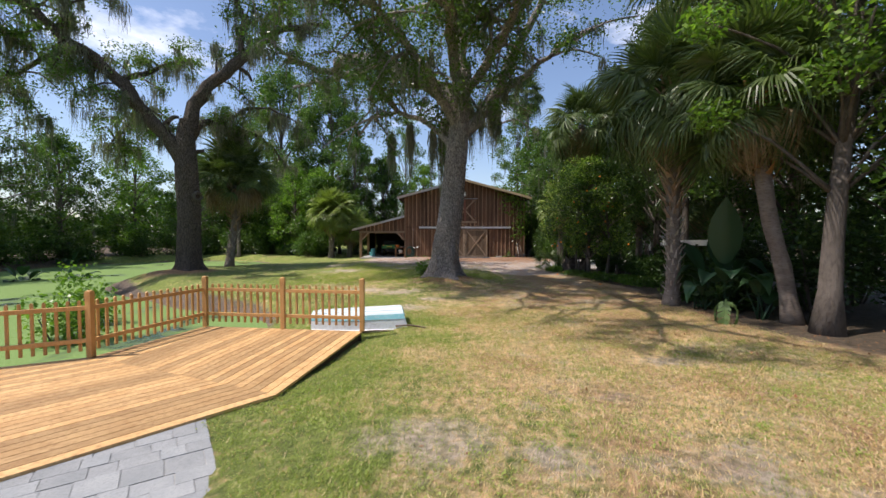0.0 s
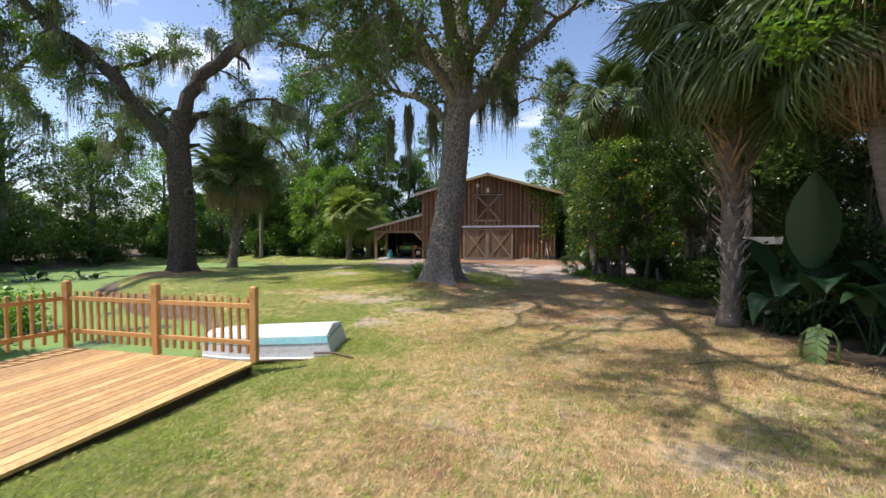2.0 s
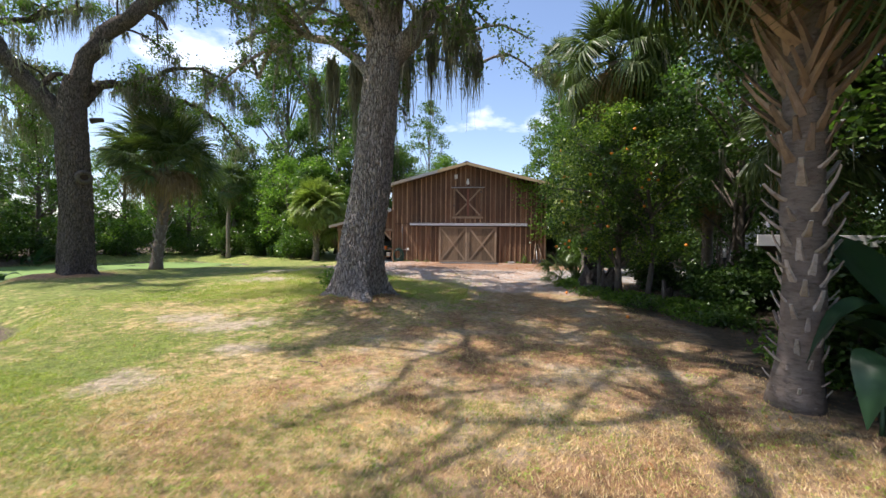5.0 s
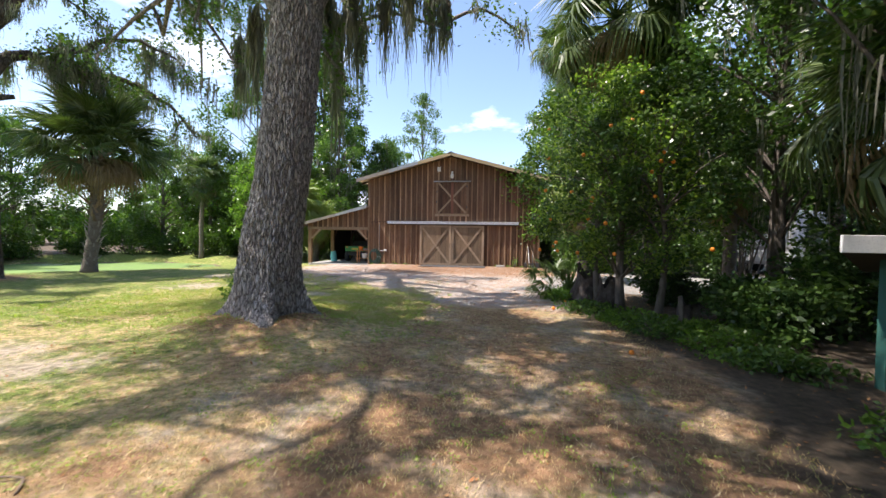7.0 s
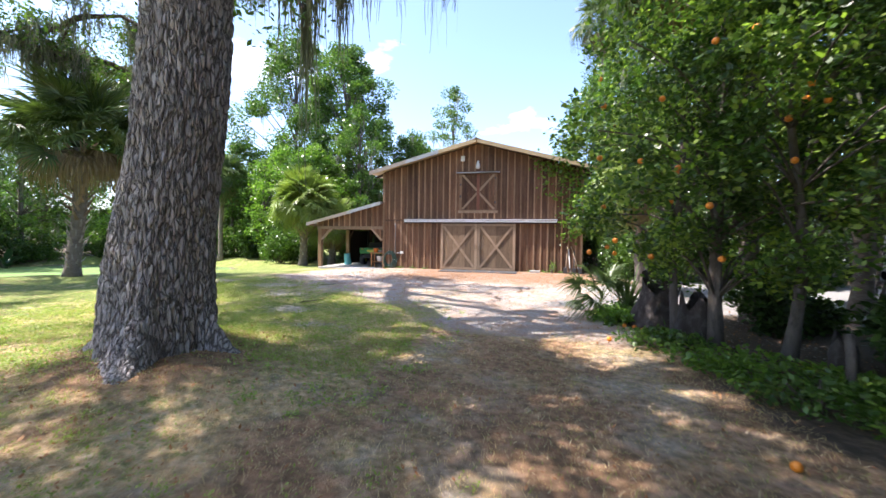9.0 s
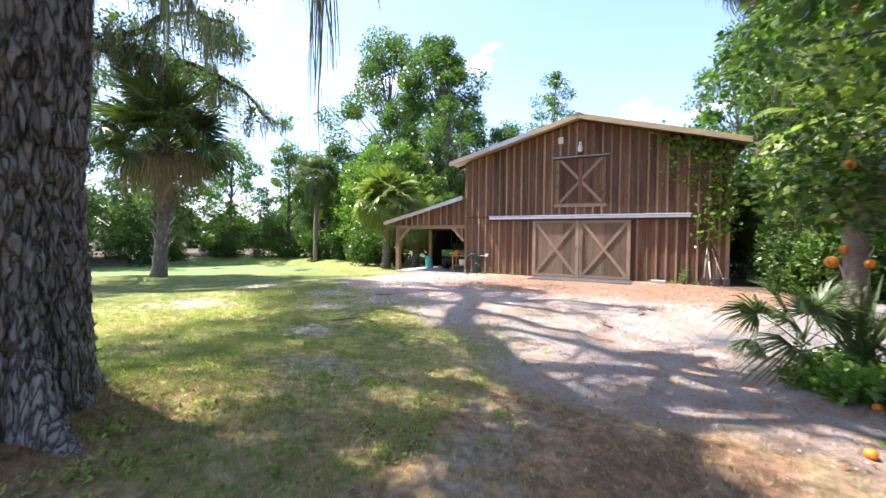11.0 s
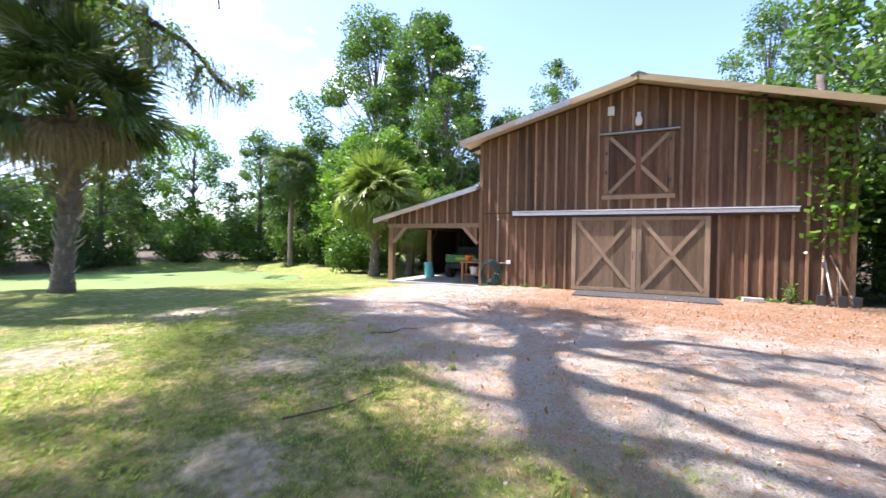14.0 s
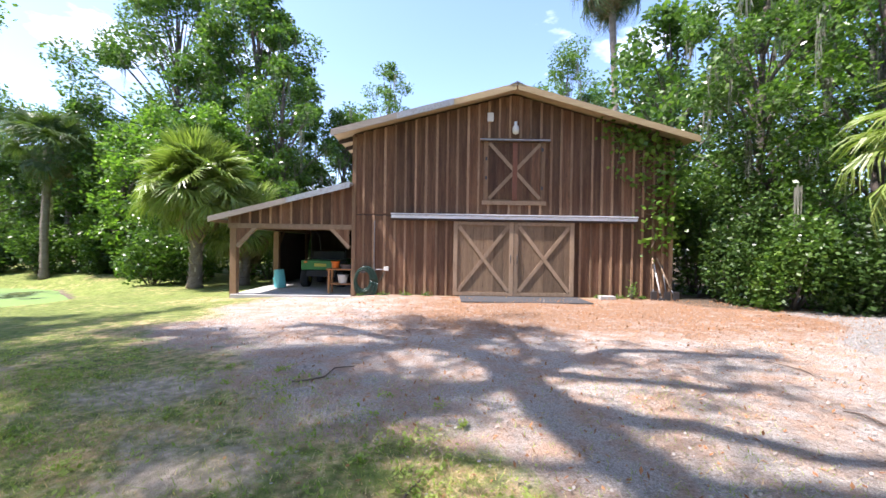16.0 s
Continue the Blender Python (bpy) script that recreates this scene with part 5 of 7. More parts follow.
def palm(at, trunk, r, size, seed, fronds=34, dead=8, boots=40, meshes=GREEN_FRONDS, label="cabbage palm with a round crown of fan fronds", low=-55, boot=None, boot_from=0.0, group="cabbage palms", long_from=2.0, hang=(22, 80)):
    rr = random.Random(seed)
    t = thing("palm", label, "palm tree", (at[0], at[1], land_at(*at) - 0.08), 0, group)
    bm = bmesh.new()
    tp = bend(trunk, 0.3)
    n = len(tp)
    tube(bm, tp, [r * (1 + 0.5 * math.exp(-i * 0.8)) * (1 + 0.05 * math.sin(i * 2.1)) for i in range(n)], 12, 0.12, rr)
    part("trunk", bm, PALMBARK, t)
    for k in range(boots):
        f = boot_from + (1 - boot_from) * (k + rr.random()) / boots
        i = min(n - 1, int(f * (n - 1)))
        q = tp[i].lerp(tp[min(i + 1, n - 1)], f * (n - 1) - i)
        a = k * 2.4
        m = Matrix.Translation(q + Vector((math.cos(a), math.sin(a), 0)) * r * 0.85) @ pose(0, 0, 0, 0, rr.uniform(-15, 25), math.degrees(a)) @ Matrix.Scale(rr.uniform(0.85, 1.35) * (0.4 + 0.75 * f) * max(0.7, r / 0.2), 4)
        if f > long_from:
            m = m @ pose(0, 0, 0, 28 * (-1) ** k + rr.uniform(-8, 8), 0, 0) @ Matrix.Diagonal((1.25, 0.85, 2.3, 1) if r < 0.2 else (0.7, 0.9, 1.15, 1))
        shared("boot", boot or (boot_pale if f < 0.42 else bootme), t, m)
    top = tp[-1]
    for k in range(fronds):
        f = (k + 0.5) / fronds
        el = 82 - (82 - low) * f ** 0.9 + rr.uniform(-16, 16)
        m = Matrix.Translation(top + Vector((0, 0, 0.25 * (1 - f)))) @ pose(0, 0, 0, 0, -el, k * 137.5 + rr.uniform(-12, 12)) @ pose(0, 0, 0, rr.uniform(-45, 45), 0, 0) @ Matrix.Scale(size * rr.uniform(0.7, 1.12), 4)
        shared("frond", meshes[min(2, int(f * 3))], t, m)
    for k in range(dead):
        m = Matrix.Translation(top - Vector((0, 0, 0.15))) @ pose(0, 0, 0, 0, rr.uniform(*hang), k * 137.5 + 40) @ Matrix.Scale(size * rr.uniform(0.7, 0.95), 4)
        shared("dead_frond", DEAD_FRONDS[k % 2], t, m)
    return t


palm((6.62, 11.95), [(0, 0, 0), (0.05, 0, 1.2), (0.0, 0, 2.6), (-0.05, 0, 6.1)], 0.18, 1.35, 3, 66, 20, 190, label="cabbage palm with a boot-covered trunk and drooping dry fronds", low=-50, long_from=0.5)
palm((7.95, 9.3), [(0, 0, 0), (-0.3, 0, 1.4), (-0.62, 0.1, 2.8), (-0.85, 0.2, 5.2)], 0.16, 1.2, 5, 46, 20, 26, label="leaning cabbage palm with orange-brown boots under its crown", boot=boot_orange, boot_from=0.62)
palm((-13.5, 25.5), [(0, 0, 0), (0.15, 0, 1.2), (0.4, 0, 2.6), (0.42, 0, 3.8), (0.4, 0, 5.1)], 0.23, 1.5, 8, 80, 26, 120, FAN_FRONDS, label="cabbage palm with a dense dark crown beside the pond", low=-8, long_from=0.45, hang=(-2, 24))
palm((-10.15, 36.3), [(0, 0, 0), (0.05, 0, 1.6), (0, 0, 4.0)], 0.22, 1.25, 9, 140, 30, 60, PALE_FANS, "short cabbage palm with yellow-green fronds near the lean-to", -42)
palm((-8.8, 37.4), [(0, 0, 0), (0.1, 0, 1.2), (0.2, 0, 2.6)], 0.2, 1.15, 10, 44, 10, 16, PALE_FRONDS, "short cabbage palm with yellow-green fronds near the lean-to", -50)
palm((8.5, 41.8), [(0, 0, 0), (0.05, 0, 5), (-0.15, 0, 10), (-0.45, 0, 15.7)], 0.17, 1.35, 12, 36, 8, 0, label="very tall slim cabbage palm behind the barn")
palm((9.9, 14.2), [(0, 0, 0), (0.2, 0, 3), (-0.1, 0, 6), (-1.1, 0, 10.5)], 0.19, 1.5, 13, 30, 8, 0, label="tall cabbage palm among the dark trees")
palm((8.6, 22.6), [(0, 0, 0), (-0.2, 0, 2.5), (-0.7, 0, 5), (-1.2, 0, 8.0)], 0.17, 1.4, 14, 46, 18, 18, label="cabbage palm standing behind the orange tree")
palm((11.3, 17.6), [(0, 0, 0), (-0.2, 0, 1.6), (-0.5, 0, 4.0)], 0.17, 1.3, 15, 34, 8, 20, label="low cabbage palm at the edge of the trees", low=-35)
palm((11.4, 24.2), [(0, 0, 0), (0, 0, 2.0), (-0.1, 0, 4.2)], 0.18, 1.4, 16, 32, 6, 12, PALE_FRONDS, "cabbage palm beside the drive", -40)
palm((-21, 41.5), [(0, 0, 0), (0, 0, 3), (0.2, 0, 6.8)], 0.17, 1.3, 17, 32, 8, 0, label="slim cabbage palm across the pond")
palm((-22.5, 44.5), [(0, 0, 0), (0, 0, 3), (0.1, 0, 6.0)], 0.17, 1.2, 18, 30, 8, 0, label="slim cabbage palm across the pond")
palm((7.3, 26.0), [(0, 0, 0), (-0.05, 0, 1.5), (-0.1, 0, 3.4)], 0.16, 1.05, 20, 36, 6, 14, PALE_FRONDS, "pale cabbage palm at the edge of the gravel yard", -45)
palm((5.8, 22.9), [(0, 0, 0), (0, 0, 0.2)], 0.08, 0.62, 21, 10, 0, 0, label="small ground-level fan palm at the lawn's edge", low=8)
yucca = thing("yucca", "spiky green yucca with long upright strap leaves", "plant", (6.35, 22.9, land_at(6.35, 22.9)))
ry = random.Random(22)
for k in range(38):
    bm = bmesh.new()
    L, w, sag = ry.uniform(0.75, 1.15), ry.uniform(0.022, 0.034), ry.uniform(0.05, 0.55)
    rows = []
    for i in range(7):
        f = i / 6
        c = Vector((L * f * (0.55 + 0.45 * f * sag), 0, L * (f - sag * f ** 3)))
        h = w * (1 - f ** 2.2) + 0.001
        rows.append([bm.verts.new(c + Vector((0, e * h, abs(e) * h * 0.5))) for e in (-1, 0, 1)])
    for p0, p1 in zip(rows, rows[1:]):
        for e in (0, 1):
            bm.faces.new((p0[e], p0[e + 1], p1[e + 1], p1[e]))
    o = part("leaf", bm, PALMLEAF, yucca)
    o.matrix_basis = pose(0, 0, 0.05 * ry.random(), 0, ry.uniform(-38, 12), k * 137.5)

# the big broadleaf at the edge of the lawn, and the trees of the right-hand side
tree((7.75, 8.25), 9.5, 3.0, 40, BRIGHTLEAF, 15000, 0.12, 0.42, 0.19, 40, "broadleaf tree with a thick grey trunk and bright leaves", lean=(0.5, 0.2))
# The second tree is added up-sun of the low palm to darken it.
tree((9.3, 15.9), 11.5, 2.7, 41, DARKLEAF, 16000, 0.13, 0.5, 0.13, 40, "slender tree with a high dark crown, added to shade the palm", group="")
RIGHT = ((10.2, 6.2, 11, 3.2), (11.2, 9.6, 12, 3.4), (10.4, 12.6, 11, 3.0), (11.4, 16.0, 12, 3.4), (10.6, 20.6, 11, 3.0),
         (9.0, 32.6, 10.5, 2.9), (11.8, 31.8, 12.5, 3.4), (8.4, 36.6, 11, 3.0), (14.0, 36, 13, 3.6), (12.6, 21.8, 12, 3.2), (15.5, 12, 12, 3.6), (17, 21, 13, 4), (19, 33, 13, 4), (9.6, 3.0, 11, 3.0), (16, 41, 14, 4), (11.6, 42.5, 11, 3.2))
for i, (x, y, h, r) in enumerate(RIGHT):
    near = y < 34 and x < 13
    tree((x, y), h, r, 60 + i, (WOODLEAF if i % 2 else BRIGHTLEAF) if y > 28 else (DARKLEAF if i % 3 else WOODLEAF), 20000 if near else 8000, 0.14 if near else 0.25, 0.25, 0.17, 44, "tall dense tree at the edge of the yard", moss=14 if near else 0)
for i, (x, y, sx, sy, h) in enumerate(((9.6, 10.6, 1.3, 1.6, 2.8), (9.2, 13.2, 1.2, 1.5, 2.6), (10.6, 8.6, 1.2, 1.6, 2.6), (9.9, 5.6, 1.2, 1.6, 2.6), (10.6, 15.6, 1.2, 1.5, 2.6), (9.2, 18.6, 0.9, 1.2, 1.25),
                                        (7.75, 31.8, 0.9, 1.2, 3.4), (8.3, 30.7, 1.2, 1.1, 3.0), (9.8, 30.2, 1.3, 1.1, 2.8), (11.6, 29.8, 1.3, 1.1, 2.6), (13.4, 29.6, 1.3, 1.1, 2.6), (7.7, 33.8, 0.9, 1.3, 4.8), (7.1, 36, 0.9, 1.3, 4.0),
                                        (8.8, 22.2, 1.0, 0.9, 1.3), (7.9, 11.6, 0.7, 0.8, 1.2), (12.4, 12.4, 1.4, 1.8, 3.4), (12.8, 17.6, 1.4, 1.8, 3.2), (12, 4.6, 1.6, 2, 3.4), (13, 8.4, 1.6, 2, 3.6), (10.6, 18.9, 1.0, 1.2, 2.6), (12.0, 20.2, 1.2, 1.2, 3.2), (14.4, 21.6, 1.3, 1.2, 3.4), (9.6, 19.9, 0.8, 0.9, 1.1), (7.75, 12.8, 0.45, 0.45, 2.2))):
    bush((x, y), (sx, sy, h), 100 + i, ((DARKLEAF, WOODLEAF)[i % 2] if 6 <= i <= 12 else DARKLEAF), 8600 if 6 <= i <= 12 else 4600, 0.125 if 6 <= i <= 12 else 0.13, "dense dark-green shrub under the trees")

bush((12.4, 25.6), (1.6, 1.3, 4.4), 180, DARKLEAF, 6000, 0.15, "overhanging shrub beside the drive", "", 1.9)
bush((13.8, 27.6), (1.6, 1.3, 4.6), 181, DARKLEAF, 6000, 0.15, "overhanging shrub beside the drive", "", 2.0)
# orange tree over the lawn's edge
orange = tree((7.15, 20.4), 5.8, 2.5, 44, ORANGELEAF, 19000, 0.1, 0.2, 0.085, 46, "orange tree bearing ripe fruit", moss=0, group="")
orange.name = "orange_tree"
ro = random.Random(9)
for k in range(26):
    a, q = ro.uniform(2.2, 5.2), ro.uniform(1.5, 2.3)
    bm = bmesh.new()
    bmesh.ops.create_icosphere(bm, subdivisions=2, radius=0.042)
    o = part("orange", bm, FRUIT, orange, "ripe orange fruit")
    o.location = (math.cos(a) * q, math.sin(a) * q, ro.uniform(1.2, 5.2))
tree((6.75, 20.9), 4.6, 1.6, 45, DARKLEAF, 7000, 0.1, 0.35, 0.06, 24, "slender tree beside the orange tree", group="")
tree((7.7, 19.6), 5.4, 1.8, 46, DARKLEAF, 8000, 0.1, 0.4, 0.065, 24, "slender pale-trunked tree at the lawn's edge", group="")

# woods round the pond and behind the barn
WOODS = ((-35, 6, 11, 3.6, 0), (-36, 12, 12, 3.8, 1), (-36, 18, 12, 4, 0), (-36, 24, 11, 3.6, 2), (-36, 30, 11, 4, 1), (-34, 36, 10.5, 3.6, 0), (-31, 41, 10.5, 3.6, 2), (-27, 44, 10.5, 3.6, 1), (-23, 46, 10.5, 3.4, 0),
         (-19, 47, 10, 3.4, 1), (-15.5, 45, 8, 2.8, 2), (-12.6, 41.5, 8.5, 2.8, 2), (-7.4, 51, 11, 3.2, 0), (-9.4, 43, 12, 2.8, 0), (-7.4, 49, 11, 3.2, 0), (-3, 53, 10.5, 3, 2), (-6.0, 61, 19.5, 3.8, 1),
         (2.5, 58, 9, 3, 0), (12, 55, 15, 4, 2), (9.2, 53, 17.5, 3.8, 1), (16, 52, 15, 4, 0), (-40, 0, 13, 4, 0), (-38, 40, 12, 4, 0), (-30, 50, 11, 4, 1), (-28, -3, 12, 4, 0), (-42, 22, 14, 4.4, 1))
for i, (x, y, h, r, k) in enumerate(WOODS):
    tree((x, y), h, r, 200 + i, (WOODLEAF, OAKLEAF, BRIGHTLEAF)[k], 12500, 0.21, 0.15, 0.2, 40, "leafy woodland tree beyond the pond", moss=24 if k < 2 else 0)
for i, (x, y, h, r) in enumerate(((-20.5, 51, 22, 6.4), (-13.6, 49, 19.5, 5.2))):
    tree((x, y), h, r, 260 + i, WOODLEAF, 36000, 0.26, 0.16, 0.34, 64, "tall spreading tree behind the palms", moss=40)
rw = random.Random(6)
EDGE = [(-34.5, 8), (-34.8, 20), (-33.5, 30), (-31, 38.5), (-24.5, 43), (-18.5, 42.3), (-13.5, 40)]
k = 0
for (xa, ya), (xb, yb) in zip(EDGE, EDGE[1:]):
    steps = max(2, int(math.hypot(xb - xa, yb - ya) / 1.9))
    for j in range(steps):
        f = j / steps
        h = rw.uniform(1.6, 3.2)
        bush((xa + (xb - xa) * f + rw.uniform(-0.5, 0.5), ya + (yb - ya) * f + rw.uniform(-0.4, 0.8)), (rw.uniform(1.1, 1.7), rw.uniform(1.0, 1.5), h), 300 + k, (WOODLEAF, DARKLEAF, WOODLEAF)[k % 3], 2200, 0.19, "green shrub on the far bank of the pond")
        if j % 2 == 0:
            h = rw.uniform(3.6, 5.4)
            bush((xa + (xb - xa) * f - 2.6 * (1 if ya < 38 else 0.4), ya + (yb - ya) * f + (0 if ya < 38 else 2.8)), (rw.uniform(1.8, 2.3), rw.uniform(1.6, 2.2), h), 800 + k, (DARKLEAF, WOODLEAF)[k % 2], 3000, 0.24, "tall shrub behind the pond's far bank")
        k += 1
for i, (x, y, h) in enumerate(((-11.6, 38.4, 3), (-12.6, 37.4, 2.2), (-9, 40.5, 3.4), (-7.6, 43.5, 3.4), (-6.2, 47, 3.6))):
    bush((x, y), (1.4, 1.3, h), 400 + i, WOODLEAF, 3200, 0.16, "green shrub behind the palms")
for i, (x, y, h, r) in enumerate(((-12.3, 39.6, 7.5, 2.6), (-15.2, 41.6, 8.5, 2.8), (-18.4, 43.4, 8, 2.8), (-11.2, 43.4, 9.5, 2.6))):
    tree((x, y), h, r, 270 + i, BRIGHTLEAF if i == 1 else WOODLEAF, 7000, 0.22, 0.1, 0.13, 40, "bright-leaved young tree beyond the palms")
# mossy oaks across the water
for i, (x, y) in enumerate(((-27.5, 20.5), (-30, 30), (-25, 8))):
    tree((x - 5, y), 13, 5, 500 + i, OAKLEAF, 9000, 0.2, 0.3, 0.3, 40, "mossy oak on the far bank", moss=120, bark=OAKBARK)

# far woods all round, past counting
rng = np.random.default_rng(77)
a = rng.uniform(0, 2 * math.pi, 90000)
rad = rng.uniform(60, 74, len(a))
hmax = 7.5 + 2.2 * np.sin(a * 7) + 1.8 * np.sin(a * 17 + 1) + 1.3 * np.sin(a * 41 + 2)
P = np.stack([np.cos(a) * rad - 8, np.sin(a) * rad + 18, hmax * rng.uniform(0, 1, len(a)) ** 0.7 - 0.3], 1)
tagged(new("far_woods", leaf_cloud("far_woods", P, 0.95, WOODLEAF, rng)), "distant woods closing the view all round", "woods", kind="stuff")
# SMALL


# ---- lawn, litter and low growth ----
def scatter(n, x0, x1, y0, y1, seed):
    g = np.random.default_rng(seed)
    return g, g.uniform(x0, x1, n), g.uniform(y0, y1, n)


def on_lawn(x, y):
    """False on the deck, the pavers, the water and the barn."""
    d = np.array(N_) - np.array(F_)
    side = d[0] * (y - F_[1]) - d[1] * (x - F_[0])
    deckish = (side > -0.05) & (y < np.interp(x, [-9.7, -5.6, -5.05, -1.64], [4.1, 6.42, 8.6, 8.2])) & (x < np.interp(y, [4.94, 8.2], [-1.98, -1.59]))
    pav = (side <= 0) & ((x - H_[0]) * (G_[1] - H_[1]) - (y - H_[1]) * (G_[0] - H_[0]) < 0.04)
    return ~deckish & ~pav & (y < 32) & (shore_distance(x, y) < -0.3)


def blades(name, x, y, height, material, g):
    n = len(x)
    z = land(x, y)
    a = g.uniform(0, 2 * math.pi, n)
    w = np.stack([np.cos(a), np.sin(a), 0 * a], 1) * g.uniform(0.0022, 0.0045, (n, 1))
    h = height * g.uniform(0.5, 1.4, (n, 1))
    b = np.stack([x, y, z - 0.004], 1)
    lean = np.concatenate([g.normal(size=(n, 2)) * 0.75, np.ones((n, 1))], 1)
    return poly_mesh(name, np.stack([b - w, b + w, b + lean * h], 1).reshape(-1, 3), 3, material)


GREENBLADE = leaf_mat("green_grass_blade", (0.21, 0.29, 0.045), (0.30, 0.355, 0.075), (0.42, 0.45, 0.15), 0.6, 0.4)
DRYBLADE = leaf_mat("dry_grass_blade", (0.68, 0.47, 0.25), (0.56, 0.38, 0.18), (0.80, 0.64, 0.41), 0.7, 0.25)
for name, mat_, seed, n in (("green_grass", GREENBLADE, 1, 420000), ("dry_grass", DRYBLADE, 2, 330000)):
    g, x, y = scatter(n, -8, 8, 0.8, 27, seed)
    dry = dry_mask(x, y)
    patch = np.sin(x * 1.9 + 2 * np.sin(y * 0.8)) * np.sin(y * 1.6 + 1.5 * np.sin(x * 1.1)) * 0.5 + 0.5
    want = (1.0 - 0.8 * dry) * (0.3 + 0.9 * patch) if seed == 1 else 0.15 + dry * (1.15 - 0.75 * patch)
    keep = (g.uniform(0, 1, n) < want * (1 - 0.93 * gravel_mask(x, y)) * np.clip(1.25 - 0.035 * y, 0.3, 1)) & on_lawn(x, y) & (x < 6.9)
    keep &= (x > -3.5) | (y > 9)
    keep &= g.uniform(0, 1, n) > 0.85 * bare_mask(x, y)
    gn, xn, yn = scatter(330000 if seed == 1 else 260000, -3.4, 6.6, 1.4, 11.5, seed + 40)
    pn = np.sin(xn * 2.3 + 2 * np.sin(yn * 1.1)) * np.sin(yn * 1.9 + 1.5 * np.sin(xn * 1.3)) * 0.5 + 0.5
    dn = dry_mask(xn, yn)
    wn_ = (1.0 - 0.6 * dn) * (0.15 + 0.85 * pn ** 1.5) if seed == 1 else 0.1 + dn * (1.1 - 0.8 * pn)
    kn_ = (gn.uniform(0, 1, len(xn)) < wn_ * (1 - 0.8 * bare_mask(xn, yn))) & on_lawn(xn, yn)
    near_ = (x > -3.4) & (x < 6.6) & (y < 11.5)
    keep &= ~near_ | (g.uniform(0, 1, n) < 0.3)
    gf, xf, yf = scatter(150000 if seed == 1 else 50000, -5.5, 2.5, 17.5, 25, seed + 60)
    pf = np.sin(xf * 2.1 + 2 * np.sin(yf * 1.3)) * np.sin(yf * 2.2 + 1.5 * np.sin(xf * 1.2)) * 0.5 + 0.5
    kf = (gf.uniform(0, 1, len(xf)) < (0.2 + 0.8 * pf) * (1 - 0.9 * gravel_mask(xf, yf)) * (1 - 0.85 * bare_mask(xf, yf))) & on_lawn(xf, yf)
    tagged(new(name, blades(name, np.concatenate([x[keep], xn[kn_], xf[kf]]), np.concatenate([y[keep], yn[kn_], yf[kf]]), 0.043 if seed == 1 else 0.036, mat_, g)), "short lawn grass in uneven patches", "grass", kind="stuff")
# fallen leaves on the yard, round the oak and on the lawn
g, x, y = scatter(100000, -6, 9, 3, 32, 5)
want = 0.02 + 0.8 * smooth(25, 30, y) * smooth(-4.5, -1, x) + 0.9 * np.exp(-((x - 0.1) ** 2 + (y - 17.2) ** 2) / 3.5) + 0.12 * smooth(3, 6, x) + 0.25 * gravel_mask(x, y)
keep = (g.uniform(0, 1, len(x)) < want) & on_lawn(x, y)
P = np.stack([x[keep], y[keep], land(x[keep], y[keep]) + 0.008], 1)
tagged(new("fallen_leaves", leaf_cloud("fallen_leaves", P, 0.05, LITTER, g, 0.45, 6.0)), "scattered orange-brown fallen oak leaves", "leaves", kind="stuff")
# low leafy weeds in the lawn
for name, n, x0, x1, y0, y1, per, size, seed in (("lawn_weeds", 1500, -6.5, 3.2, 16.5, 26, 34, 0.042, 81), ("lawn_clover", 1100, -2.6, 6.4, 2.2, 16, 26, 0.03, 82)):
    g, x, y = scatter(n, x0, x1, y0, y1, seed)
    keep = (g.uniform(0, 1, n) < (1 - gravel_mask(x, y)) * (1 - bare_mask(x, y)) * (1 - 0.3 * dry_mask(x, y))) & on_lawn(x, y)
    x, y = np.repeat(x[keep], per), np.repeat(y[keep], per)
    spread = np.repeat(g.uniform(0.03, 0.13, keep.sum()), per)
    x, y = x + g.normal(size=len(x)) * spread, y + g.normal(size=len(x)) * spread
    P = np.stack([x, y, land(x, y) + g.uniform(0.005, 0.05, len(x))], 1)
    tagged(new(name, leaf_cloud(name, P, size, GREENBLADE, g, 0.5, 1.6)), "low green weeds in clumps on the lawn", "weeds", kind="stuff")
# pebbles of the gravel yard
g, x, y = scatter(26000, -5, 9, 19.5, 31.5, 6)
keep = g.uniform(0, 1, len(x)) < gravel_mask(x, y) * 0.8
P = np.stack([x[keep], y[keep], land(x[keep], y[keep]) + 0.006], 1)
GRIT = leaf_mat("gravel_chip", (0.36, 0.31, 0.27), (0.28, 0.235, 0.20), (0.52, 0.46, 0.41), 0.95, 0.05)
tagged(new("gravel_chips", leaf_cloud("gravel_chips", P, 0.03, GRIT, g, 0.9, 4.0)), "loose pale gravel chips", "gravel", kind="stuff")
# low bright ground cover under the trees
for i, (x, y, r) in enumerate(((6.4, 20.3, 0.7), (6.9, 19.2, 0.7), (7.3, 18.2, 0.8), (7.9, 17.2, 0.8), (8.2, 16.3, 0.7), (5.9, 22.0, 0.5), (6.2, 22.9, 0.6), (6.9, 22.4, 0.6), (7.6, 12.9, 0.6), (8.0, 13.9, 0.7), (8.9, 17.9, 0.8), (8.0, 18.6, 0.7))):
    bush((x, y), (r, r, 0.36), 700 + i, BRIGHTLEAF if i % 2 else WOODLEAF, 1100, 0.085, "low bright-green ground cover under the trees", "ground cover")
bush((-0.95, 17.9), (0.45, 0.4, 0.8), 730, BRIGHTLEAF, 900, 0.09, "small green sapling beside the oak's roots", "")
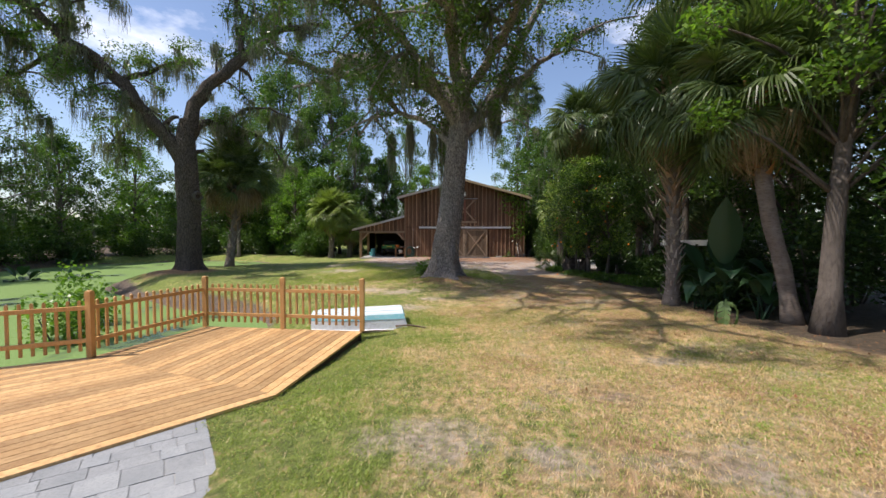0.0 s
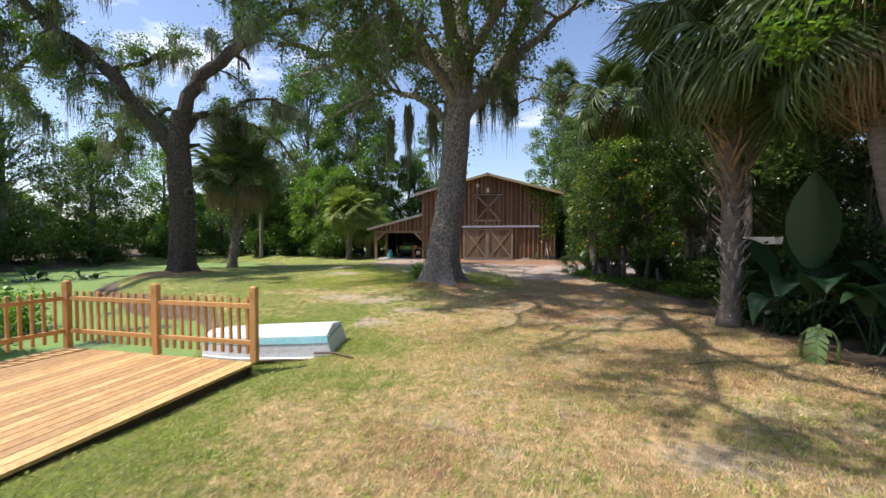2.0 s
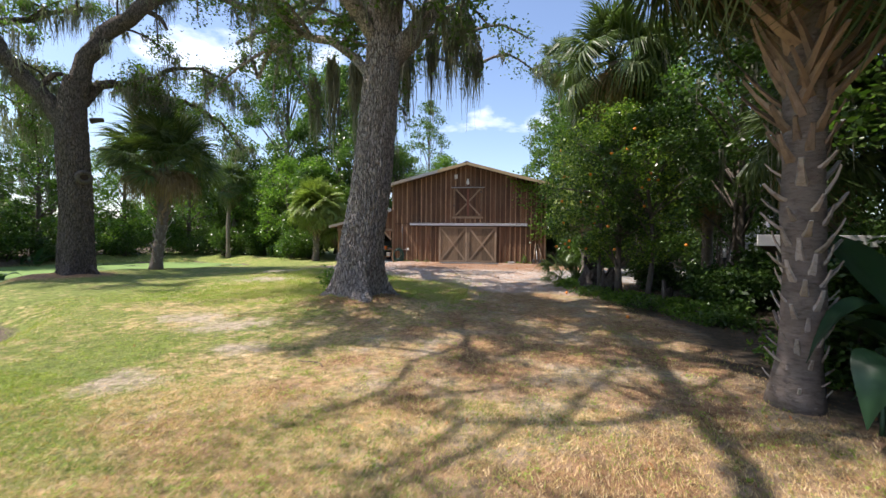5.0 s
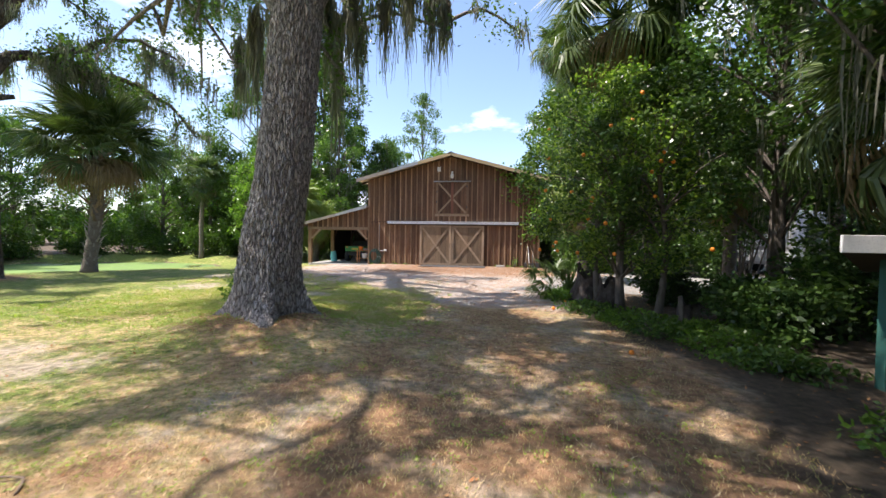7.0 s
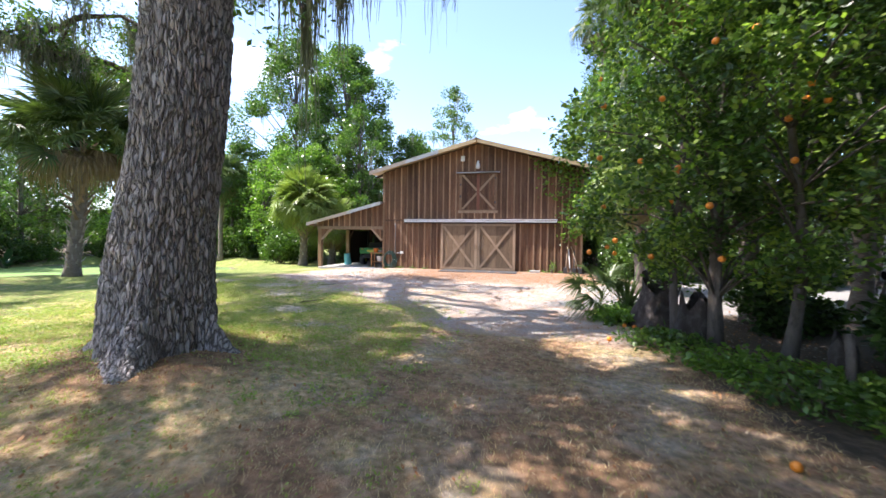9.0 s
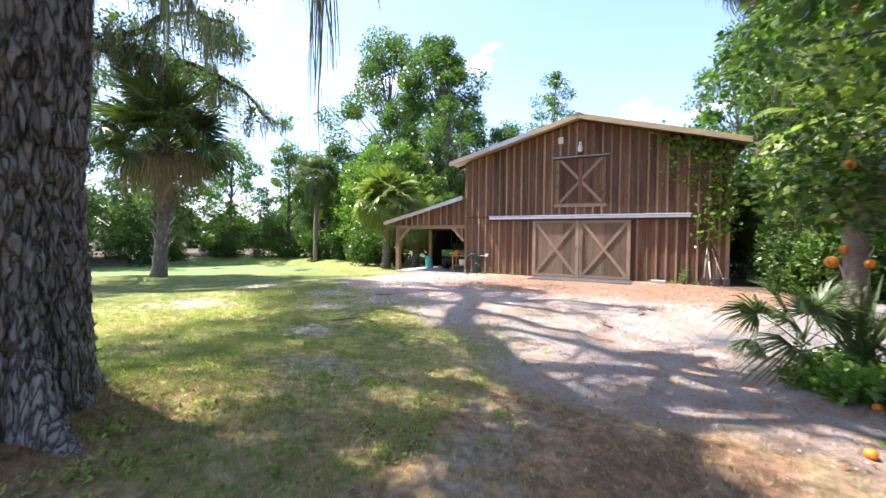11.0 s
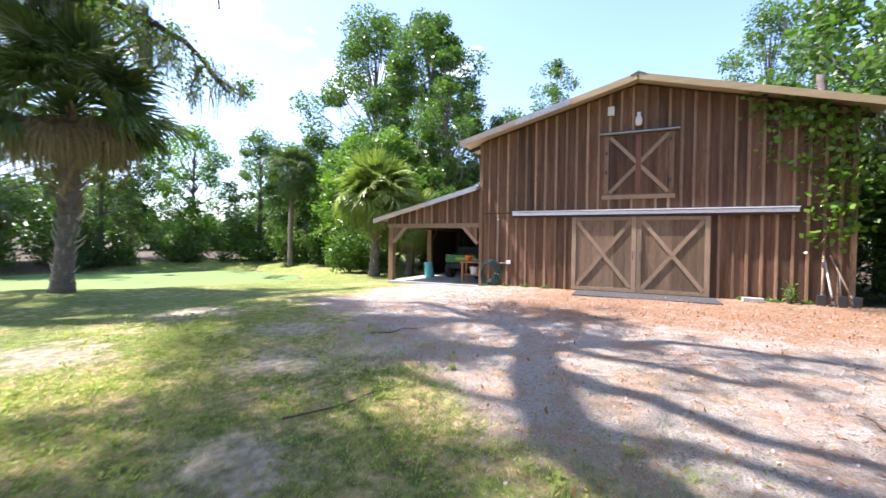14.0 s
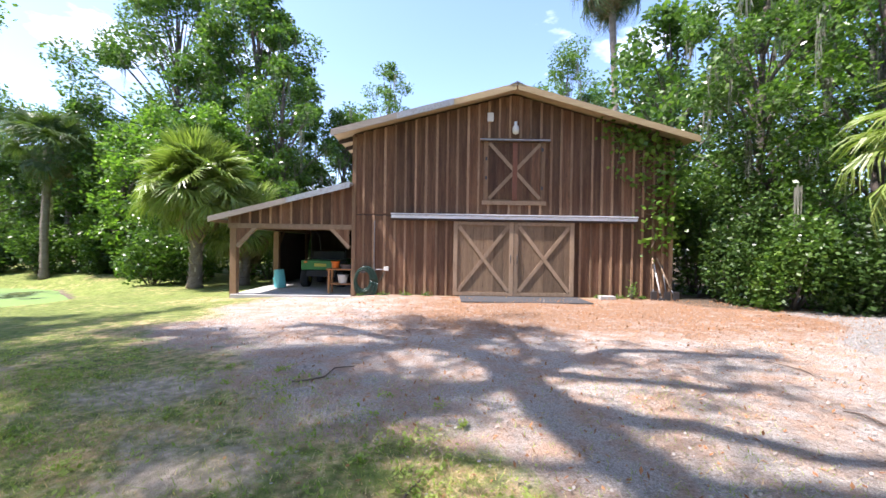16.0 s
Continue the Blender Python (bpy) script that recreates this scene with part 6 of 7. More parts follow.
for i, (x, y, h) in enumerate(((-9.5, 10.2, 1.7), (-11, 12.4, 1.2))):
    bush((x, y), (0.9, 0.8, h + 0.9), 740 + i, BRIGHTLEAF, 1500, 0.13, "leafy shrub at the pond's edge", "bank shrubs")


# ---- broad-leaved plants by the palm ----
def paddle(length, width, droop, seed):
    """A large paddle leaf on a stalk, ribbed and folded along its middle."""
    rr = random.Random(seed)
    bm = bmesh.new()
    st = 0.55 * length
    tube(bm, bend([(0, 0, 0), (st * 0.25, 0, st * 0.6), (st * 0.45, 0, st)], 0.15), [0.022, 0.02, 0.018, 0.016, 0.014, 0.013, 0.012, 0.012, 0.011, 0.011, 0.01, 0.01, 0.01, 0.01, 0.01, 0.01][:len(bend([(0, 0, 0), (st * 0.25, 0, st * 0.6), (st * 0.45, 0, st)], 0.15))], 6)
    rows = []
    for i in range(11):
        f = i / 10
        w = width * math.sin(math.pi * min(1, 0.06 + f * 0.94) ** 0.8) * 0.5 + 0.004
        c = Vector((st * 0.45 + length * 0.45 * f, 0, st + length * (0.75 * f - droop * f * f)))
        rows.append([bm.verts.new(c + Vector((0, k * w / 3, abs(k) * w * 0.11 + rr.uniform(-0.012, 0.012)))) for k in range(-3, 4)])
    for i in range(10):
        for k in range(6):
            bm.faces.new((rows[i][k], rows[i][k + 1], rows[i + 1][k + 1], rows[i + 1][k])).smooth = True
    return bm


def broad_plant(at, count, size, seed, label):
    rr = random.Random(seed)
    t = thing("broad_leaved_plant", label, "plant", (at[0], at[1], land_at(*at) - 0.02), 0, "broad-leaved plants")
    for k in range(count):
        o = part("leaf", paddle(size * rr.uniform(0.6, 1.15), size * rr.uniform(0.32, 0.42), rr.uniform(0.2, 1.0), seed * 10 + k), BROADLEAF, t)
        o.matrix_basis = pose(rr.uniform(-0.15, 0.15), rr.uniform(-0.15, 0.15), 0, 0, rr.uniform(-14, 22), k * 137.5)
    return t


broad_plant((7.5, 11.0), 13, 1.75, 3, "giant dark-green paddle-leaved plant beside the palm")
giant = bpy.data.objects["broad_leaved_plant"]
o = part("leaf", paddle(2.05, 0.78, 0.0, 77), BROADLEAF, giant, "tall upright blue-green leaf")
o.matrix_basis = pose(0, 0, 0.05, 0, -26, 240)
broad_plant((7.7, 9.9), 9, 1.1, 4, "dark-green paddle-leaved plant among the palms")
broad_plant((7.0, 11.2), 7, 0.8, 5, "dark-green paddle-leaved plant among the palms")
for i, (x, y) in enumerate(((-17.5, 35), (-19, 36.5), (-30.5, 33), (-15.0, 40.2), (-24.5, 23.5), (-22.5, 24.8))):
    broad_plant((x, y) if i > 1 else (x + 3.5, y + 4.5), 9, 1.3, 20 + i, "banana-like plant on the pond's bank")


def torn_leaf(length, width, seed):
    """A hanging banana leaf, split along its side veins into ragged strips."""
    rr = random.Random(seed)
    bm = bmesh.new()
    mid = lambda f: Vector((0.2 * math.sin(f * 2.4), 0, length * (0.2 * f - 1.4 * f * f)))
    rib = [mid(i / 8) for i in range(9)]
    tube(bm, rib, [0.014 - 0.0012 * i for i in range(9)], 6)
    for side in (-1, 1):
        f = 0.04
        while f < 0.97:
            step = rr.uniform(0.05, 0.09)
            g = min(0.99, f + step * 0.86)
            w = width * math.sin(math.pi * (0.1 + 0.86 * f)) ** 0.6 * rr.uniform(0.85, 1.08)
            sag = rr.uniform(-0.03, 0.05)
            rows = []
            for k in range(4):
                e = k / 3
                drop = Vector((0.03 * e, side * w * e, -sag * e - 0.05 * e * e))
                rows.append((bm.verts.new(mid(f) + drop), bm.verts.new(mid(g) + drop + Vector((0, 0, -0.012 * e)))))
            for (p0, p1), (q0, q1) in zip(rows, rows[1:]):
                bm.faces.new((p0, p1, q1, q0)).smooth = True
            f += step
    return bm


banana = thing("banana_plant", "young banana plant with torn pale leaves at the lawn's edge", "plant", (6.45, 9.35, land_at(6.45, 9.35)))
part("stem", tube(bmesh.new(), bend([(0, 0, -0.05), (0.02, 0.02, 0.3), (0, 0.02, 0.55)], 0.12), [0.035 - 0.003 * i for i in range(len(bend([(0, 0, -0.05), (0.02, 0.02, 0.3), (0, 0.02, 0.55)], 0.12)))], 8), FERNLEAF, banana)
for k, (a, L, w) in enumerate(((225, 0.62, 0.125), (150, 0.5, 0.1), (320, 0.5, 0.1))):
    o = part("leaf", torn_leaf(L, w, k), FERNLEAF, banana)
    o.matrix_basis = pose(0, 0, 0.5, 0, 0, a)

# ---- vine on the barn's corner ----
g = np.random.default_rng(12)
vine = thing("vine", "leafy green vine climbing the barn's corner", "vine", (0, 0, 0))
runs = []
for k, (xa, xb, za, zb) in enumerate(((6.1, 5.5, 1.5, 4.45), (6.15, 6.1, 1.8, 4.3), (5.9, 4.2, 3.9, 4.75), (5.0, 5.3, 4.5, 3.2), (4.4, 4.5, 4.7, 3.5), (6.0, 5.4, 2.2, 2.3), (5.6, 5.5, 1.9, 1.2), (5.9, 5.3, 2.9, 3.1), (4.3, 5.2, 4.75, 4.55), (5.1, 6.2, 4.6, 4.2), (5.3, 6.2, 4.2, 3.7))):
    pts = bend([(xa, 32.36, za), ((xa + xb) / 2 + 0.15, 32.33, (za + zb) / 2), (xb, 32.35, zb)], 0.25)
    runs += pts
    part("stem", tube(bmesh.new(), pts, [0.012] * len(pts), 5), STICK, vine)
C = np.array([tuple(q) for q in runs])
P = np.repeat(C, 11, 0)
P = P + g.normal(size=P.shape) * (0.2, 0.07, 0.2) - (0, 0.12, 0)
P[:, 1] = np.minimum(P[:, 1], 32.33)
add_mesh("foliage", leaf_cloud("foliage", P, 0.15, BRIGHTLEAF, g, 0.85, 0.1), vine)

# ---- things at the barn ----
lamp = thing("wall_lamp", "white jar-shaped outdoor lamp above the loft door", "lamp", (1.52, WALL_Y - 0.04, 4.55))
bm = bmesh.new()
tube(bm, [Vector((0, -0.12, z)) for z in (0, 0.03, 0.12, 0.2, 0.26, 0.3, 0.36)], [0.05, 0.085, 0.095, 0.085, 0.05, 0.045, 0.05], 12)
part("globe", bm, WHITE, lamp)
part("bracket", box(-0.03, -0.1, 0.28, 0.03, 0.0, 0.33, 0.005), WHITE, lamp)
sens = part("junction_box", box(0.7, WALL_Y - 0.12, 4.93, 0.88, WALL_Y - 0.037, 5.18, 0.012), WHITE)
tagged(sens, "small white box fixed high on the barn wall", "box")
out = thing("outlet_box", "white weatherproof outlet on the barn wall", "outlet", (-2.2, WALL_Y - 0.03, 0.57))
part("cover", box(-0.07, -0.08, -0.06, 0.07, 0.0, 0.06, 0.01), WHITE, out)
bm = bmesh.new()
tube(bm, bend([(-0.06, -0.02, -0.02), (-0.3, -0.02, -0.03), (-0.36, -0.02, 0.05), (-0.36, -0.02, 1.4)], 0.15), [0.013] * len(bend([(-0.06, -0.02, -0.02), (-0.3, -0.02, -0.03), (-0.36, -0.02, 0.05), (-0.36, -0.02, 1.4)], 0.15)), 6)
part("conduit", bm, SHEET, out, "grey metal conduit")
hose = thing("garden_hose", "coiled dark-green garden hose hung on the wall", "hose", (-2.85, WALL_Y - 0.1, 0.24))
for k in range(9):
    r = 0.22 + 0.02 * k
    pts = [Vector((math.cos(a) * r * 0.9 + 0.01 * k, -0.05 - 0.018 * (k % 3), math.sin(a) * r * 1.25 - 0.01 * k)) for a in np.linspace(0, 2 * math.pi, 30)]
    part("coil", tube(bmesh.new(), pts, [0.017] * 30, 6), HOSE, hose)
part("hanger", box(-0.06, -0.1, 0.2, 0.06, 0.06, 0.26, 0.01), DARKMETAL, hose)
tail = bend([(0.25, -0.06, -0.1), (0.45, -0.08, -0.05), (0.62, -0.05, 0.25)], 0.08)
part("tail", tube(bmesh.new(), tail, [0.011] * len(tail), 6), HOSE, hose)
matt = part("ramp_mat", box(-0.05, 31.05, land_at(1.5, 31.6) - 0.04, 3.42, 32.25, land_at(1.5, 31.6) + 0.03, 0.01), GREYMAT)
tagged(matt, "dark grey rubber mat before the sliding doors", "mat")
blk = part("concrete_block", box(3.98, 32.0, -0.24, 4.42, 32.2, -0.1, 0.012), CONCRETE)
tagged(blk, "pale concrete block lying against the barn", "block")
tools = (((5.5, 32.0, -0.2), (5.62, 32.34, 1.1), "shovel", BRACE), ((5.72, 31.98, -0.2), (5.64, 32.34, 0.9), "rake", WHITE), ((6.12, 31.95, -0.2), (5.74, 32.33, 1.0), "spade", BRACE), ((5.86, 31.95, -0.2), (5.9, 32.33, 0.8), "hoe", DARKMETAL))
for a, b, name, mat_ in tools:
    t = thing(name, "long-handled garden " + name + " leaning on the barn wall", "tool", a, 0, "garden tools")
    d = Vector(b) - Vector(a)
    part("handle", tube(bmesh.new(), [Vector((0, 0, 0)), d * 0.5, d], [0.02, 0.02, 0.018], 8), mat_, t)
    bm = box(-0.09, -0.012, 0.0, 0.09, 0.012, 0.26 if name != "rake" else 0.07, 0.01)
    part("blade", bm, DARKMETAL, t)
    part("socket", tube(bmesh.new(), [d * 0.12, d * 0.24], [0.03, 0.024], 8), DARKMETAL, t)
bush((4.95, 32.15), (0.16, 0.12, 0.55), 760, BRIGHTLEAF, 140, 0.07, "small weed sprouting at the barn's foot", "weeds")
for i in range(14):
    x = -2.9 + i * 0.63
    if not -0.4 < x < 3.7:
        bush((x, 32.26), (0.2, 0.1, 0.16), 770 + i, BRIGHTLEAF, 120, 0.05, "small weed sprouting at the barn's foot", "weeds")

# bench with pots
bench = thing("potting_bench", "small orange-brown wooden bench in the lean-to", "bench", (-3.65, 33.0, -0.24))
part("top", box(-0.42, -0.25, 0.72, 0.4, 0.25, 0.76, 0.006), TABLEWOOD, bench)
part("shelf", box(-0.38, -0.22, 0.28, 0.36, 0.22, 0.31, 0.004), TABLEWOOD, bench)
for a in (-0.38, 0.32):
    for b in (-0.22, 0.16):
        part("leg", box(a, b, 0, a + 0.06, b + 0.06, 0.72, 0.004), TABLEWOOD, bench)


def pot(name, at, r0, r1, h, mat_, label):
    bm = bmesh.new()
    tube(bm, [Vector((0, 0, z)) for z in (0, 0.02, h * 0.9, h * 0.92, h, h)], [r0 * 0.95, r0, r1, r1 * 1.1, r1 * 1.1, r1 * 0.9], 14)
    t = thing(name, label, "bucket" if "bucket" in name else "pot", at)
    part("body", bm, mat_, t)
    hp = [Vector((math.cos(a) * r1 * 1.02, 0, h * 0.95 + math.sin(a) * r1 * 0.5)) for a in np.linspace(0, math.pi, 9)]
    part("handle", tube(bmesh.new(), hp, [0.006] * 9, 5), DARKMETAL, t)


pot("bucket", (-3.85, 33.0, 0.52), 0.1, 0.13, 0.22, ORANGE, "orange plastic bucket on the bench")
pot("basin", (-3.5, 33.0, 0.52), 0.17, 0.2, 0.12, SHEET, "shallow grey basin on the bench")
pot("white_bucket", (-3.62, 33.0, 0.07), 0.13, 0.16, 0.26, WHITE, "white bucket on the bench's lower shelf")
pot("blue_bucket", (-6.3, 34.7, -0.24), 0.12, 0.16, 0.3, TURQ, "turquoise plastic bucket on the slab")
bag = part("feed_bag", prism([(math.cos(a) * 0.2, math.sin(a) * 0.11) for a in np.linspace(0, 2 * math.pi, 12)[:-1]], 0, 0.62), TURQ)
for v in bag.data.vertices:
    v.co.x *= 1 - 0.55 * max(0, v.co.z - 0.3)
bag.matrix_basis = pose(-6.05, 34.3, -0.24, 6, -5, 20)
tagged(bag, "crumpled turquoise bag standing on the slab", "bag")


# green utility vehicle
veh = thing("utility_vehicle", "green open utility vehicle parked in the lean-to", "vehicle", (-4.7, 35.5, -0.24))
part("cargo_box", box(-0.66, -1.2, 0.62, 0.66, -0.2, 0.95, 0.03), GREENPAINT, veh)
part("tailgate", box(-0.64, -1.23, 0.64, 0.64, -1.2, 0.93, 0.01), GREENPAINT, veh)
part("decal", box(-0.2, -1.238, 0.74, 0.2, -1.232, 0.84), YELLOW, veh, "pale yellow lettering panel")
part("chassis", box(-0.5, -1.1, 0.38, 0.5, 1.2, 0.6, 0.02), BLACK, veh)
part("seat", box(-0.58, -0.15, 0.62, 0.58, 0.35, 0.82, 0.04), BLACK, veh)
part("backrest", box(-0.58, -0.15, 0.82, 0.58, -0.05, 1.25, 0.03), BLACK, veh)
part("hood", box(-0.58, 0.75, 0.5, 0.58, 1.5, 0.95, 0.06), GREENPAINT, veh)
for xs in (-0.62, 0.62):
    rb = bend([(xs, -0.15, 0.7), (xs, -0.12, 1.8), (xs * 0.95, 0.6, 1.82), (xs, 1.0, 0.9)], 0.15)
    part("roll_bar", tube(bmesh.new(), rb, [0.025] * len(rb), 8), BLACK, veh)
    for ys in (-0.75, 1.05):
        w = part("wheel", tube(bmesh.new(), [Vector((xs - 0.13, ys, 0.31)), Vector((xs - 0.11, ys, 0.31)), Vector((xs + 0.11, ys, 0.31)), Vector((xs + 0.13, ys, 0.31))], [0.26, 0.31, 0.31, 0.26], 20), BLACK, veh)
        part("rim", tube(bmesh.new(), [Vector((xs - 0.135, ys, 0.31)), Vector((xs + 0.135, ys, 0.31))], [0.15, 0.15], 14), YELLOW, w)
for xs in (-0.5, 0.5):
    part("tail_light", box(xs - 0.05, -1.24, 0.86, xs + 0.05, -1.231, 0.92), ORANGE, veh)
part("shelf_board", box(-4.6, 38.8, 1.1, -3.3, 39.2, 1.14), POSTWOOD, barn)

# ---- upturned boat by the deck ----
boat = thing("rowing_boat", "upturned white dinghy with a teal stripe on the grass", "boat", (-0.85, 9.45, land_at(-1.5, 9.4) + 0.02), 9)
sec = []
for i in range(13):
    f = i / 12
    x = -2.1 * f
    w = 0.6 * (1 - max(0, f - 0.5) ** 2 * 1.6)
    h = 0.40 * (1 - 0.15 * f)
    sec.append((x, w, h))


def hull(rows):
    bm = bmesh.new()
    rings = [[bm.verts.new((x - 0.3 * z * max(0.0, 1 + x / 0.4), y, z)) for y, z in r] for x, r in rows]
    for a, b in zip(rings, rings[1:]):
        for k in range(len(a) - 1):
            bm.faces.new((a[k], a[k + 1], b[k + 1], b[k])).smooth = False
    bm.faces.new(rings[0])
    bm.faces.new(rings[-1][::-1])
    bmesh.ops.recalc_face_normals(bm, faces=bm.faces)
    return bm


part("hull", hull([(x, [(-w, 0), (-w * 0.95, h * 0.62), (-w * 0.86, h * 0.92), (0, h * 1.08), (w * 0.86, h * 0.92), (w * 0.95, h * 0.62), (w, 0)]) for x, w, h in sec]), HULL, boat)
part("bottom_panel", hull([(x - 0.01, [(-w * 0.84, h * 0.925 + 0.006), (0, h * 1.08 + 0.012), (w * 0.84, h * 0.925 + 0.006), (0, h * 0.95)]) for x, w, h in sec]), DECKBLUE, boat, "pale blue worn hull bottom")
for s in (-1, 1):
    part("stripe", hull([(x, [(s * w * 0.958, h * 0.66), (s * w * 0.885, h * 0.91), (s * w * 0.84, h * 0.91), (s * w * 0.9, h * 0.66)]) for x, w, h in sec]), TEAL, boat, "faded teal stripe")
for y in (-0.28, 0.0, 0.28):
    bm = bmesh.new()
    beam(bm, (-0.16, y, 0.435 - abs(y) * 0.12), (-2.0, y * 0.8, 0.37 - abs(y) * 0.08), 0.05, 0.025)
    part("keel_strip", bm, HULL, boat)
part("gunwale", hull([(x + 0.01, [(-w - 0.03, 0.0), (-w - 0.03, 0.04), (-w + 0.01, 0.05), (-w + 0.01, 0.0)]) for x, w, h in sec]), HULL, boat)
part("transom_trim", box(-0.098, -0.5, 0.3, -0.085, 0.5, 0.345, 0.004), TEAL, boat)
for i, (x, y, L, a) in enumerate(((-1.4, 8.62, 1.2, 8), (-0.7, 8.72, 0.7, -14), (-2.1, 8.7, 0.9, 3))):
    o = part("driftwood", tube(bmesh.new(), bend([(-L / 2, 0, 0.03), (0, 0.06, 0.05), (L / 2, 0, 0.025)], 0.15), [0.018] * len(bend([(-L / 2, 0, 0.03), (0, 0.06, 0.05), (L / 2, 0, 0.025)], 0.15)), 7, 0.4), STICK)
    o.matrix_basis = pose(x, y, land_at(x, y), 0, 0, a)
    tagged(o, "grey weathered branch lying beside the boat", "branch", "fallen branches")

# ---- right-hand side: green shelter, stumps, trailer ----
shel = thing("green_shelter", "small dark-green timber shelter with a white roof edge", "shed", (8.85, 15.75, land_at(8.85, 15.75)))
for x, y in ((0.12, 0), (2.4, 0), (0.85, 0.8), (2.4, 0.8)):
    part("post", box(x - 0.07, y - 0.07, -0.1, x + 0.07, y + 0.07, 1.62 if not y else 1.42, 0.008), SHEDGREEN, shel)
bm = prism([(-0.72, -0.42), (2.9, -0.42), (2.9, 1.05), (0.62, 1.05)], 0, 0.05)
for v in bm.verts:
    v.co.z += 1.66 - 0.2 * (v.co.y + 0.42)
# Roof coloured dark for the shade on its side and underside.
part("roof", bm, SHADEDWOOD, shel)
part("fascia", box(-0.74, -0.46, 1.66, 2.93, -0.425, 1.86, 0.006), WHITE, shel, "white painted roof edge")
part("back_panel", box(0.92, 0.76, 0.0, 2.33, 0.8, 1.4), SHEDGREEN, shel)
part("floor_board", box(0.95, 0.08, 0.02, 2.3, 0.7, 0.08), SHADEDWOOD, shel)
bm = bmesh.new()
beam(bm, (0.17, 0, 1.15), (0.6, 0, 1.6), 0.06, 0.06)
part("brace", bm, SHEDGREEN, shel)


STUMPBARK = surface("old_stump_bark", (0.05, 0.036, 0.03), (0.032, 0.024, 0.02), (0.11, 0.095, 0.085), 2.2, 12, (1, 1, 0.6), 0.95, 0.9, 0.04)


def stump(at, r, h, seed, label):
    """A broken old stump: flared at the foot, ragged and hollow at the top."""
    bm = bmesh.new()
    off = Vector((seed * 3.1, 0, 0))
    rings = []
    for i in range(15):
        f = i / 14
        ring = []
        for k in range(40):
            a = 2 * math.pi * k / 40
            d = Vector((math.cos(a), math.sin(a), 0))
            q = r * (0.62 + 0.5 * math.exp(-f * 4.5) - 0.12 * f) * (1 + 0.3 * noise.noise(d * 1.5 + Vector((0, 0, f * 1.6)) + off) + 0.14 * noise.noise(d * 5 + Vector((0, 0, f * 5)) + off))
            top = h * (0.72 + 0.4 * noise.noise(d * 0.9 + off * 2) + 0.05 * noise.noise(d * 4 + off))
            ring.append(bm.verts.new(d * q + Vector((0, 0, top * f))))
        rings.append(ring)
    rings.append([bm.verts.new(v.co * 0.6 + Vector((0, 0, v.co.z * 0.18 - 0.12))) for v in rings[-1]])
    for p0, p1 in zip(rings, rings[1:]):
        for k in range(40):
            bm.faces.new((p0[k], p0[(k + 1) % 40], p1[(k + 1) % 40], p1[k])).smooth = True
    bm.faces.new(rings[-1])
    o = part("stump", bm, STUMPBARK)
    o.location = (at[0], at[1], land_at(*at) - 0.05)
    tagged(o, label, "stump", "old stumps")


stump((6.65, 21.7), 0.55, 1.15, 1, "dark weathered tree stump at the hedge's edge")
stump((6.95, 20.7), 0.42, 1.0, 2, "tall dark tree stump under the orange tree")
stump((8.1, 19.2), 0.25, 0.7, 3, "low dark stump under the trees")
for i, (x, y, h) in enumerate(((7.75, 18.55, 0.7),)):
    o = part("stake", tube(bmesh.new(), [Vector((0, 0, -0.1)), Vector((0.02, 0, h * 0.5)), Vector((0, 0.02, h))], [0.05, 0.046, 0.044], 8), GREYBARK)
    o.location = (x, y, land_at(x, y))
    tagged(o, "short grey wooden stake among the plants", "stake", "stakes")

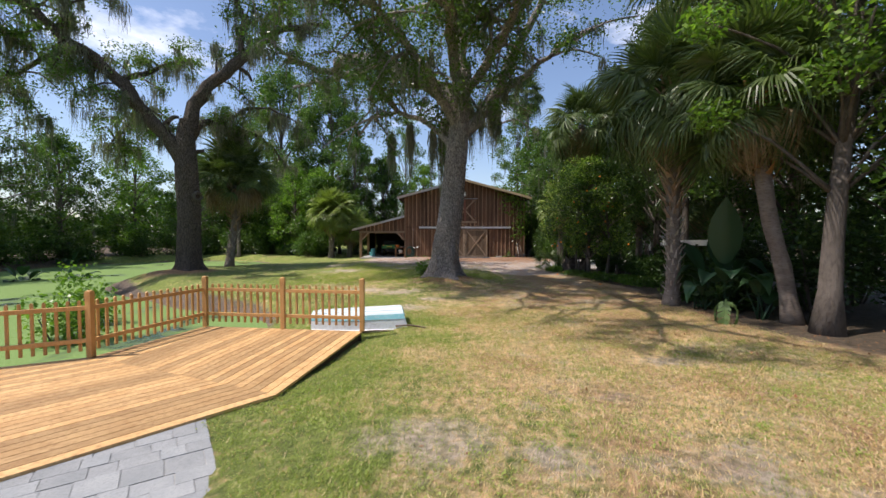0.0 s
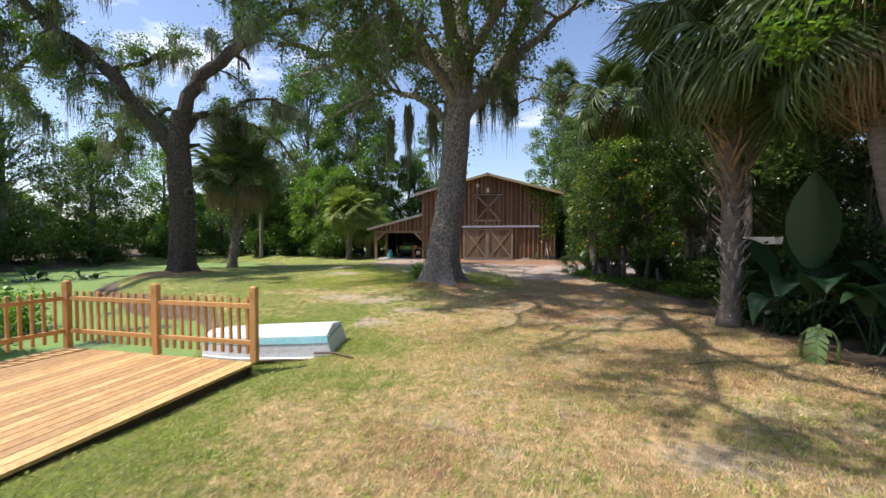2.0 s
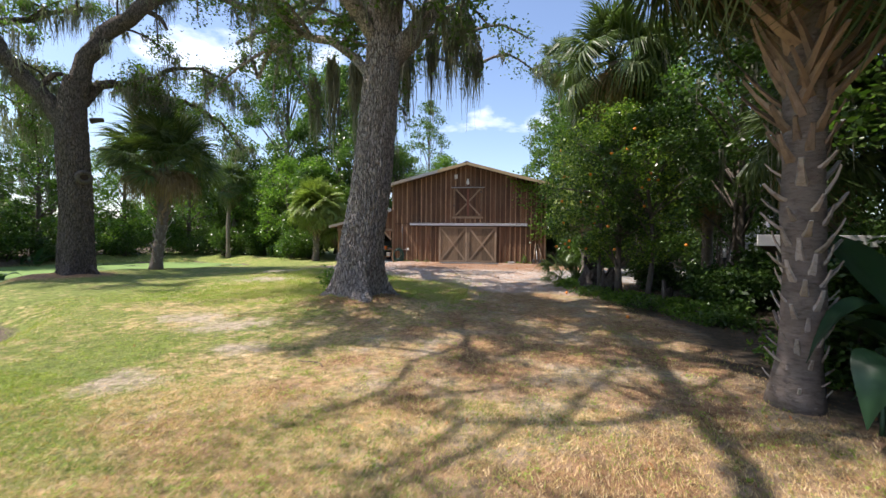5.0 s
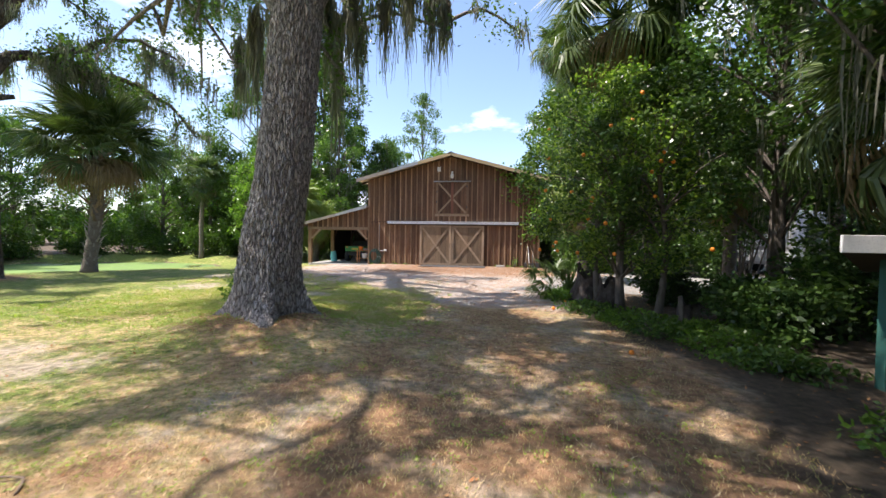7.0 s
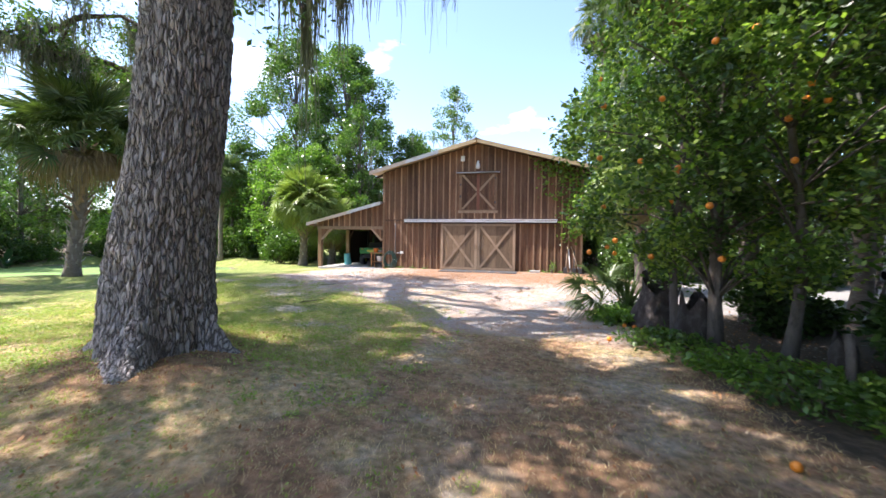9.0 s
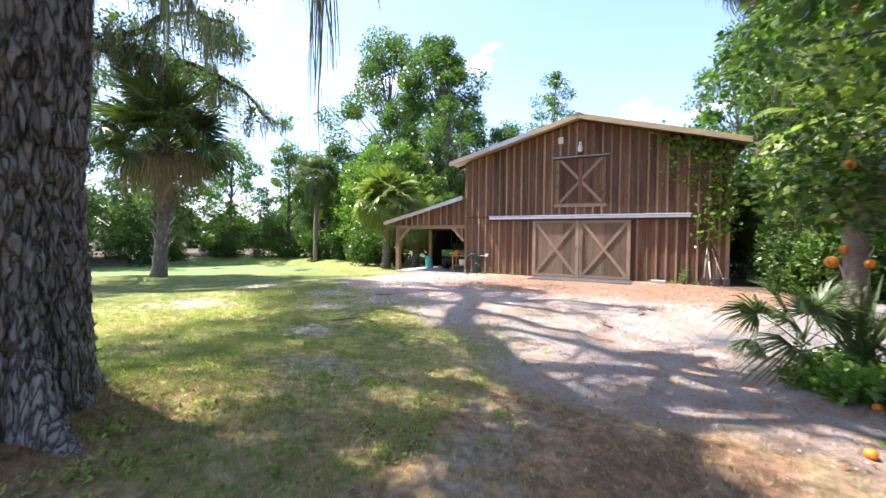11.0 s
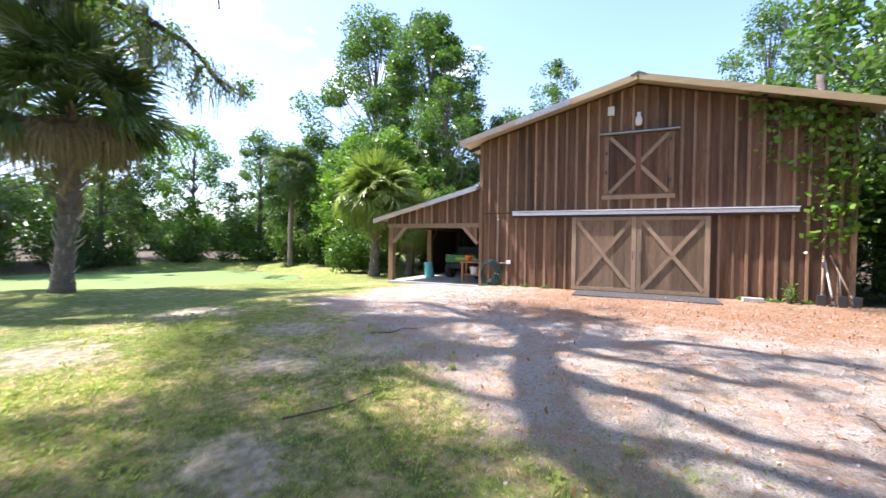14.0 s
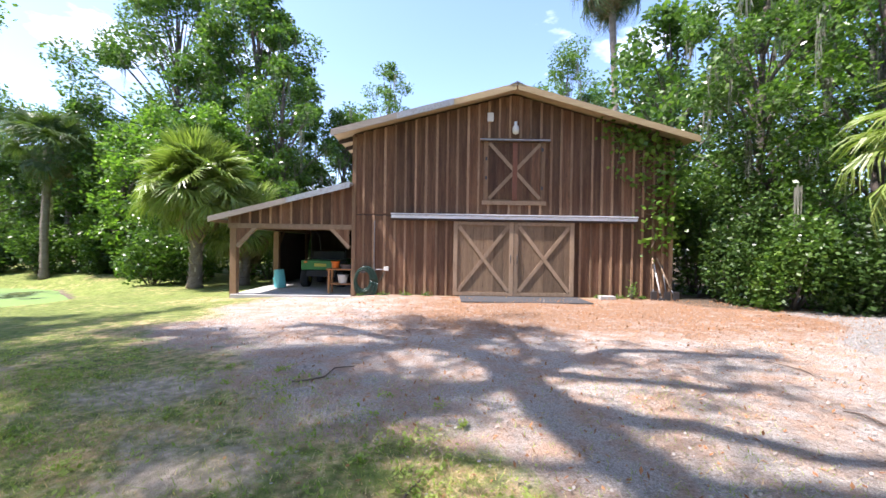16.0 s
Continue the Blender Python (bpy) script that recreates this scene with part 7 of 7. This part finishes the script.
rv = thing("travel_trailer", "greyish-white travel trailer parked beyond the hedge", "trailer", (17.0, 33.4, land_at(17.0, 33.4)), 22)
AGEDWHITE = surface("aged_grey_white_panel", (0.40, 0.41, 0.43), (0.34, 0.35, 0.37), (0.26, 0.26, 0.26), 0.9, 8, (1, 1, 0.5), 0.5, 0.1, 0.004)
part("body", box(-1.2, -3.0, 0.5, 1.2, 3.0, 3.0, 0.15), AGEDWHITE, rv)
part("stripe", box(-1.215, -3.0, 1.2, -1.203, 2.9, 1.35), SHEET, rv)
part("end_panel", box(-1.0, -3.03, 0.7, 1.0, -3.003, 1.5, 0.01), SHEET, rv)
part("window", box(-0.6, -3.02, 1.75, 0.6, -3.004, 2.4, 0.01), GLASS, rv)
part("window", box(-1.22, -1.6, 1.7, -1.204, -0.4, 2.4, 0.005), GLASS, rv)
part("tail_light", box(0.78, -3.05, 1.1, 1.02, -3.034, 1.65), plain("red_lens", (0.55, 0.015, 0.03), 0.25), rv, "red tail light")
part("bumper", box(-1.1, -3.15, 0.42, 1.1, -3.05, 0.56, 0.02), DARKMETAL, rv)
for xs in (-1.05, 1.05):
    for ys in (-0.4, 0.5):
        part("wheel", tube(bmesh.new(), [Vector((xs - 0.1, ys, 0.34)), Vector((xs - 0.08, ys, 0.34)), Vector((xs + 0.08, ys, 0.34)), Vector((xs + 0.1, ys, 0.34))], [0.28, 0.34, 0.34, 0.28], 18), BLACK, rv)

# fruit and sticks on the ground
for i, (x, y) in enumerate(((5.6, 20.4), (6.3, 21.3), (6.05, 21.6), (6.2, 21.5), (6.6, 22.0), (6.35, 16.75))):
    bm = bmesh.new()
    bmesh.ops.create_icosphere(bm, subdivisions=2, radius=0.042)
    o = part("fallen_orange", bm, FRUIT)
    o.location = (x, y, land_at(x, y) + 0.035)
    tagged(o, "ripe orange fallen on the ground", "orange", "fallen oranges")
rs = random.Random(3)
for i, (x, y, L) in enumerate(((-0.9, 22.6, 1.3), (4.9, 9.0, 0.9), (-1.9, 25.0, 0.8), (3.9, 25.5, 0.9), (3.4, 24.0, 0.5), (1.0, 12.4, 0.5))):
    p0 = bend([(-L / 2, 0, 0.012), (-L * 0.1, rs.uniform(-0.12, 0.12), 0.02), (L * 0.2, rs.uniform(-0.1, 0.1), 0.03), (L / 2, 0, 0.012)], 0.12)
    o = part("fallen_branch", tube(bmesh.new(), p0, [0.004 + 0.008 * (1 - e / len(p0)) for e in range(len(p0))], 6, 0.3), STICK)
    o.matrix_basis = pose(x, y, land_at(x, y), 0, 0, rs.uniform(0, 180))
    tagged(o, "dead grey stick lying on the ground", "branch", "fallen branches")
